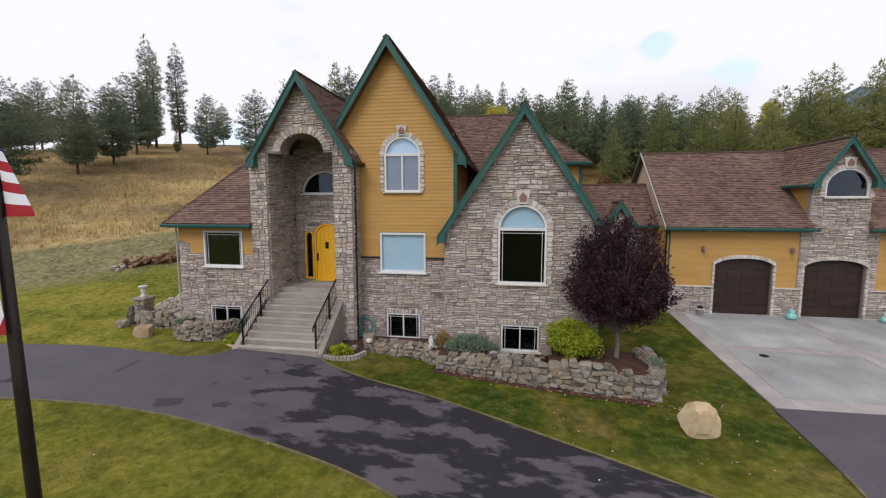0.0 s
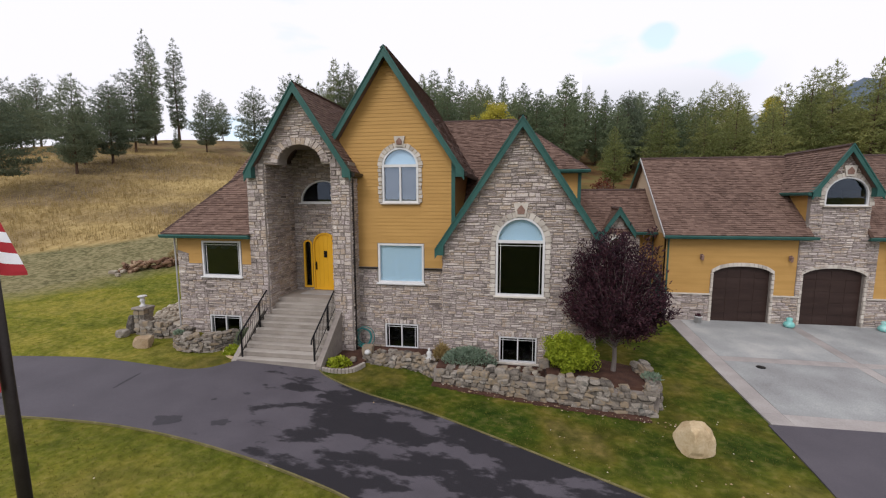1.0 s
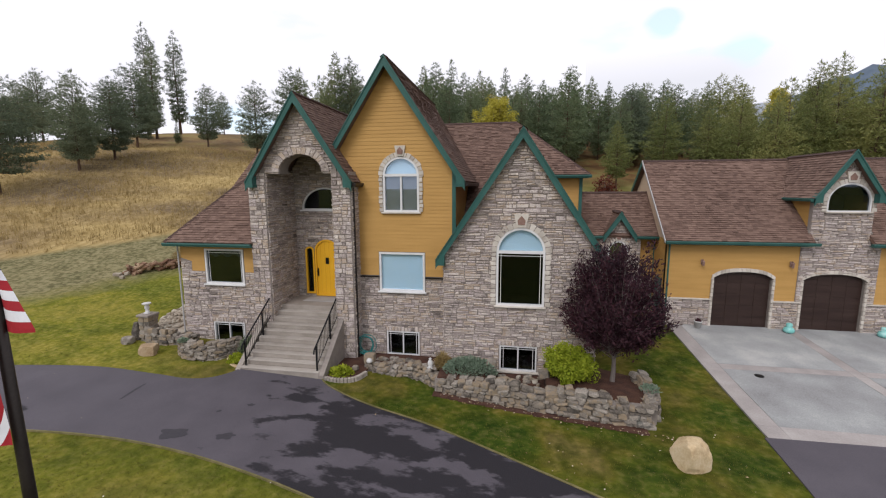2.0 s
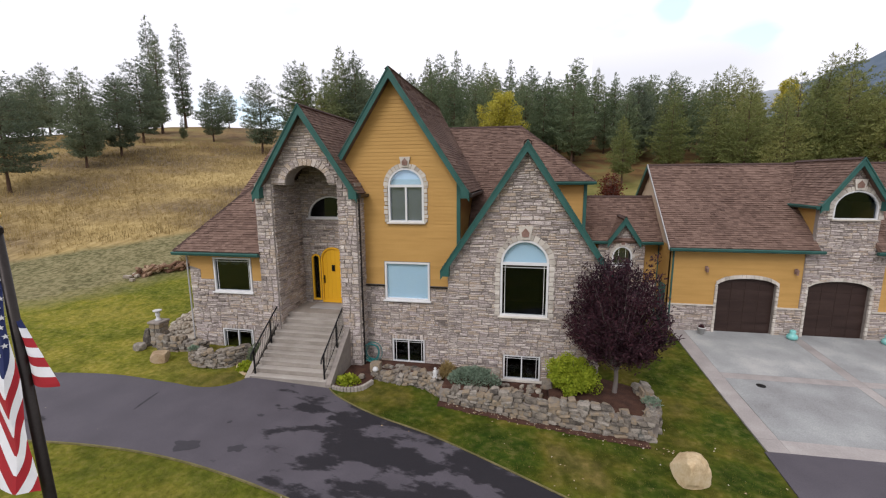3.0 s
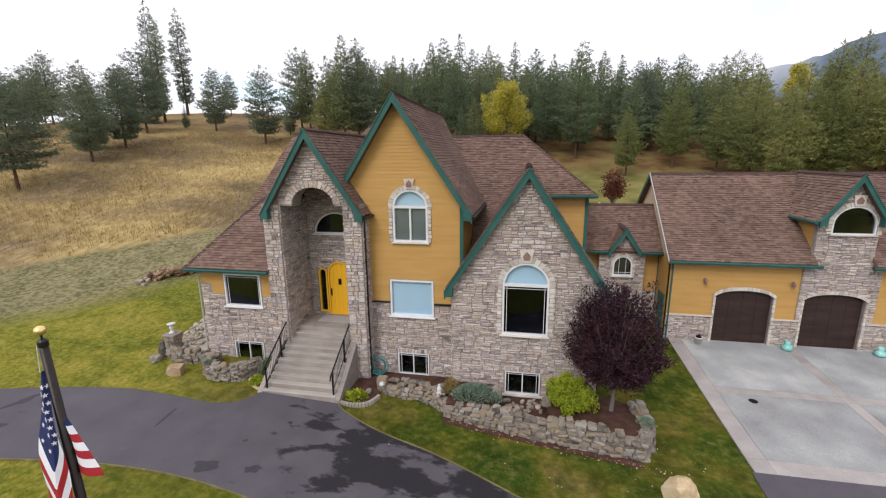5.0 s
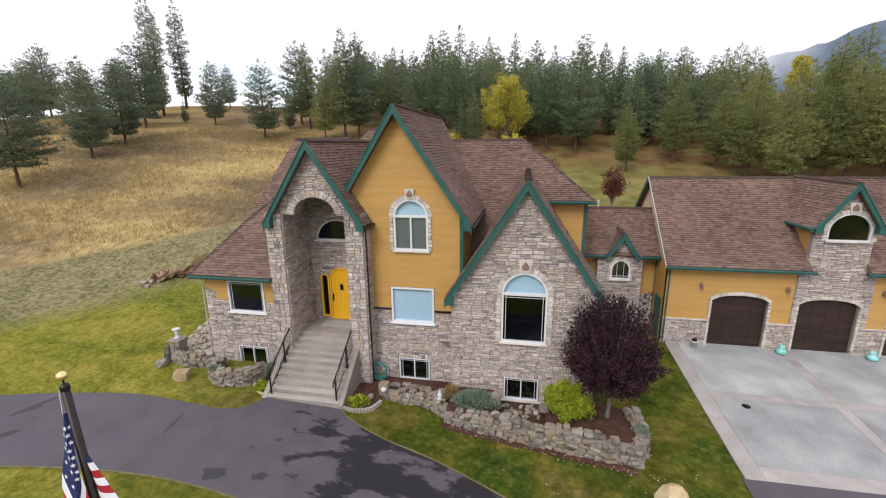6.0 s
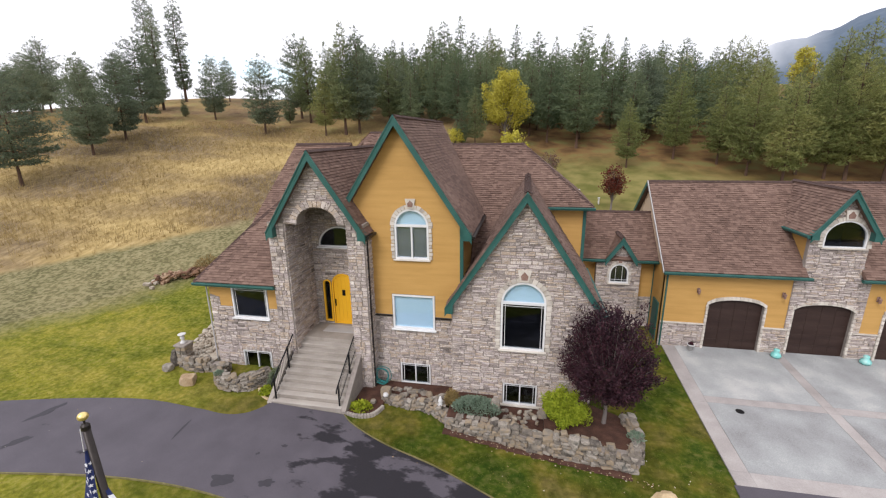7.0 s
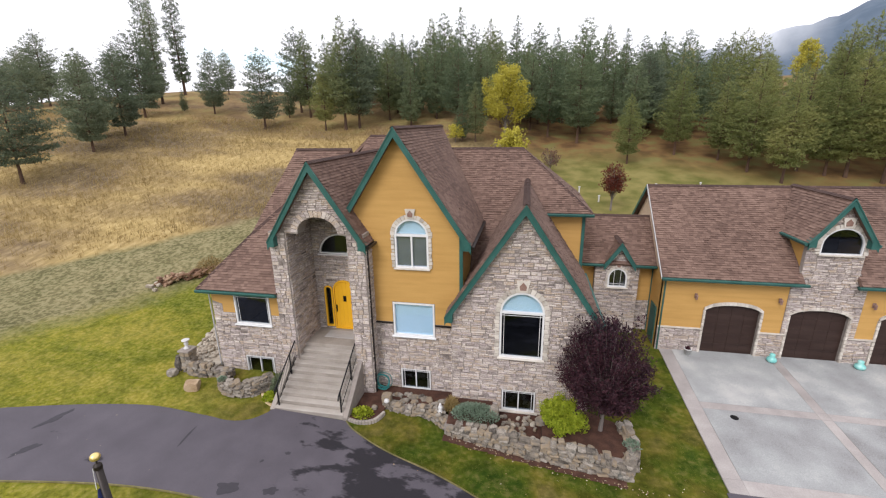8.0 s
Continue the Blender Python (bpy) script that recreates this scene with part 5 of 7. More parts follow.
def conifer(name, h, bare, spread, rng, mat, label, belly=0.25, point=0.8, ragged=0.35, tuft=0.27, step=0.34, gap=0.03):
    """A pine h metres high: close whorls of limbs that droop low down and reach up near the tip, each carrying flat sprays of needle tufts."""
    t = thing(name, label, "tree", group="pines on the slope")
    tr, cr = Mesh(), Mesh()
    bend = [Vector((0, 0, 0))] + [Vector((rng.uniform(-1, 1), rng.uniform(-1, 1), 0)) * 0.01 * h * i / 6 for i in range(1, 7)]
    pts = [Vector((0, 0, h * i / 6)) + bend[i] for i in range(7)]
    tr.tube(pts, [(0.0105 * h + 0.02) * (1 - 0.95 * i / 6) * (1.3 if i == 0 else 1) for i in range(7)], 7)
    side = [rng.uniform(1 - ragged, 1 + ragged * 0.4) for _ in range(7)]
    z = bare * h
    while z < h * 0.985:
        f = (z / h - bare) / (1 - bare)
        prof = spread * h * ((0.6 + 0.4 * f / belly) if f < belly else (1 - ((f - belly) / (1 - belly)) ** point) ** 0.85) * rng.uniform(0.86, 1.08)
        nb = max(4, int(rng.uniform(7, 10.5) * (1 - 0.35 * f)))
        a0 = rng.uniform(0, 6.28)
        k = min(5, int(z / h * 6))
        base = pts[k].lerp(pts[k + 1], z / h * 6 - k)
        for b in range(nb):
            a = a0 + 6.283 * b / nb + rng.uniform(-0.4, 0.4)
            L = max(0.1, prof * rng.uniform(0.68, 1.1) * side[int((a % 6.283) / 6.284 * 7)])
            if rng.random() < gap:
                continue
            d = Vector((math.cos(a), math.sin(a), rng.uniform(-0.2, 0.12) + 0.75 * f * f))
            lift = Vector((0, 0, 0.16 * L))
            if L > 0.85:
                tr.tube([base, base + d * L * 0.55, base + d * L * 0.95 + lift], [0.0022 * h * (1 - f) + 0.006, 0.01, 0.004], 3, False)
            n = max(1, int(L / step))
            across = Vector((-d.y, d.x, 0)).normalized()
            size = tuft * (0.62 + 0.38 * (1 - f))
            for i in range(n):
                q = 0.3 + 0.7 * (i + rng.random()) / n
                for w in (-1, 0, 1) if L > 0.55 else (0,):
                    c = base + d * L * q + lift * q * q + across * w * L * 0.3 * (1.2 - q * 0.55) * rng.uniform(0.35, 1.1) + Vector((0, 0, rng.uniform(-0.12, 0.14)))
                    puff(cr, c, d * 0.6 + Vector((0, 0, 0.3)), size, rng, 6)
        z += h * rng.uniform(0.02, 0.034)
    puff(cr, pts[6] - Vector((0, 0, 0.15)), Vector((0, 0, 2.2)), tuft * 1.2, rng, 8)
    part("trunk", tr, BARK, t)
    part("crown", cr, mat, t)
    return t


def broadleaf(name, label, h, trunk, rx, rz, rng, mat, bark, n, leaf_size, group="", cz=None, lean=0.0, egg=0.0, stems=1, low=-0.5):
    t = thing(name, label, "tree" if trunk > 0.6 else "shrub", group=group)
    tr, cr = Mesh(), Mesh()
    cz = cz or h - rz
    limbs = []
    for s in range(stems):
        a = 6.28 * s / max(1, stems)
        tr.tube([(0.05 * math.cos(a) * (stems > 1), 0.05 * math.sin(a) * (stems > 1), 0), (0.03, 0.02, trunk), (0.05 + lean, 0, cz)], [q * h * (0.6 if stems > 1 else 1.0) for q in (0.022, 0.018, 0.008)], 8)
    for i in range(52):
        a, e = rng.uniform(0, 6.28), rng.uniform(low, 1.35)
        f = rng.uniform(0.72, 1.06)
        tip = Vector((rx * math.cos(a) * math.cos(e) * f, rx * math.sin(a) * math.cos(e) * f, cz + rz * math.sin(e) * f))
        st = Vector((0.03, 0.01, trunk * 0.8 + (cz - trunk) * rng.random() * 0.8))
        tr.tube([st, st.lerp(tip, 0.5) + Vector((0, 0, 0.1 * rz)), tip], [0.006 * h, 0.004 * h, 0.0015 * h], 4, False)
        limbs.append((st, tip))
    blobs = [(tip, rng.uniform(0.14, 0.38) * rx) for st, tip in limbs] + [(st.lerp(tip, rng.uniform(0.45, 0.85)), rng.uniform(0.2, 0.4) * rx) for st, tip in limbs for _ in (0, 1)]
    for i in range(n):
        c, r = blobs[rng.randrange(len(blobs))]
        d = Vector((rng.gauss(0, 1), rng.gauss(0, 1), rng.gauss(0, 1))).normalized()
        p = c + d * r * rng.random() ** 0.4
        if egg:
            k = 1 - egg * max(0, (p.z - cz) / rz)
            p.x, p.y = p.x * k, p.y * k
        if p.z < 0.03:
            continue
        nrm = (d + Vector((rng.uniform(-1, 1), rng.uniform(-1, 1), rng.uniform(-0.3, 1)))).normalized()
        u = nrm.orthogonal().normalized()
        u = Matrix.Rotation(rng.uniform(0, 6.28), 3, nrm) @ u
        w = nrm.cross(u)
        s = leaf_size * rng.uniform(0.6, 1.3)
        cr.add([p - u * s, p - w * s * 0.5 + nrm * s * 0.1, p + u * s, p + w * s * 0.5 + nrm * s * 0.1], [(0, 1, 2, 3)])
    part("trunk", tr, bark, t)
    part("crown", cr, mat, t)
    return t


def plum_tree(rng):
    """An upright crown of many whip-like shoots, clothed in narrow leaves, on a short grey trunk."""
    t = thing("plum_tree", "purple-leaved plum tree with a feathery upright crown beside the house", "tree")
    tr, cr = Mesh(), Mesh()
    tr.tube([(0, 0, 0), (0.03, 0.02, 0.45), (0.02, 0.03, 0.95)], [0.085, 0.07, 0.06], 9)
    for i in range(185):
        a = rng.uniform(0, 6.283)
        e = math.asin(rng.uniform(-0.62, 1.0))
        f = rng.uniform(0.86, 1.06) if rng.random() < 0.9 else rng.uniform(1.06, 1.2)
        wide = (1.52 + 0.16 * math.sin(3 * a + 1) + 0.1 * math.sin(5 * a)) * (1 - 0.22 * max(0.0, math.sin(e)))
        tip = Vector((wide * math.cos(a) * math.cos(e) * f, wide * math.sin(a) * math.cos(e) * f, 2.6 + (2.15 if e > 0 else 1.6) * math.sin(e) * f))
        st = Vector((0.02, 0.03, rng.uniform(0.75, 1.7)))
        mid = st.lerp(tip, 0.5) + Vector((0, 0, -0.1)) + Vector((rng.uniform(-.12, .12), rng.uniform(-.12, .12), 0))
        tr.tube([st, mid, tip], [0.018, 0.011, 0.004], 4, False)
        for _ in range(rng.randrange(125, 190)):
            q = 0.42 + 0.6 * rng.random() ** 0.75
            p = (st * (1 - q) ** 2 + mid * 2 * q * (1 - q) + tip * q * q) + Vector((rng.gauss(0, 1), rng.gauss(0, 1), rng.gauss(0, 1))) * (0.17 - 0.09 * q)
            d = ((tip - mid).normalized() * 0.7 + Vector((rng.uniform(-1, 1), rng.uniform(-1, 1), rng.uniform(-0.7, 0.9)))).normalized()
            n = d.cross(Vector((rng.uniform(-1, 1), rng.uniform(-1, 1), rng.uniform(-1, 1)))).normalized()
            s = rng.uniform(0.04, 0.075)
            cr.add([p - d * s, p + n * s * 0.36, p + d * s, p - n * s * 0.36], [(0, 1, 2, 3)])
    part("trunk", tr, GREYBARK, t)
    part("crown", cr, PLUMLEAF, t)
    return t


def put(t, x, y, s=1.0, turn=0.0, sink=0.05, z=None):
    t.matrix_basis = Matrix.LocRotScale((x, y, (height(x, y) if z is None else z) - sink), Euler((0, 0, turn)), (s, s, s * 1.0))
    return t


trng = random.Random(21)
PINE = "ponderosa pine with dark green needles and a bare reddish trunk"
OLIVE = "broad olive-green pine at the edge of the wood"
kinds = [conifer("pine_tree", 10, 0.15, 0.355, trng, NEEDLE, PINE, 0.25, 1.4), conifer("pine_tree", 10, 0.18, 0.42, trng, NEEDLE, PINE, 0.25, 1.45, step=0.38), conifer("pine_tree", 10, 0.15, 0.3, trng, NEEDLE, PINE, 0.28, 1.45),
         conifer("fir_tree", 10, 0.1, 0.2, trng, NEEDLE_DARK, "slender dark fir of the wood", 0.18, 1.2, 0.25, 0.32, 0.52), conifer("pine_tree", 10, 0.17, 0.25, trng, NEEDLE_FAR, "tall dense green pine of the wood", 0.22, 1.45, 0.3, 0.34, 0.56),
         conifer("pine_tree", 15, 0.13, 0.15, trng, NEEDLE, "tall ragged pine with an open crown", 0.45, 1.7, 0.55, 0.36, 0.44, 0.1), conifer("pine_tree", 10, 0.18, 0.27, trng, NEEDLE_OLIVE, OLIVE, 0.25, 1.25, 0.35, 0.28, 0.42),
         conifer("pine_tree", 10, 0.18, 0.265, trng, NEEDLE_DARK, "dark green pine of the wood", 0.25, 1.55, 0.35, 0.34, 0.56), conifer("pine_tree", 10, 0.18, 0.3, trng, NEEDLE_OLIVE, OLIVE, 0.28, 1.35, 0.4, 0.28, 0.44)]
used = set()


def plant(k, x, y, h):
    t = kinds[k]
    s = h / (15 if k == 5 else 10)
    m = Matrix.LocRotScale((x, y, height(x, y) - 0.1), Euler((trng.uniform(-0.02, 0.02), trng.uniform(-0.02, 0.02), trng.uniform(0, 6.28))), None)
    if k in used:
        c = copy_thing(t, m)
    else:
        used.add(k)
        c = t
        c.matrix_basis = m
    c.scale = (s * trng.uniform(0.92, 1.08), s * trng.uniform(0.92, 1.08), s)


# open slope beside the house
SLOPE = ((1, -49.8, 33.8, 11.5), (0, -50.8, 42.7, 11.5), (2, -55.1, 47.4, 7.4), (0, -52.7, 49.2, 10.7), (0, -57.7, 57.9, 12.4), (2, -64, 66.5, 9.5), (0, -88.6, 68.2, 13.2), (0, -82.2, 60.1, 10.4), (5, -70.4, 73.6, 20.6), (5, -68.2, 78.9, 20), (5, -63.8, 68.2, 16.6),
         (3, -55.6, 63.6, 3.8), (0, -50.1, 63.7, 9.8), (2, -60.6, 82.1, 8.6), (2, -37.6, 58, 11), (3, -37.6, 65, 5.8), (4, -34.4, 65.9, 12.8), (2, -37.6, 69, 13.2), (6, -28.8, 59.4, 8.8), (4, -26.1, 60.4, 15), (2, -24.4, 61.5, 14.6))
# near edge of the wood
EDGE = ((6, 11.8, 54.3, 7.9), (6, 17.9, 57.8, 10), (8, 22.1, 55.8, 8.8), (6, 23.7, 52, 10), (8, 25.8, 56.4, 11.5), (6, 25.6, 48.8, 10.4), (8, 28.5, 52.2, 12), (6, 30.4, 50.8, 9.8), (8, 32, 50.3, 12), (6, 34.2, 48.6, 13.8), (7, 6.8, 63, 13.6),
        (7, 2.9, 66, 12.2), (4, -6.7, 57.5, 7.4), (3, -8.4, 57, 6), (6, 37.5, 50, 13.5), (8, 41, 47, 14), (6, 46, 48, 15), (7, 33, 63.5, 8.6), (6, 38.5, 74, 7.5))
# taller trees that make the skyline
CREST = ((4, -24.7, 81.1, 11.8), (3, -24.4, 86.4, 11.2), (4, -18.9, 85.8, 13.9), (7, -16.7, 88.2, 14.6), (3, -14.8, 96.7, 15.6), (7, -11.1, 89.1, 12.6), (4, -8.8, 99.4, 13.4), (3, -3.3, 101.8, 14.6), (7, 1.7, 99.8, 13.9), (3, 5.7, 105.7, 13), (7, 9.2, 85.4, 15), (4, 15.5, 98.7, 12.9),
         (3, 20, 104, 12), (7, 22.1, 97.4, 10.8), (3, 26.4, 100.5, 11.2), (7, 28.3, 91.7, 11.8), (7, 35.6, 97.7, 9.6), (4, 34.6, 89.5, 11), (6, 32, 77.6, 12.4), (6, 31.5, 71.3, 12.2), (8, 36.8, 62, 13.4), (6, 40, 63.5, 14.2), (8, 44, 60, 14.5))
for row in SLOPE + EDGE + CREST:
    plant(*row)
# the wood behind
cells = [(x, y) for k, x, y, h in SLOPE + EDGE + CREST]
for i in range(1400):
    x, y = trng.uniform(-36, 74), trng.uniform(50, 100)
    edge = 63 - 11 * ease(16, 36, x) + (4 if x < -24 else 0)
    if y < edge or y > edge + 29 or (-6 < x < 1 and y < 66) or (x > 30 and abs(x - 0.52 * y) < 3) or any((x - a) ** 2 + (y - b) ** 2 < (2.55 + 0.013 * y) ** 2 for a, b in cells):
        continue
    cells.append((x, y))
    plant(trng.choice((3, 4, 4, 7, 7, 2) if x < 24 else (4, 6, 8, 6, 7)), x, y, trng.uniform(9, 12) - (1.5 if x > 24 else 0))
for i in range(14):
    x, y = trng.uniform(-125, -92), trng.uniform(58, 96)
    plant(trng.choice((0, 1, 2)), x, y, trng.uniform(8, 12))

put(broadleaf("cottonwood_tree", "yellow autumn cottonwood at the edge of the wood", 12, 2.5, 3.9, 4.9, trng, YELLOWLEAF, GREYBARK, 15000, 0.16), -3.0, 60.5, 0.8)
put(broadleaf("cottonwood_tree", "yellow autumn tree among the pines", 11, 2.5, 2.6, 4.0, trng, YELLOWLEAF, GREYBARK, 5200, 0.2), 46.3, 88.6, 0.82)
put(broadleaf("maple_sapling", "small dark red autumn maple on the back lawn", 4.3, 1.0, 1.15, 1.5, trng, REDLEAF, GREYBARK, 1800, 0.11), 8.0, 41.0)
put(broadleaf("yellow_shrub", "yellow autumn shrub behind the house", 3.0, 0.3, 1.3, 1.4, trng, YELLOWLEAF, GREYBARK, 1500, 0.13), -1.6, 51.5, 1.45)
put(broadleaf("yellow_shrub", "small yellow autumn shrub at the wood's edge", 2.4, 0.3, 1.1, 1.1, trng, YELLOWLEAF, GREYBARK, 1500, 0.11), -9.2, 56.3)
put(broadleaf("bare_shrub", "reddish-brown half-bare shrub on the back lawn", 2.8, 0.5, 1.3, 1.2, trng, TWIG, GREYBARK, 700, 0.09), 2.8, 51.3)
put(plum_tree(trng), 3.33, 13.95, z=0.28)
put(broadleaf("lime_shrub", "rounded lime-green shrub in the stone bed", 1.6, 0.12, 0.76, 0.64, trng, LIMELEAF, GREYBARK, 15000, 0.05, cz=0.6, low=-0.9), 1.95, 13.9, z=0.26)

# ---------------------------------------------------------------- stone beds
brng = random.Random(5)


def boulder_mesh(r, rng, seed, flat=1.0, sub=3, rough=0.32, block=0.78):
    bm = bmesh.new()
    bmesh.ops.create_icosphere(bm, subdivisions=sub, radius=1)
    for v in bm.verts:
        n = noise.noise(v.co * 1.1 + Vector((seed * 7.1, 0, 0))) * rough + noise.noise(v.co * 3 + Vector((0, seed * 3.3, 0))) * rough * 0.3
        c = v.co * (1 + n)
        for i in range(3):      # broken, blocky faces
            c[i] = math.copysign(min(abs(c[i]), block + 0.09 * math.sin(seed * 1.7 + i)), c[i])
        for k in range(3):      # and a few slanting breaks
            nn = Vector((math.sin(seed * 2.1 + k * 2), math.cos(seed * 1.3 + k * 1.7), math.sin(seed + k * 2.6))).normalized()
            over = c.dot(nn) - 0.8
            if over > 0:
                c = c - nn * over
        v.co = Vector((c.x * r[0], c.y * r[1], c.z * r[2] * flat))
    return bm


ROCKS = [Mesh().take(boulder_mesh((0.62, 0.62, 0.62), brng, i + 1, sub=2, rough=0.4, block=0.6)).data("rock", ROCK) for i in range(14)]


def rock_wall(name, label, line, base, top, thick, size=(0.16, 0.42), jumble=0.22):
    """A dry-stone wall of single rocks along a plan line."""
    w = thing(name, label, "wall")
    pts = curve_through(line, 8)
    core = Mesh()
    L = [0.0]
    for a, b in zip(pts, pts[1:]):
        L.append(L[-1] + (b - a).length)

    def where(s):
        for i in range(len(pts) - 1):
            if L[i + 1] >= s:
                d = (pts[i + 1] - pts[i])
                return pts[i] + d * ((s - L[i]) / max(1e-6, L[i + 1] - L[i])), d.normalized()
        return pts[-1], (pts[-1] - pts[-2]).normalized()
    for a, b in zip(pts, pts[1:]):
        d = (b - a).normalized()
        nrm = Vector((-d.y, d.x))
        q = [a - nrm * thick * 0.32, b - nrm * thick * 0.32, b + nrm * thick * 0.32, a + nrm * thick * 0.32]
        z0 = base - 0.25
        core.prism([(p.x, p.y, z0) for p in q], (0, 0, top - 0.2 - z0))
    part("core", core, MORTAR, w)
    z = base - 0.1
    while z < top:
        h = brng.uniform(size[0] * 0.5, size[0] * 1.1)
        s = brng.uniform(0, 0.2)
        while s < L[-1]:
            ln = brng.uniform(size[0] * 0.8, size[1])
            p, d = where(min(s + ln / 2, L[-1]))
            nrm = Vector((-d.y, d.x))
            crest = top + 0.09 * math.sin(s * 2.3 + top * 9) + brng.uniform(-0.12, 0.04)
            if z + h * 0.5 > crest:
                s += ln
                continue
            for side in (-1, 1) if z + h < crest - 0.02 else (-0.4, 0.5):
                o = part("rock", brng.choice(ROCKS), ROCK, w)
                flat_ = brng.uniform(1.15, 1.6)
                c = p + nrm * side * thick * 0.27
                dep = thick * (0.55 if side else 1.05)
                o.matrix_basis = Matrix.LocRotScale((c.x, c.y, z + h * 0.5 + (brng.uniform(-0.02, 0.03) if side else brng.uniform(-0.05, 0.09))), Euler((brng.uniform(-jumble, jumble), brng.uniform(-jumble, jumble), math.atan2(d.y, d.x) + brng.uniform(-jumble, jumble) * 1.3)),
                                                    (ln * brng.uniform(1.1, 1.45), dep * brng.uniform(1.0, 1.5), h * flat_ * brng.uniform(0.85, 1.2)))
            s += ln
        z += h
    return w


rock_wall("retaining_wall", "dry-stacked rock retaining wall of the front bed", [(-2.45, 13.5), (-0.8, 13.2), (0.8, 12.95), (2.4, 12.75), (4.1, 12.62)], -0.35, 0.42, 0.5)
rock_wall("retaining_wall", "squared end of the rock retaining wall", [(4.2, 12.7), (4.35, 13.4), (4.2, 14.2)], -0.35, 0.5, 0.5)
rock_wall("retaining_wall", "low rock wall edging the window well", [(-5.3, 14.45), (-4.3, 14.25), (-3.3, 14.2), (-2.5, 13.75)], -0.2, 0.28, 0.42, (0.14, 0.36), 0.5)
rock_wall("retaining_wall", "curved rock wall round the basement window", [(-12.9, 15.0), (-12.8, 14.2), (-12.1, 13.75), (-11.2, 13.85), (-10.6, 14.5)], 0.0, 0.75, 0.4, (0.1, 0.38), 0.14)
rock_wall("retaining_wall", "low rock wall beside the pedestal", [(-15.0, 14.75), (-14.2, 14.7), (-13.3, 14.9)], 0.1, 0.78, 0.4, (0.2, 0.4))
for pts, top in ((((-2.4, 13.4), (-0.75, 13.2), (-0.75, 15.0), (-2.4, 15.0)), 0.28), (((-0.75, 13.2), (1.2, 12.95), (1.2, 15.0), (-0.75, 15.0)), -0.14),
                 (((1.2, 12.95), (4.2, 12.7), (4.3, 14.3), (2.9, 15.0), (1.2, 15.0)), 0.3), (((-6.42, 13.3), (-5.25, 13.45), (-5.15, 14.3), (-2.6, 14.15), (-2.5, 15.7), (-6.42, 15.7)), 0.0), (((-12.75, 14.3), (-12.1, 13.9), (-11.2, 14.0), (-10.3, 14.6), (-10.3, 15.4), (-12.8, 15.4)), 0.1)):
    solid("bed_soil", Mesh().prism([(x, y, -0.6) for x, y in pts], (0, 0, top + 0.6)), SOIL, "dark reddish bark mulch in a planting bed", "soil", "structure")


def rock(name, label, x, y, r, mat, seed, turn=0.0, z=None):
    o = solid(name, Mesh().take(boulder_mesh(r, brng, seed, sub=4 if max(r) > 0.4 else 3 if max(r) > 0.24 else 2, rough=0.25, block=0.78 if max(r) > 0.4 else 0.68)), mat, label, "rock", smooth=False)
    o.matrix_basis = Matrix.LocRotScale((x, y, (height(x, y) if z is None else z) + r[2] * 0.55), Euler((0, 0, turn)), None)
    return o


rock("boulder", "large tan sandstone boulder on the lawn", 4.6, 10.85, (0.5, 0.43, 0.55), BOULDER, 3, 0.5)
rock("boulder", "squat brown boulder on the lawn", -13.95, 13.7, (0.4, 0.34, 0.34), BROWNROCK, 9, 0.3)
rock("boulder", "grey rock beside the pedestal", -15.62, 14.4, (0.28, 0.26, 0.24), ROCK, 5)
rock("standing_rock", "dark upright rock beside the pedestal", -15.62, 14.85, (0.2, 0.18, 0.55), ROCK, 8)

# ---------------------------------------------------------------- flag
pole = thing("flagpole", "dark bronze flagpole with a gilded ball on top", "flagpole", (0, 0, 0))
part("shaft", Mesh().tube([(-5.27, 3.65, height(-5.4, 3.6) - 0.3), (-5.33, 3.65, 2.8), (-5.41, 3.65, 6.83)], [0.072, 0.064, 0.047], 18), BRONZE, pole, smooth=True)
part("truck", Mesh().lathe([(0.03, 6.82), (0.054, 6.83), (0.054, 6.89), (0.03, 6.92), (0.012, 6.93), (0.012, 6.97)], 14, (-5.41, 3.65, 0)), BRONZE, pole)
part("ball", Mesh().lathe([(0.064 * math.sin(math.pi * i / 12) + 0.0005, 7.025 - 0.058 * math.cos(math.pi * i / 12)) for i in range(13)], 20, (-5.41, 3.65, 0)), GOLD, pole, "gilded ball finial", smooth=True)

part("halyard", Mesh().tube([(-5.47, 3.62, 6.84), (-5.48, 3.6, 6.5)], [0.005, 0.005], 6), WHITE, pole, "pale rope halyard")

# the flag, hanging limp
flag = thing("flag", "limp flag of red and white stripes with a starred blue canton", "flag")
FLAGS = [material("flag_" + n, c, 0.75, 8, 90, 0.1) for n, c in (("white", [(0.62, 0.62, 0.66), (0.74, 0.74, 0.76)]), ("red", [(0.27, 0.012, 0.02), (0.36, 0.02, 0.028)]), ("blue", [(0.012, 0.018, 0.075), (0.02, 0.03, 0.11)]))]


def drape(u, z):
    """The main fold: u from its outer edge to the pole."""
    f = (6.53 - z) / 2.7
    xl = -5.47 - 0.42 * f ** 0.8 + 0.04 * math.sin(3.1 * z)
    xr = -5.42 + 0.16 * f
    fold = 0.14 * min(1, 3 * f) * max(0.0, 1 - 2.1 * abs(u - 0.47 - 0.05 * math.sin(1.7 * z)))
    return Vector((xl + (xr - xl) * u + 0.83 * fold, 3.60 - 0.10 * f - 0.55 * fold - 0.02 * math.sin(z * 5 + u * 4), z))


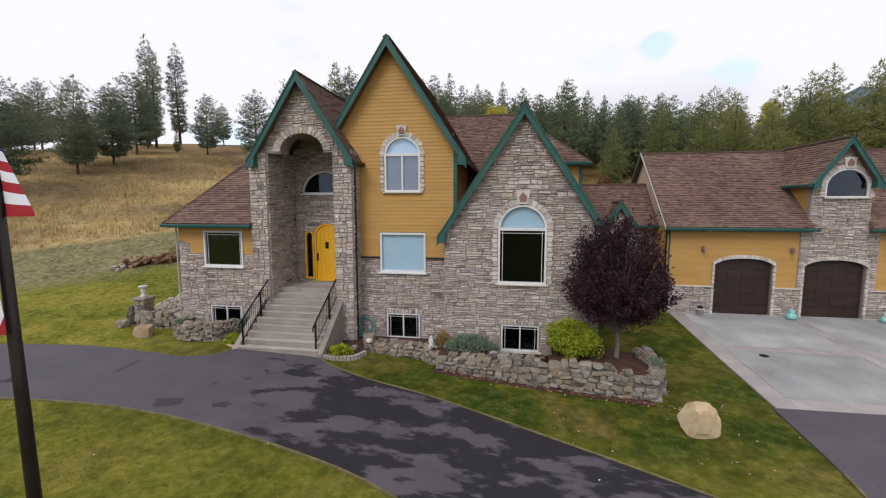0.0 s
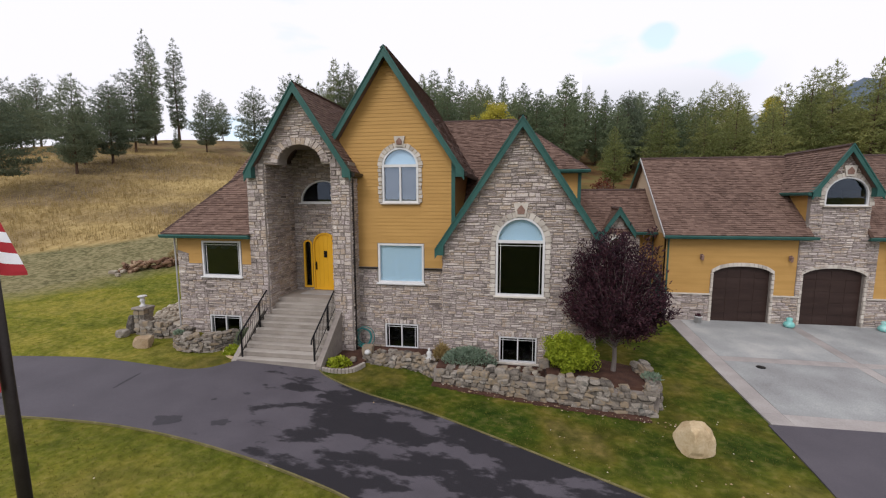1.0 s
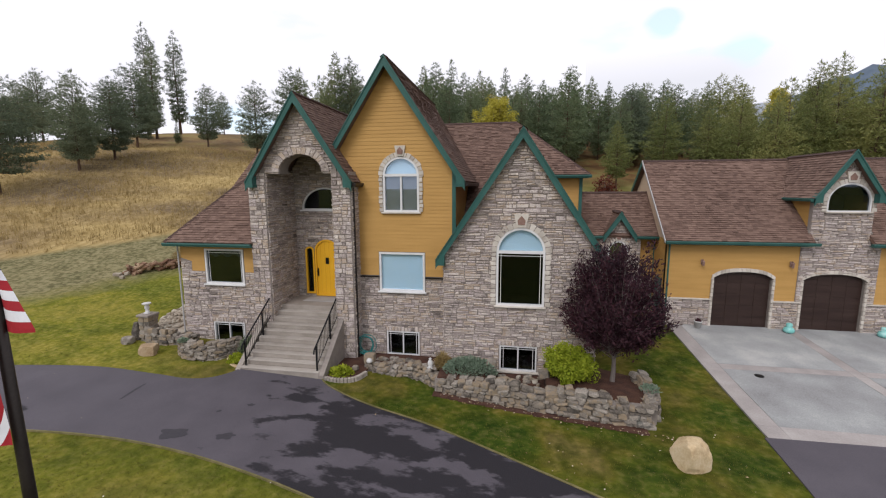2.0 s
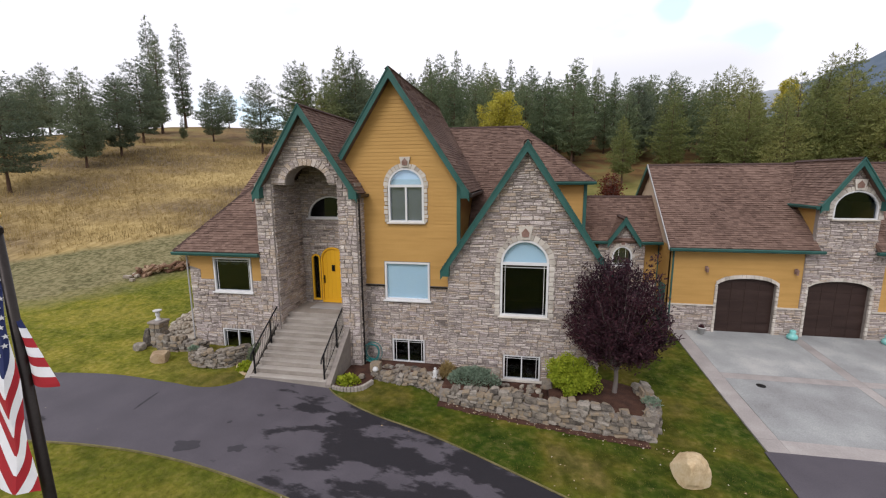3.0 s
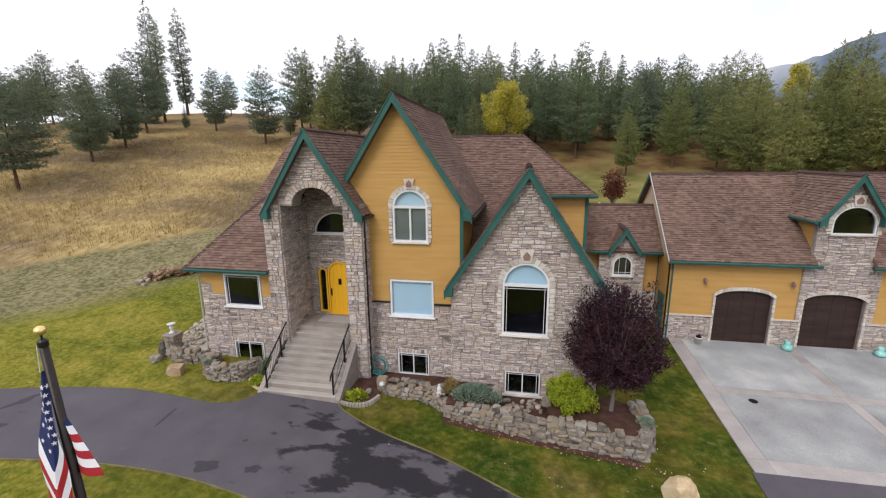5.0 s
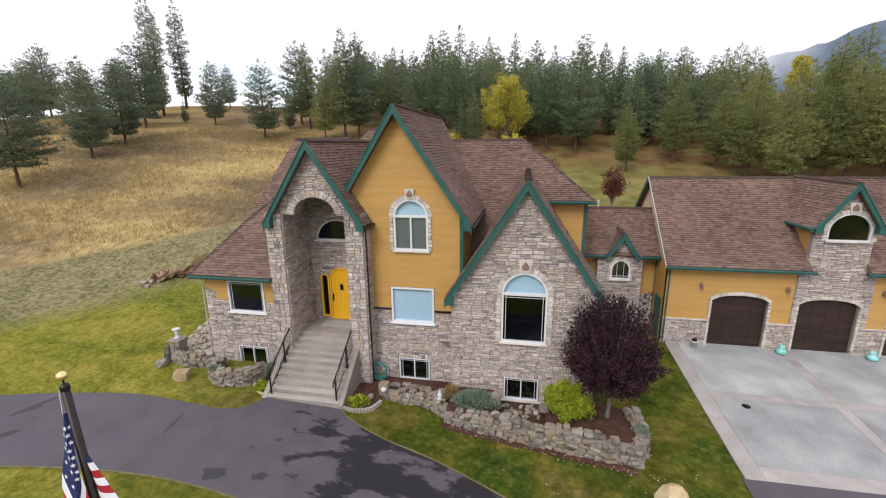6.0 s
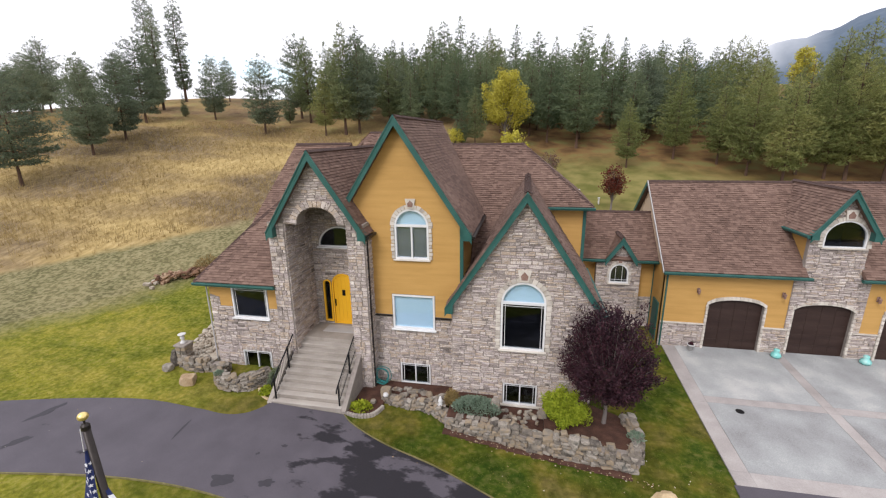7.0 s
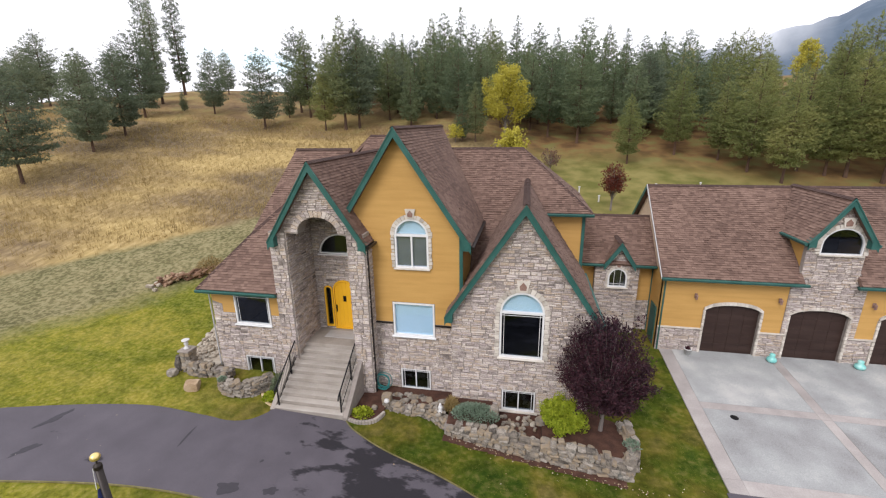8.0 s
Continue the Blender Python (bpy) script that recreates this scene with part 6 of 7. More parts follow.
def fly(u, z):
    """The corner that shows on the other side of the pole; u from the pole outwards."""
    f = max(0.0, (5.93 - z) / 0.8)
    x = -5.36 + 0.03 * f + u * 0.37 * min(1, f * 1.05)
    return Vector((x, 3.68 - 0.05 * math.sin(u * 3.2), z - 0.05 * u - 0.22 * (1 - u) * max(0, f - 0.75)))


def cloth(surface, bands, nu, slant, lo, hi):
    """Bands of colour; each row of faces follows the weave, which slants by slant(u)."""
    for c, s1, s0 in bands:
        g, n = Mesh(), max(1, int((s1 - s0) / 0.03))
        for i in range(n):
            for j in range(nu):
                q = []
                for a, b in ((i, j), (i, j + 1), (i + 1, j + 1), (i + 1, j)):
                    u = b / nu
                    q.append(surface(u, max(lo, min(hi, s1 + (s0 - s1) * a / n + slant(u)))))
                if (q[0] - q[3]).length + (q[1] - q[2]).length > 1e-4:
                    g.add(q, [(0, 1, 2, 3)])
        if g.f:
            part(("white_stripe", "red_stripe", "canton")[c], g, FLAGS[c], flag, smooth=True)


SLANT = lambda u: 0.9 * abs(u - 0.47)
cloth(drape, [(2, 6.6, 5.2)] + [(k % 2, 5.2 - 0.235 * k, 5.2 - 0.235 * (k + 1)) for k in range(9)], 16, SLANT, 3.83, 6.53)
cloth(fly, [(2, 5.93, 5.8)] + [(k % 2, 5.8 - 0.112 * k, 5.8 - 0.112 * (k + 1)) for k in range(6)], 8, lambda u: 0.0, 5.0, 5.93)


def star(c, nrm, r):
    a = nrm.orthogonal().normalized()
    a = (Vector((0, 0, 1)) - nrm * nrm.z).normalized()
    b = nrm.cross(a)
    pts = [c + (a * math.cos(math.pi * i / 5) + b * math.sin(math.pi * i / 5)) * (r if i % 2 == 0 else r * 0.42) for i in range(10)]
    part("star", Mesh().prism(pts, nrm * 0.004), FLAGS[0], flag)


for i in range(11):
    for u in ((0.16, 0.62) if i % 2 else (0.4, 0.84)):
        z = 6.33 - i * 0.105
        c, du, dz = drape(u, z), drape(u + 0.02, z) - drape(u, z), drape(u, z + 0.02) - drape(u, z)
        n_ = du.cross(dz).normalized()
        n_ = n_ if n_.y < 0 else -n_
        if z - SLANT(u) > 5.26:
            star(c + n_ * 0.004, n_, 0.033)
solid("ground_spotlight", Mesh().lathe([(0.05, 0), (0.05, 0.12), (0.1, 0.16), (0.11, 0.24), (0.09, 0.26), (0.0, 0.25)], 14, (-4.6, 3.9, height(-4.6, 3.9))), IRON, "small black spotlight at the foot of the flagpole", "lamp")

# ---------------------------------------------------------------- small things round the house
ped = thing("pedestal", "square rock pedestal with a dark slab cap", "pedestal")
z0 = height(-15.1, 14.95) - 0.1
for i in range(6):
    for sx, sy in ((-1, -1), (1, -1), (1, 1), (-1, 1)):
        o = part("rock", brng.choice(ROCKS), ROCK, ped)
        o.matrix_basis = Matrix.LocRotScale((-15.1 + sx * 0.125 + brng.uniform(-.02, .02), 14.95 + sy * 0.125, z0 + 0.1 + i * 0.185), Euler((0, 0, brng.choice((0, 1.57, 3.14)))), (0.34, 0.34, 0.25))
part("cap", Mesh().soft_box(-15.4, -14.8, 14.65, 15.25, z0 + 1.13, z0 + 1.23, 0.02), MORTAR, ped)
solid("bird_bath", Mesh().lathe([(0.13, 0), (0.14, 0.04), (0.08, 0.08), (0.065, 0.18), (0.1, 0.24), (0.08, 0.32), (0.07, 0.36), (0.16, 0.41), (0.175, 0.45), (0.15, 0.46), (0.0, 0.43)], 18, (-15.1, 14.95, z0 + 1.23)), PUFF, "small white stone bird bath on the pedestal", "bird bath", smooth=True)

pebbles = Mesh()
bed = lambda x, y: height(x, y) + 0.07 + 0.09 * ease(0, 0.7, x + 16.6) + 0.12 * ease(18.6, 16.0, y)
for i in range(420):
    x, y = brng.uniform(-16.5, -14.3), brng.uniform(15.3, 18.5)
    if (x > -0.8 * y - 1.0 + brng.uniform(0, 0.4) and y > 16.2) or x < -15.4 - 0.35 * (y - 15.2):
        continue
    r = brng.uniform(0.07, 0.13)
    bm = bmesh.new()
    bmesh.ops.create_icosphere(bm, subdivisions=1, radius=1, matrix=Matrix.LocRotScale((x, y, bed(x, y) + 0.03), Euler((brng.uniform(-.4, .4), brng.uniform(-.4, .4), brng.uniform(0, 3))), (r * 1.4, r, r * 0.7)))
    pebbles.take(bm)
solid("river_rocks", pebbles, PEBBLE, "bed of pale rounded river rocks beside the wall", "pebbles", "stuff", smooth=True)
plan = [(-15.4, 15.2), (-13.75, 15.0), (-13.75, 18.6), (-16.6, 18.6)]
solid("rock_bed", Mesh().add([(x, y, z) for x, y in plan for z in (height(x, y) - 0.1, bed(x, y))], [(1, 3, 5, 7), (0, 1, 7, 6), (0, 2, 3, 1), (2, 4, 5, 3), (4, 6, 7, 5)]), PEBBLE, "low bank of pale gravel under the river rocks", "gravel", "structure")

wood = thing("firewood_pile", "low pile of split firewood and pale rocks beyond the lawn", "woodpile")
log = [Mesh().tube([(-0.25, 0, 0), (0.25, 0, 0)], [0.1, 0.09], 7).data("log", WOOD) for _ in (0, 1)]
for i in range(90):
    t = brng.random()
    x, y = -23.1 + 3.6 * t + brng.uniform(-.35, .35), 21.9 + 2.7 * t + brng.uniform(-.3, .3)
    o = part("log", log[i % 2], WOOD, wood)
    o.matrix_basis = Matrix.LocRotScale((x, y, height(x, y) + brng.uniform(0.03, 0.55) * (1 - 0.2 * t)), Euler((brng.uniform(-.5, .5), brng.uniform(-.5, .5), brng.uniform(0, 3))), None)
for i in range(7):
    rock("boulder", "pale rock at the end of the firewood pile", -23.4 + brng.uniform(-.5, .5), 21.5 + brng.uniform(-.4, .5), (0.2, 0.17, 0.15), PEBBLE, i + 11)

hose = thing("garden_hose", "coiled teal garden hose hung on the wall", "hose")
for i in range(6):
    r, c = 0.36 - 0.028 * (i * 5 % 6) * 0.7, Vector((-5.62 + brng.uniform(-.03, .03), 15.42 - 0.04 * i, 0.5 + brng.uniform(-.04, .02)))
    part("coil", Mesh().tube([c + Vector((r * math.cos(a * 0.3142), 0.03 * math.sin(a), 1.15 * r * math.sin(a * 0.3142))) for a in range(21)], [0.015] * 21, 6, False), HOSE, hose, smooth=True)


def mound(name, label, x, y, rx, ry, h, mat, n, ls, z, narrow=0.4):
    """A low plant of many leaves that rise from its middle."""
    g = Mesh()
    for i in range(n):
        a, q = brng.uniform(0, 6.28), brng.random() ** 0.55
        px, py = rx * q * math.cos(a), ry * q * math.sin(a)
        pz = h * math.sqrt(max(0, 1 - q * q)) * brng.uniform(0.25, 1.08)
        d = (Vector((px / rx, py / ry, 0.9)) + Vector((brng.uniform(-1, 1), brng.uniform(-1, 1), brng.uniform(-.6, .6)))).normalized()
        s = d.cross(Vector((brng.uniform(-1, 1), brng.uniform(-1, 1), brng.uniform(-1, 1)))).normalized()
        L = ls * brng.uniform(0.6, 1.3)
        p = Vector((px, py, pz))
        g.add([p - d * L * 0.5, p + s * L * narrow, p + d * L * 0.6, p - s * L * narrow], [(0, 1, 2, 3)])
    o = solid(name, g, mat, label, "plant")
    o.location = (x, y, z)
    return o


mound("sage_plant", "grey-green sage mound spilling over the rocks", -1.35, 13.95, 0.95, 0.5, 0.5, SAGELEAF, 2600, 0.1, 0.28, 0.2)
mound("hosta_plant", "yellow-green leafy plant beside the steps", -5.95, 13.65, 0.5, 0.35, 0.4, LIMELEAF, 520, 0.11, -0.12)
mound("hosta_plant", "yellow-green leafy plant at the foot of the railing", -10.15, 13.75, 0.4, 0.3, 0.38, LIMELEAF, 300, 0.11, 0.05)
mound("juniper_shrub", "dark green juniper beside the railing", -10.15, 14.45, 0.35, 0.55, 0.75, NEEDLE, 900, 0.12, 0.1, 0.2)
mound("grass_clump", "tawny ornamental grass in the bed", -2.35, 14.35, 0.3, 0.3, 0.5, DRYGRASS, 700, 0.22, 0.2, 0.06)
mound("creeping_plant", "teal-tinged succulent on the rocks", -12.5, 13.85, 0.22, 0.18, 0.16, SAGELEAF, 170, 0.08, 0.72, 0.3)
mound("creeping_plant", "blue-grey creeper on the wall's end", 4.25, 13.1, 0.3, 0.3, 0.12, SAGELEAF, 170, 0.09, 0.5, 0.3)
mound("dry_brush", "dry brown brush beside the firewood", -20.9, 24.0, 1.2, 0.8, 1.0, DRYGRASS, 900, 0.3, height(-20.9, 24.0), 0.06)
rock("boulder", "grey rock stacked in the bed beside the hose", -5.15, 14.45, (0.3, 0.28, 0.36), ROCK, 17, z=0.05)
rock("boulder", "grey rock lying in the mulch", -5.55, 14.0, (0.17, 0.14, 0.12), ROCK, 18, z=0.03)
rock("boulder", "upright grey rock beside the basement window", -0.62, 14.1, (0.24, 0.2, 0.38), ROCK, 19, z=0.25)
rock("boulder", "grey rock beside the lime shrub", 1.15, 13.95, (0.24, 0.2, 0.26), ROCK, 20, z=0.25)
for i in range(16):
    a = math.pi * (1.02 + 0.96 * i / 15)
    rock("boulder", "flat grey slab on the wall round the basement window", -11.85 + 1.05 * math.cos(a) + brng.uniform(-.08, .08), 14.75 + 0.95 * math.sin(a) + brng.uniform(-.08, .08), (brng.uniform(.16, .3), brng.uniform(.12, .2), brng.uniform(.06, .13)), ROCK, 130 + i, brng.uniform(0, 3), z=0.58 + brng.uniform(0, .1))
for i in range(44):
    x = -5.2 + 2.7 * i / 44
    rock("boulder", "rough grey rock in the bed below the basement window", x + brng.uniform(-.1, .1), 14.45 + brng.uniform(-.05, .75), (brng.uniform(.12, .25), brng.uniform(.1, .2), brng.uniform(.08, .18)), ROCK, 30 + i, brng.uniform(0, 3), z=-0.1)
for i in range(40):
    rock("boulder", "small rock in the well of the basement window", -0.65 + 1.75 * brng.random(), 13.5 + brng.uniform(0, 1.3), (brng.uniform(.08, .15), brng.uniform(.07, .13), brng.uniform(.05, .1)), ROCK if i % 3 else PEBBLE, 80 + i, brng.uniform(0, 3), z=-0.15)
solid("garden_ornament", Mesh().lathe([(0.1, 0), (0.12, 0.03), (0.06, 0.1), (0.1, 0.2), (0.07, 0.28), (0.03, 0.3), (0.055, 0.36), (0.0, 0.41)], 12, (-2.75, 13.95, 0.3)), PUFF, "small white garden ornament on the rocks", "ornament", smooth=True)
solid("garden_ornament", Mesh().lathe([(0.09, 0), (0.12, 0.05), (0.1, 0.12), (0.05, 0.16), (0.0, 0.17)], 12, (-5.1, 14.25, 0.22)), PUFF, "pale rounded ornament beside the hose", "ornament", smooth=True)

bord = thing("bed_edging", "curved edging of small concrete blocks", "edging")
line = curve_through([(-6.45, 13.25), (-5.9, 13.15), (-5.35, 13.35), (-5.1, 13.9)], 5)
for a, b in zip(line, line[1:]):
    m = Matrix.Translation(((a.x + b.x) / 2, (a.y + b.y) / 2, -0.06)) @ Matrix.Rotation(math.atan2((b - a).y, (b - a).x), 4, "Z")
    L = (b - a).length
    part("block", Mesh().soft_box(-L / 2 + 0.005, L / 2 - 0.005, -0.06, 0.06, -0.1, 0.12, 0.015, m), STEPCON, bord)
line = curve_through([(-9.75, 13.35), (-10.1, 13.45), (-10.5, 13.75), (-10.8, 14.1)], 4)
bord = thing("bed_edging", "curved edging of small reddish blocks", "edging")
for a, b in zip(line, line[1:]):
    m = Matrix.Translation(((a.x + b.x) / 2, (a.y + b.y) / 2, 0.0)) @ Matrix.Rotation(math.atan2((b - a).y, (b - a).x), 4, "Z")
    L = (b - a).length
    part("block", Mesh().soft_box(-L / 2 + 0.005, L / 2 - 0.005, -0.06, 0.06, -0.1, 0.14, 0.015, m), BOULDER, bord)


def verge(line, w, lift, mat, name, label):
    g = Mesh()
    n = len(line)
    for i in range(n - 1):
        a, b = line[i], line[i + 1]
        d = (b - a).normalized()
        s = Vector((-d.y, d.x)) * w
        wob = 1 + 0.5 * noise.noise((a.x, a.y, 0))
        q = [a - s * wob, b - s * wob, b + s, a + s]
        z = [height(p.x, p.y) for p in q]
        g.add([(p.x, p.y, zz + dz) for dz in (-0.1, lift) for p, zz in zip(q, z)], [(4, 5, 6, 7), (0, 1, 5, 4), (1, 2, 6, 5), (2, 3, 7, 6), (3, 0, 4, 7)])
    return solid(name, g, mat, label, "edging", "structure")


DRYEDGE = material("dry_verge", [(0.07, 0.07, 0.02), (0.15, 0.13, 0.05), (0.26, 0.22, 0.11)], 0.95, 3, 40, 0.6)
verge(LAWN_EDGE[9:], 0.024, 0.06, DRYEDGE, "lawn_edging", "pale dry lip of lawn along the drive")
verge(ISLAND_EDGE, 0.018, 0.055, DRYEDGE, "lawn_edging", "pale dry lip of lawn along the island")

# lanterns and pots by the garage
lan = thing("wall_lantern", "small rust-brown wall lantern beside a garage door", "lamp", group="garage lanterns")
part("plate", Mesh().soft_box(-0.06, 0.06, -0.03, 0.0, -0.12, 0.12, 0.01), CARVED, lan)
part("arm", Mesh().tube([(0, 0, 0.08), (0, -0.1, 0.13), (0, -0.14, 0.1)], [0.012] * 3, 6), CARVED, lan)
part("lantern", Mesh().lathe([(0.03, -0.16), (0.05, -0.15), (0.065, 0.02), (0.08, 0.03), (0.02, 0.09), (0.0, 0.1)], 6, (0, -0.14, 0)), CARVED, lan)
lan.matrix_basis = pose(8.52, 20.85, 3.2)
for x in (12.1, 15.85, 19.3):
    copy_thing(lan, pose(x, 20.85 - (0.05 if x == 12.1 else 0), 3.2))
solid("flower_pot", Mesh().lathe([(0.11, 0), (0.16, 0.28), (0.175, 0.28), (0.175, 0.33), (0.14, 0.33), (0.12, 0.26), (0.0, 0.26)], 16, (8.42, 20.5, height(8.42, 20.5) + 0.05)), PUFF, "white flower pot beside the garage wall", "pot", smooth=True)
mound("pot_plant", "withered dark plant in the white pot", 8.42, 20.5, 0.13, 0.13, 0.2, PLUMLEAF, 120, 0.07, height(8.42, 20.5) + 0.3)
for x in (12.1, 15.72):
    solid("garden_pot", Mesh().lathe([(0.14, 0), (0.2, 0.04), (0.22, 0.13), (0.17, 0.22), (0.1, 0.28), (0.13, 0.36), (0.1, 0.42), (0.05, 0.44), (0.0, 0.44)], 18, (x, 20.45, height(x, 20.45) + 0.05)), TEAL, "squat teal glazed garden pot between garage doors", "pot", group="teal pots", smooth=True)

# ---------------------------------------------------------------- grass and litter
grng = random.Random(3)


def blades(area, n, h, w, mat, name, label, k=3, lean=0.35):
    g = Mesh()
    made = 0
    while made < n:
        x, y = area()
        if x is None:
            continue
        made += 1
        z = height(x, y) - 0.02
        for _ in range(k):
            a, L = grng.uniform(0, 6.28), h * grng.uniform(0.55, 1.3)
            p = Vector((x + grng.uniform(-1, 1) * h * 0.4, y + grng.uniform(-1, 1) * h * 0.4, z))
            d = Vector((math.cos(a) * lean, math.sin(a) * lean, 1)).normalized()
            s = Vector((-math.sin(a), math.cos(a), 0)) * w
            g.add([p - s, p + s, p + d * L], [(0, 1, 2)])
    return solid(name, g, mat, label, "grass", "stuff")


def field():
    y = 2 + 60 * grng.random() ** 1.2
    x = grng.uniform(-82, -12)
    if -0.68 * x + 0.73 * y < 39.3 + grng.uniform(-.6, .6) or (x > -15 and y < 32):
        return None, None
    if noise.noise((x * 0.12, y * 0.12, 1.0)) < grng.uniform(-0.8, 0.0):
        return None, None
    return x, y


def inside_drive(x, y):
    c = False
    for i in range(len(DRIVE)):
        a, b = DRIVE[i], DRIVE[i - 1]
        if (a.y > y) != (b.y > y) and x < (b.x - a.x) * (y - a.y) / (b.y - a.y) + a.x:
            c = not c
    return c


def lawn():
    x, y = grng.uniform(-24, 7.1), grng.uniform(4.5, 21)
    if y > 12.3 and x > -16 and not (x > 4.7 and y < 20):
        return None, None
    if (y > 15 and grng.random() < 0.5) or inside_drive(x, y):
        return None, None
    return x, y


blades(field, 27000, 0.42, 0.019, DRYGRASS, "tall_grass", "tall dry golden grass on the slope", 4)
blades(lawn, 13000, 0.06, 0.008, LAWNGRASS, "lawn_grass", "short uneven lawn grass", 4, 0.6)

LITTER = material("fallen_leaves", [(0.14, 0.08, 0.04), (0.3, 0.2, 0.1), (0.45, 0.36, 0.24), (0.62, 0.58, 0.5)], 0.8, 3, 20, 0, pieces=0.6)
g = Mesh()
for i in range(216):
    if i < 110:
        x, y, z = grng.uniform(-2.4, 4.6), 0, 0
        y = 13.15 - 0.16 * (x + 2.4) - 0.3 * grng.random() ** 2
    elif i < 200:
        x, y = grng.uniform(-1, 7), grng.uniform(9, 13)
        if inside_drive(x, y):
            continue
    else:
        x, y = grng.uniform(-20, 3), grng.uniform(7, 12)
    z = height(x, y) + 0.05
    a, s = grng.uniform(0, 6.28), grng.uniform(0.015, 0.035)
    u, v = Vector((math.cos(a), math.sin(a), 0.2)) * s, Vector((-math.sin(a), math.cos(a), 0.1)) * s * 0.7
    p = Vector((x, y, z))
    g.add([p - u, p - v, p + u, p + v + Vector((0, 0, 0.01))], [(0, 1, 2, 3)])
solid("leaf_litter", g, LITTER, "scattered pale fallen leaves", "leaves", "stuff")
g = Mesh()
for i in range(22):
    x = -2.5 + 6.5 * i / 22
    y = 13.12 - 0.145 * (x + 2.4)
    g.box(x, x + 0.3, y - 0.16 - 0.1 * abs(noise.noise((x * 2, 0, 0))), y + 0.15, height(x, y) - 0.1, height(x, y) + 0.025)
solid("mulch_strip", g, SOIL, "strip of reddish mulch at the foot of the rock wall", "soil", "structure")

for x, y in ((5.6, 45.5), (7.2, 43.0), (13.2, 46.5), (10.4, 40.5), (17.5, 47.0)):
    solid("sprinkler_post", Mesh().lathe([(0.07, 0), (0.07, 0.55), (0.11, 0.56), (0.11, 0.66), (0.0, 0.68)], 8, (x, y, height(x, y))), PUFF, "short white sprinkler post on the back lawn", "post", group="sprinkler posts")

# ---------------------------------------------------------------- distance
# the blue of distant haze is mixed into the mountain's own colour
MOUNT = material("haze_tinted_mountain", [(0.05, 0.075, 0.105), (0.08, 0.11, 0.148), (0.125, 0.158, 0.198)], 1.0, 0.004, 0.03, 0)
g = Mesh()
cols, rows_ = 60, 10
for j in range(rows_ + 1):
    for i in range(cols + 1):
        az = radians(12 + 70 * i / cols)
        f = j / rows_
        ridge = 335 * ease(2, 15, 12 + 70 * i / cols) + 150 * ease(22, 33, 12 + 70 * i / cols) + 60 * noise.noise((i * 0.16, 2.0, 0)) + 25 * noise.noise((i * 0.5, 5.0, 0))
        d = 1900 + 700 * f
        g.v.append((d * math.sin(az), d * math.cos(az), max(10, ridge * math.sin(f * math.pi / 2) + 30 * noise.noise((i * 0.4, j * 0.6, 1)))))
g.f = [(j * (cols + 1) + i, j * (cols + 1) + i + 1, (j + 1) * (cols + 1) + i + 1, (j + 1) * (cols + 1) + i) for j in range(rows_) for i in range(cols)]
solid("mountain", g, MOUNT, "wooded mountain far behind the forest, haze blue put into its colour", "mountain", "structure", smooth=True)

# a bank of low cloud on the mountain's shoulder: a sheet that glows sky-white
CLOUD = bpy.data.materials.new("low_cloud")
CLOUD.use_nodes = True
cn, cl = CLOUD.node_tree.nodes, CLOUD.node_tree.links
cn.clear()
c_out, c_mix, c_clear, c_glow = (cn.new("ShaderNode" + k) for k in ("OutputMaterial", "MixShader", "BsdfTransparent", "Emission"))
c_glow.inputs["Color"].default_value, c_glow.inputs["Strength"].default_value = (1.0, 1.02, 1.06, 1), 0.95
c_geo, c_sep, c_noise, c_az, c_top, c_low, c_sum, c_f1, c_f2 = (cn.new("ShaderNode" + k) for k in ("NewGeometry", "SeparateXYZ", "TexNoise", "MapRange", "MapRange", "MapRange", "Math", "Math", "Math"))
c_noise.inputs["Scale"].default_value, c_noise.inputs["Detail"].default_value = 0.006, 6
cl.new(c_geo.outputs["Position"], c_noise.inputs["Vector"])
cl.new(c_geo.outputs["Position"], c_sep.inputs[0])
c_sum.operation = "MULTIPLY_ADD"           # ragged height of the cloud's underside
c_sum.inputs[1].default_value = 190.0
cl.new(c_noise.outputs["Fac"], c_sum.inputs[0])
cl.new(c_sep.outputs[2], c_sum.inputs[2])
c_low.inputs[1].default_value, c_low.inputs[2].default_value = 285.0, 380.0
cl.new(c_sum.outputs[0], c_low.inputs[0])
c_top.inputs[1].default_value, c_top.inputs[2].default_value, c_top.inputs[3].default_value, c_top.inputs[4].default_value = 360.0, 470.0, 1.0, 0.0
cl.new(c_sep.outputs[2], c_top.inputs[0])
c_az.inputs[1].default_value, c_az.inputs[2].default_value, c_az.inputs[3].default_value, c_az.inputs[4].default_value = 650.0, 830.0, 1.0, 0.0
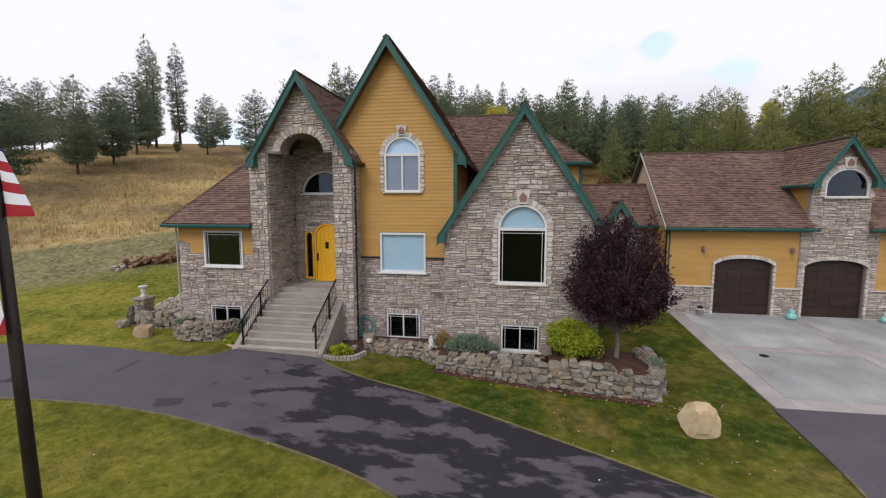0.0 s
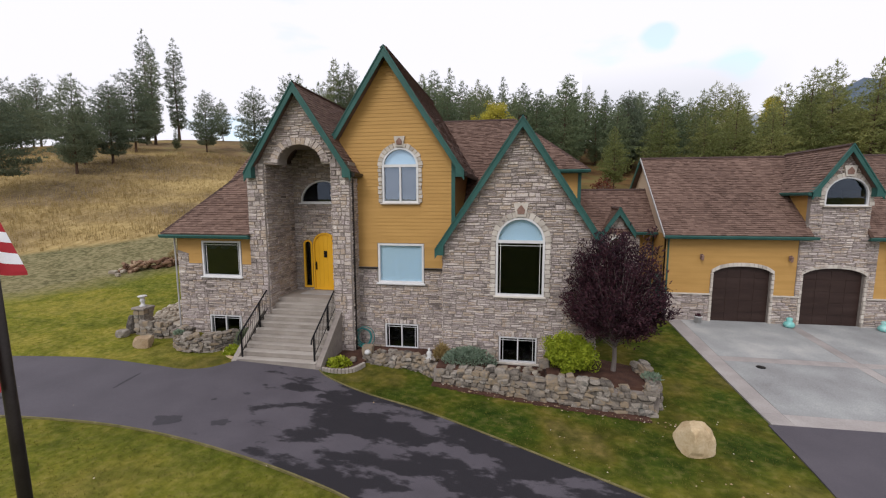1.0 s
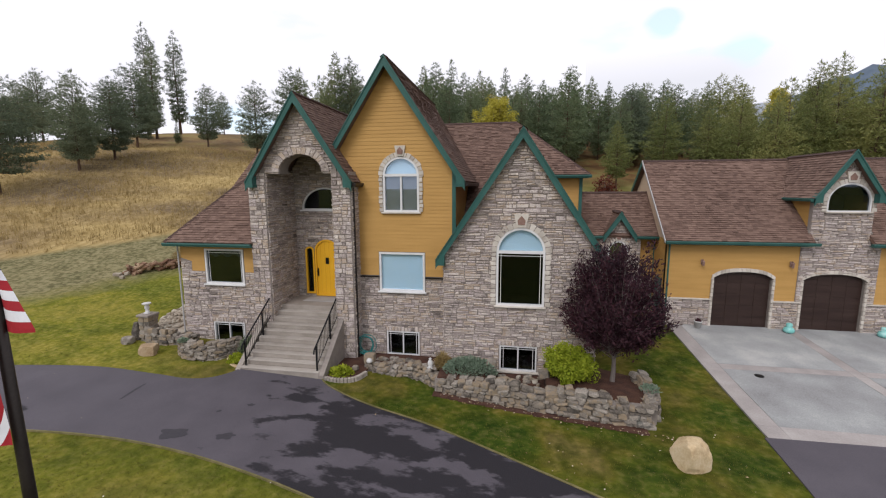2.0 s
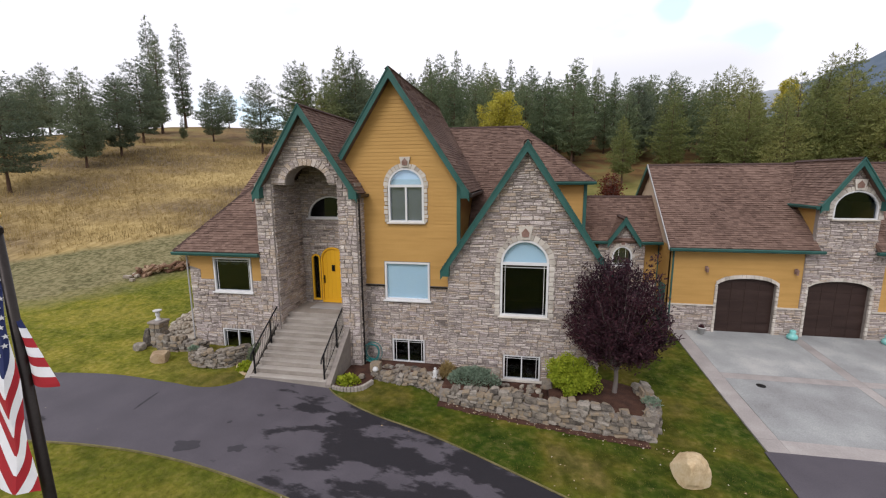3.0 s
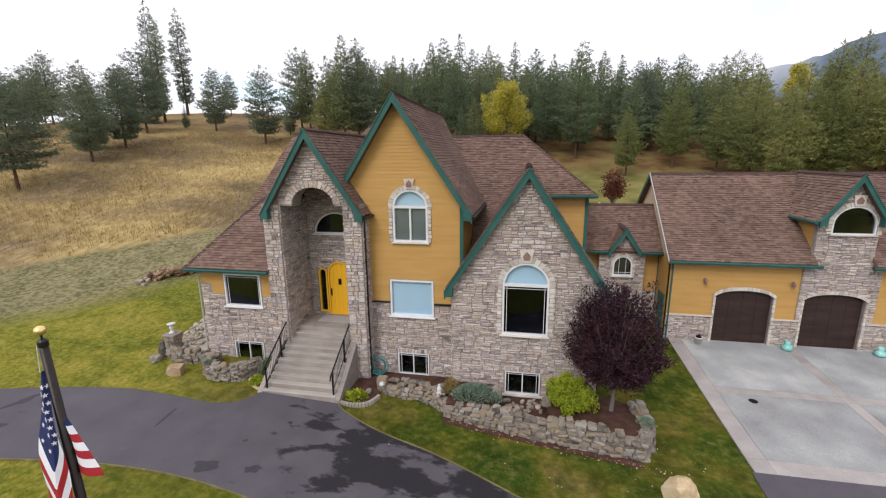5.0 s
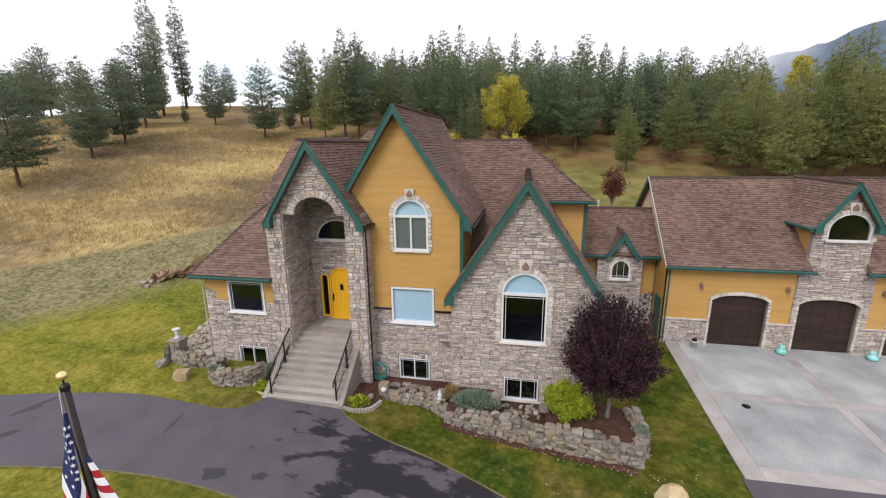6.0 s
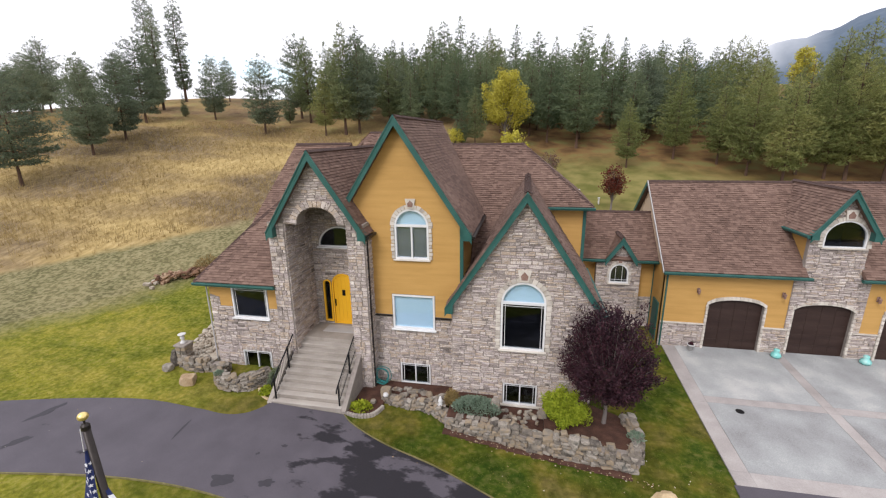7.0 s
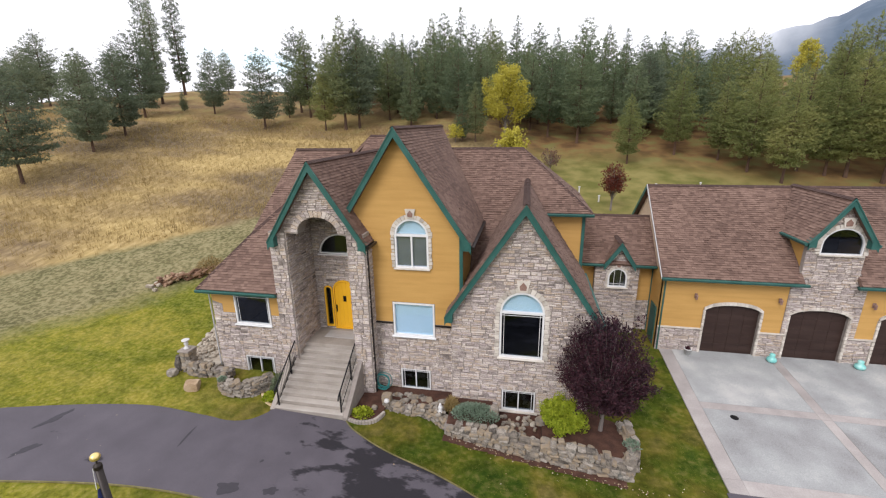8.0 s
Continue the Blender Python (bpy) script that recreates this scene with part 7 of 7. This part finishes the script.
cl.new(c_sep.outputs[0], c_az.inputs[0])
for node_, a, b in ((c_f1, c_low.outputs[0], c_top.outputs[0]), (c_f2, c_f1.outputs[0], c_az.outputs[0])):
    node_.operation = "MULTIPLY"
    cl.new(a, node_.inputs[0])
    cl.new(b, node_.inputs[1])
cl.new(c_f2.outputs[0], c_mix.inputs[0])
cl.new(c_clear.outputs[0], c_mix.inputs[1])
cl.new(c_glow.outputs[0], c_mix.inputs[2])
cl.new(c_mix.outputs[0], c_out.inputs["Surface"])
arc = [radians(8 + 46 * i / 24) for i in range(25)]
solid("cloud_bank", Mesh().add([(1700 * math.sin(a), 1700 * math.cos(a), z) for a in arc for z in (60, 480)], [(2 * i, 2 * i + 2, 2 * i + 3, 2 * i + 1) for i in range(24)]), CLOUD, "low white cloud lying on the mountain", "cloud", "structure")

# dark marks on the drive
TAR = material("tar_patch", [(0.032, 0.029, 0.034), (0.048, 0.044, 0.052)], 0.7, 6, 50, 0.3)
for x, y, a, ln, w in ((-12.03, 11.2, 95, 0.5, 0.045), (-7.83, 11.13, 20, 0.11, 0.07), (-8.53, 10.6, 60, 0.07, 0.05), (-8.98, 9.36, 5, 0.34, 0.24), (-7.56, 9.52, 20, 0.26, 0.14), (-17.9, 10.95, 70, 0.55, 0.16), (-17.2, 9.4, 60, 0.4, 0.14)):
    rim, ca, sa = [], math.cos(radians(a)), math.sin(radians(a))
    for i in range(30):
        q = 2 * math.pi * i / 30
        r = 1 + 0.7 * noise.noise((x + 1.7 * math.cos(q), y + 1.7 * math.sin(q), 0.3))
        p, s = ln * r * math.cos(q), w * r * math.sin(q)
        px, py = x + p * ca - s * sa, y + p * sa + s * ca
        rim.append((px, py, height(px, py) + 0.03))
    solid("tar_mark", Mesh().prism(rim, (0, 0, 0.011)), TAR, "thin dark tar mark on the asphalt drive", "mark", "structure")

# ---------------------------------------------------------------- single stones of the walls
for parent, m, stones_ in LATE:
    for s in stones_:
        g = Mesh()
        stone_mesh(g, s, m, warp=0.04)
        part("stone", g, STONE, parent)
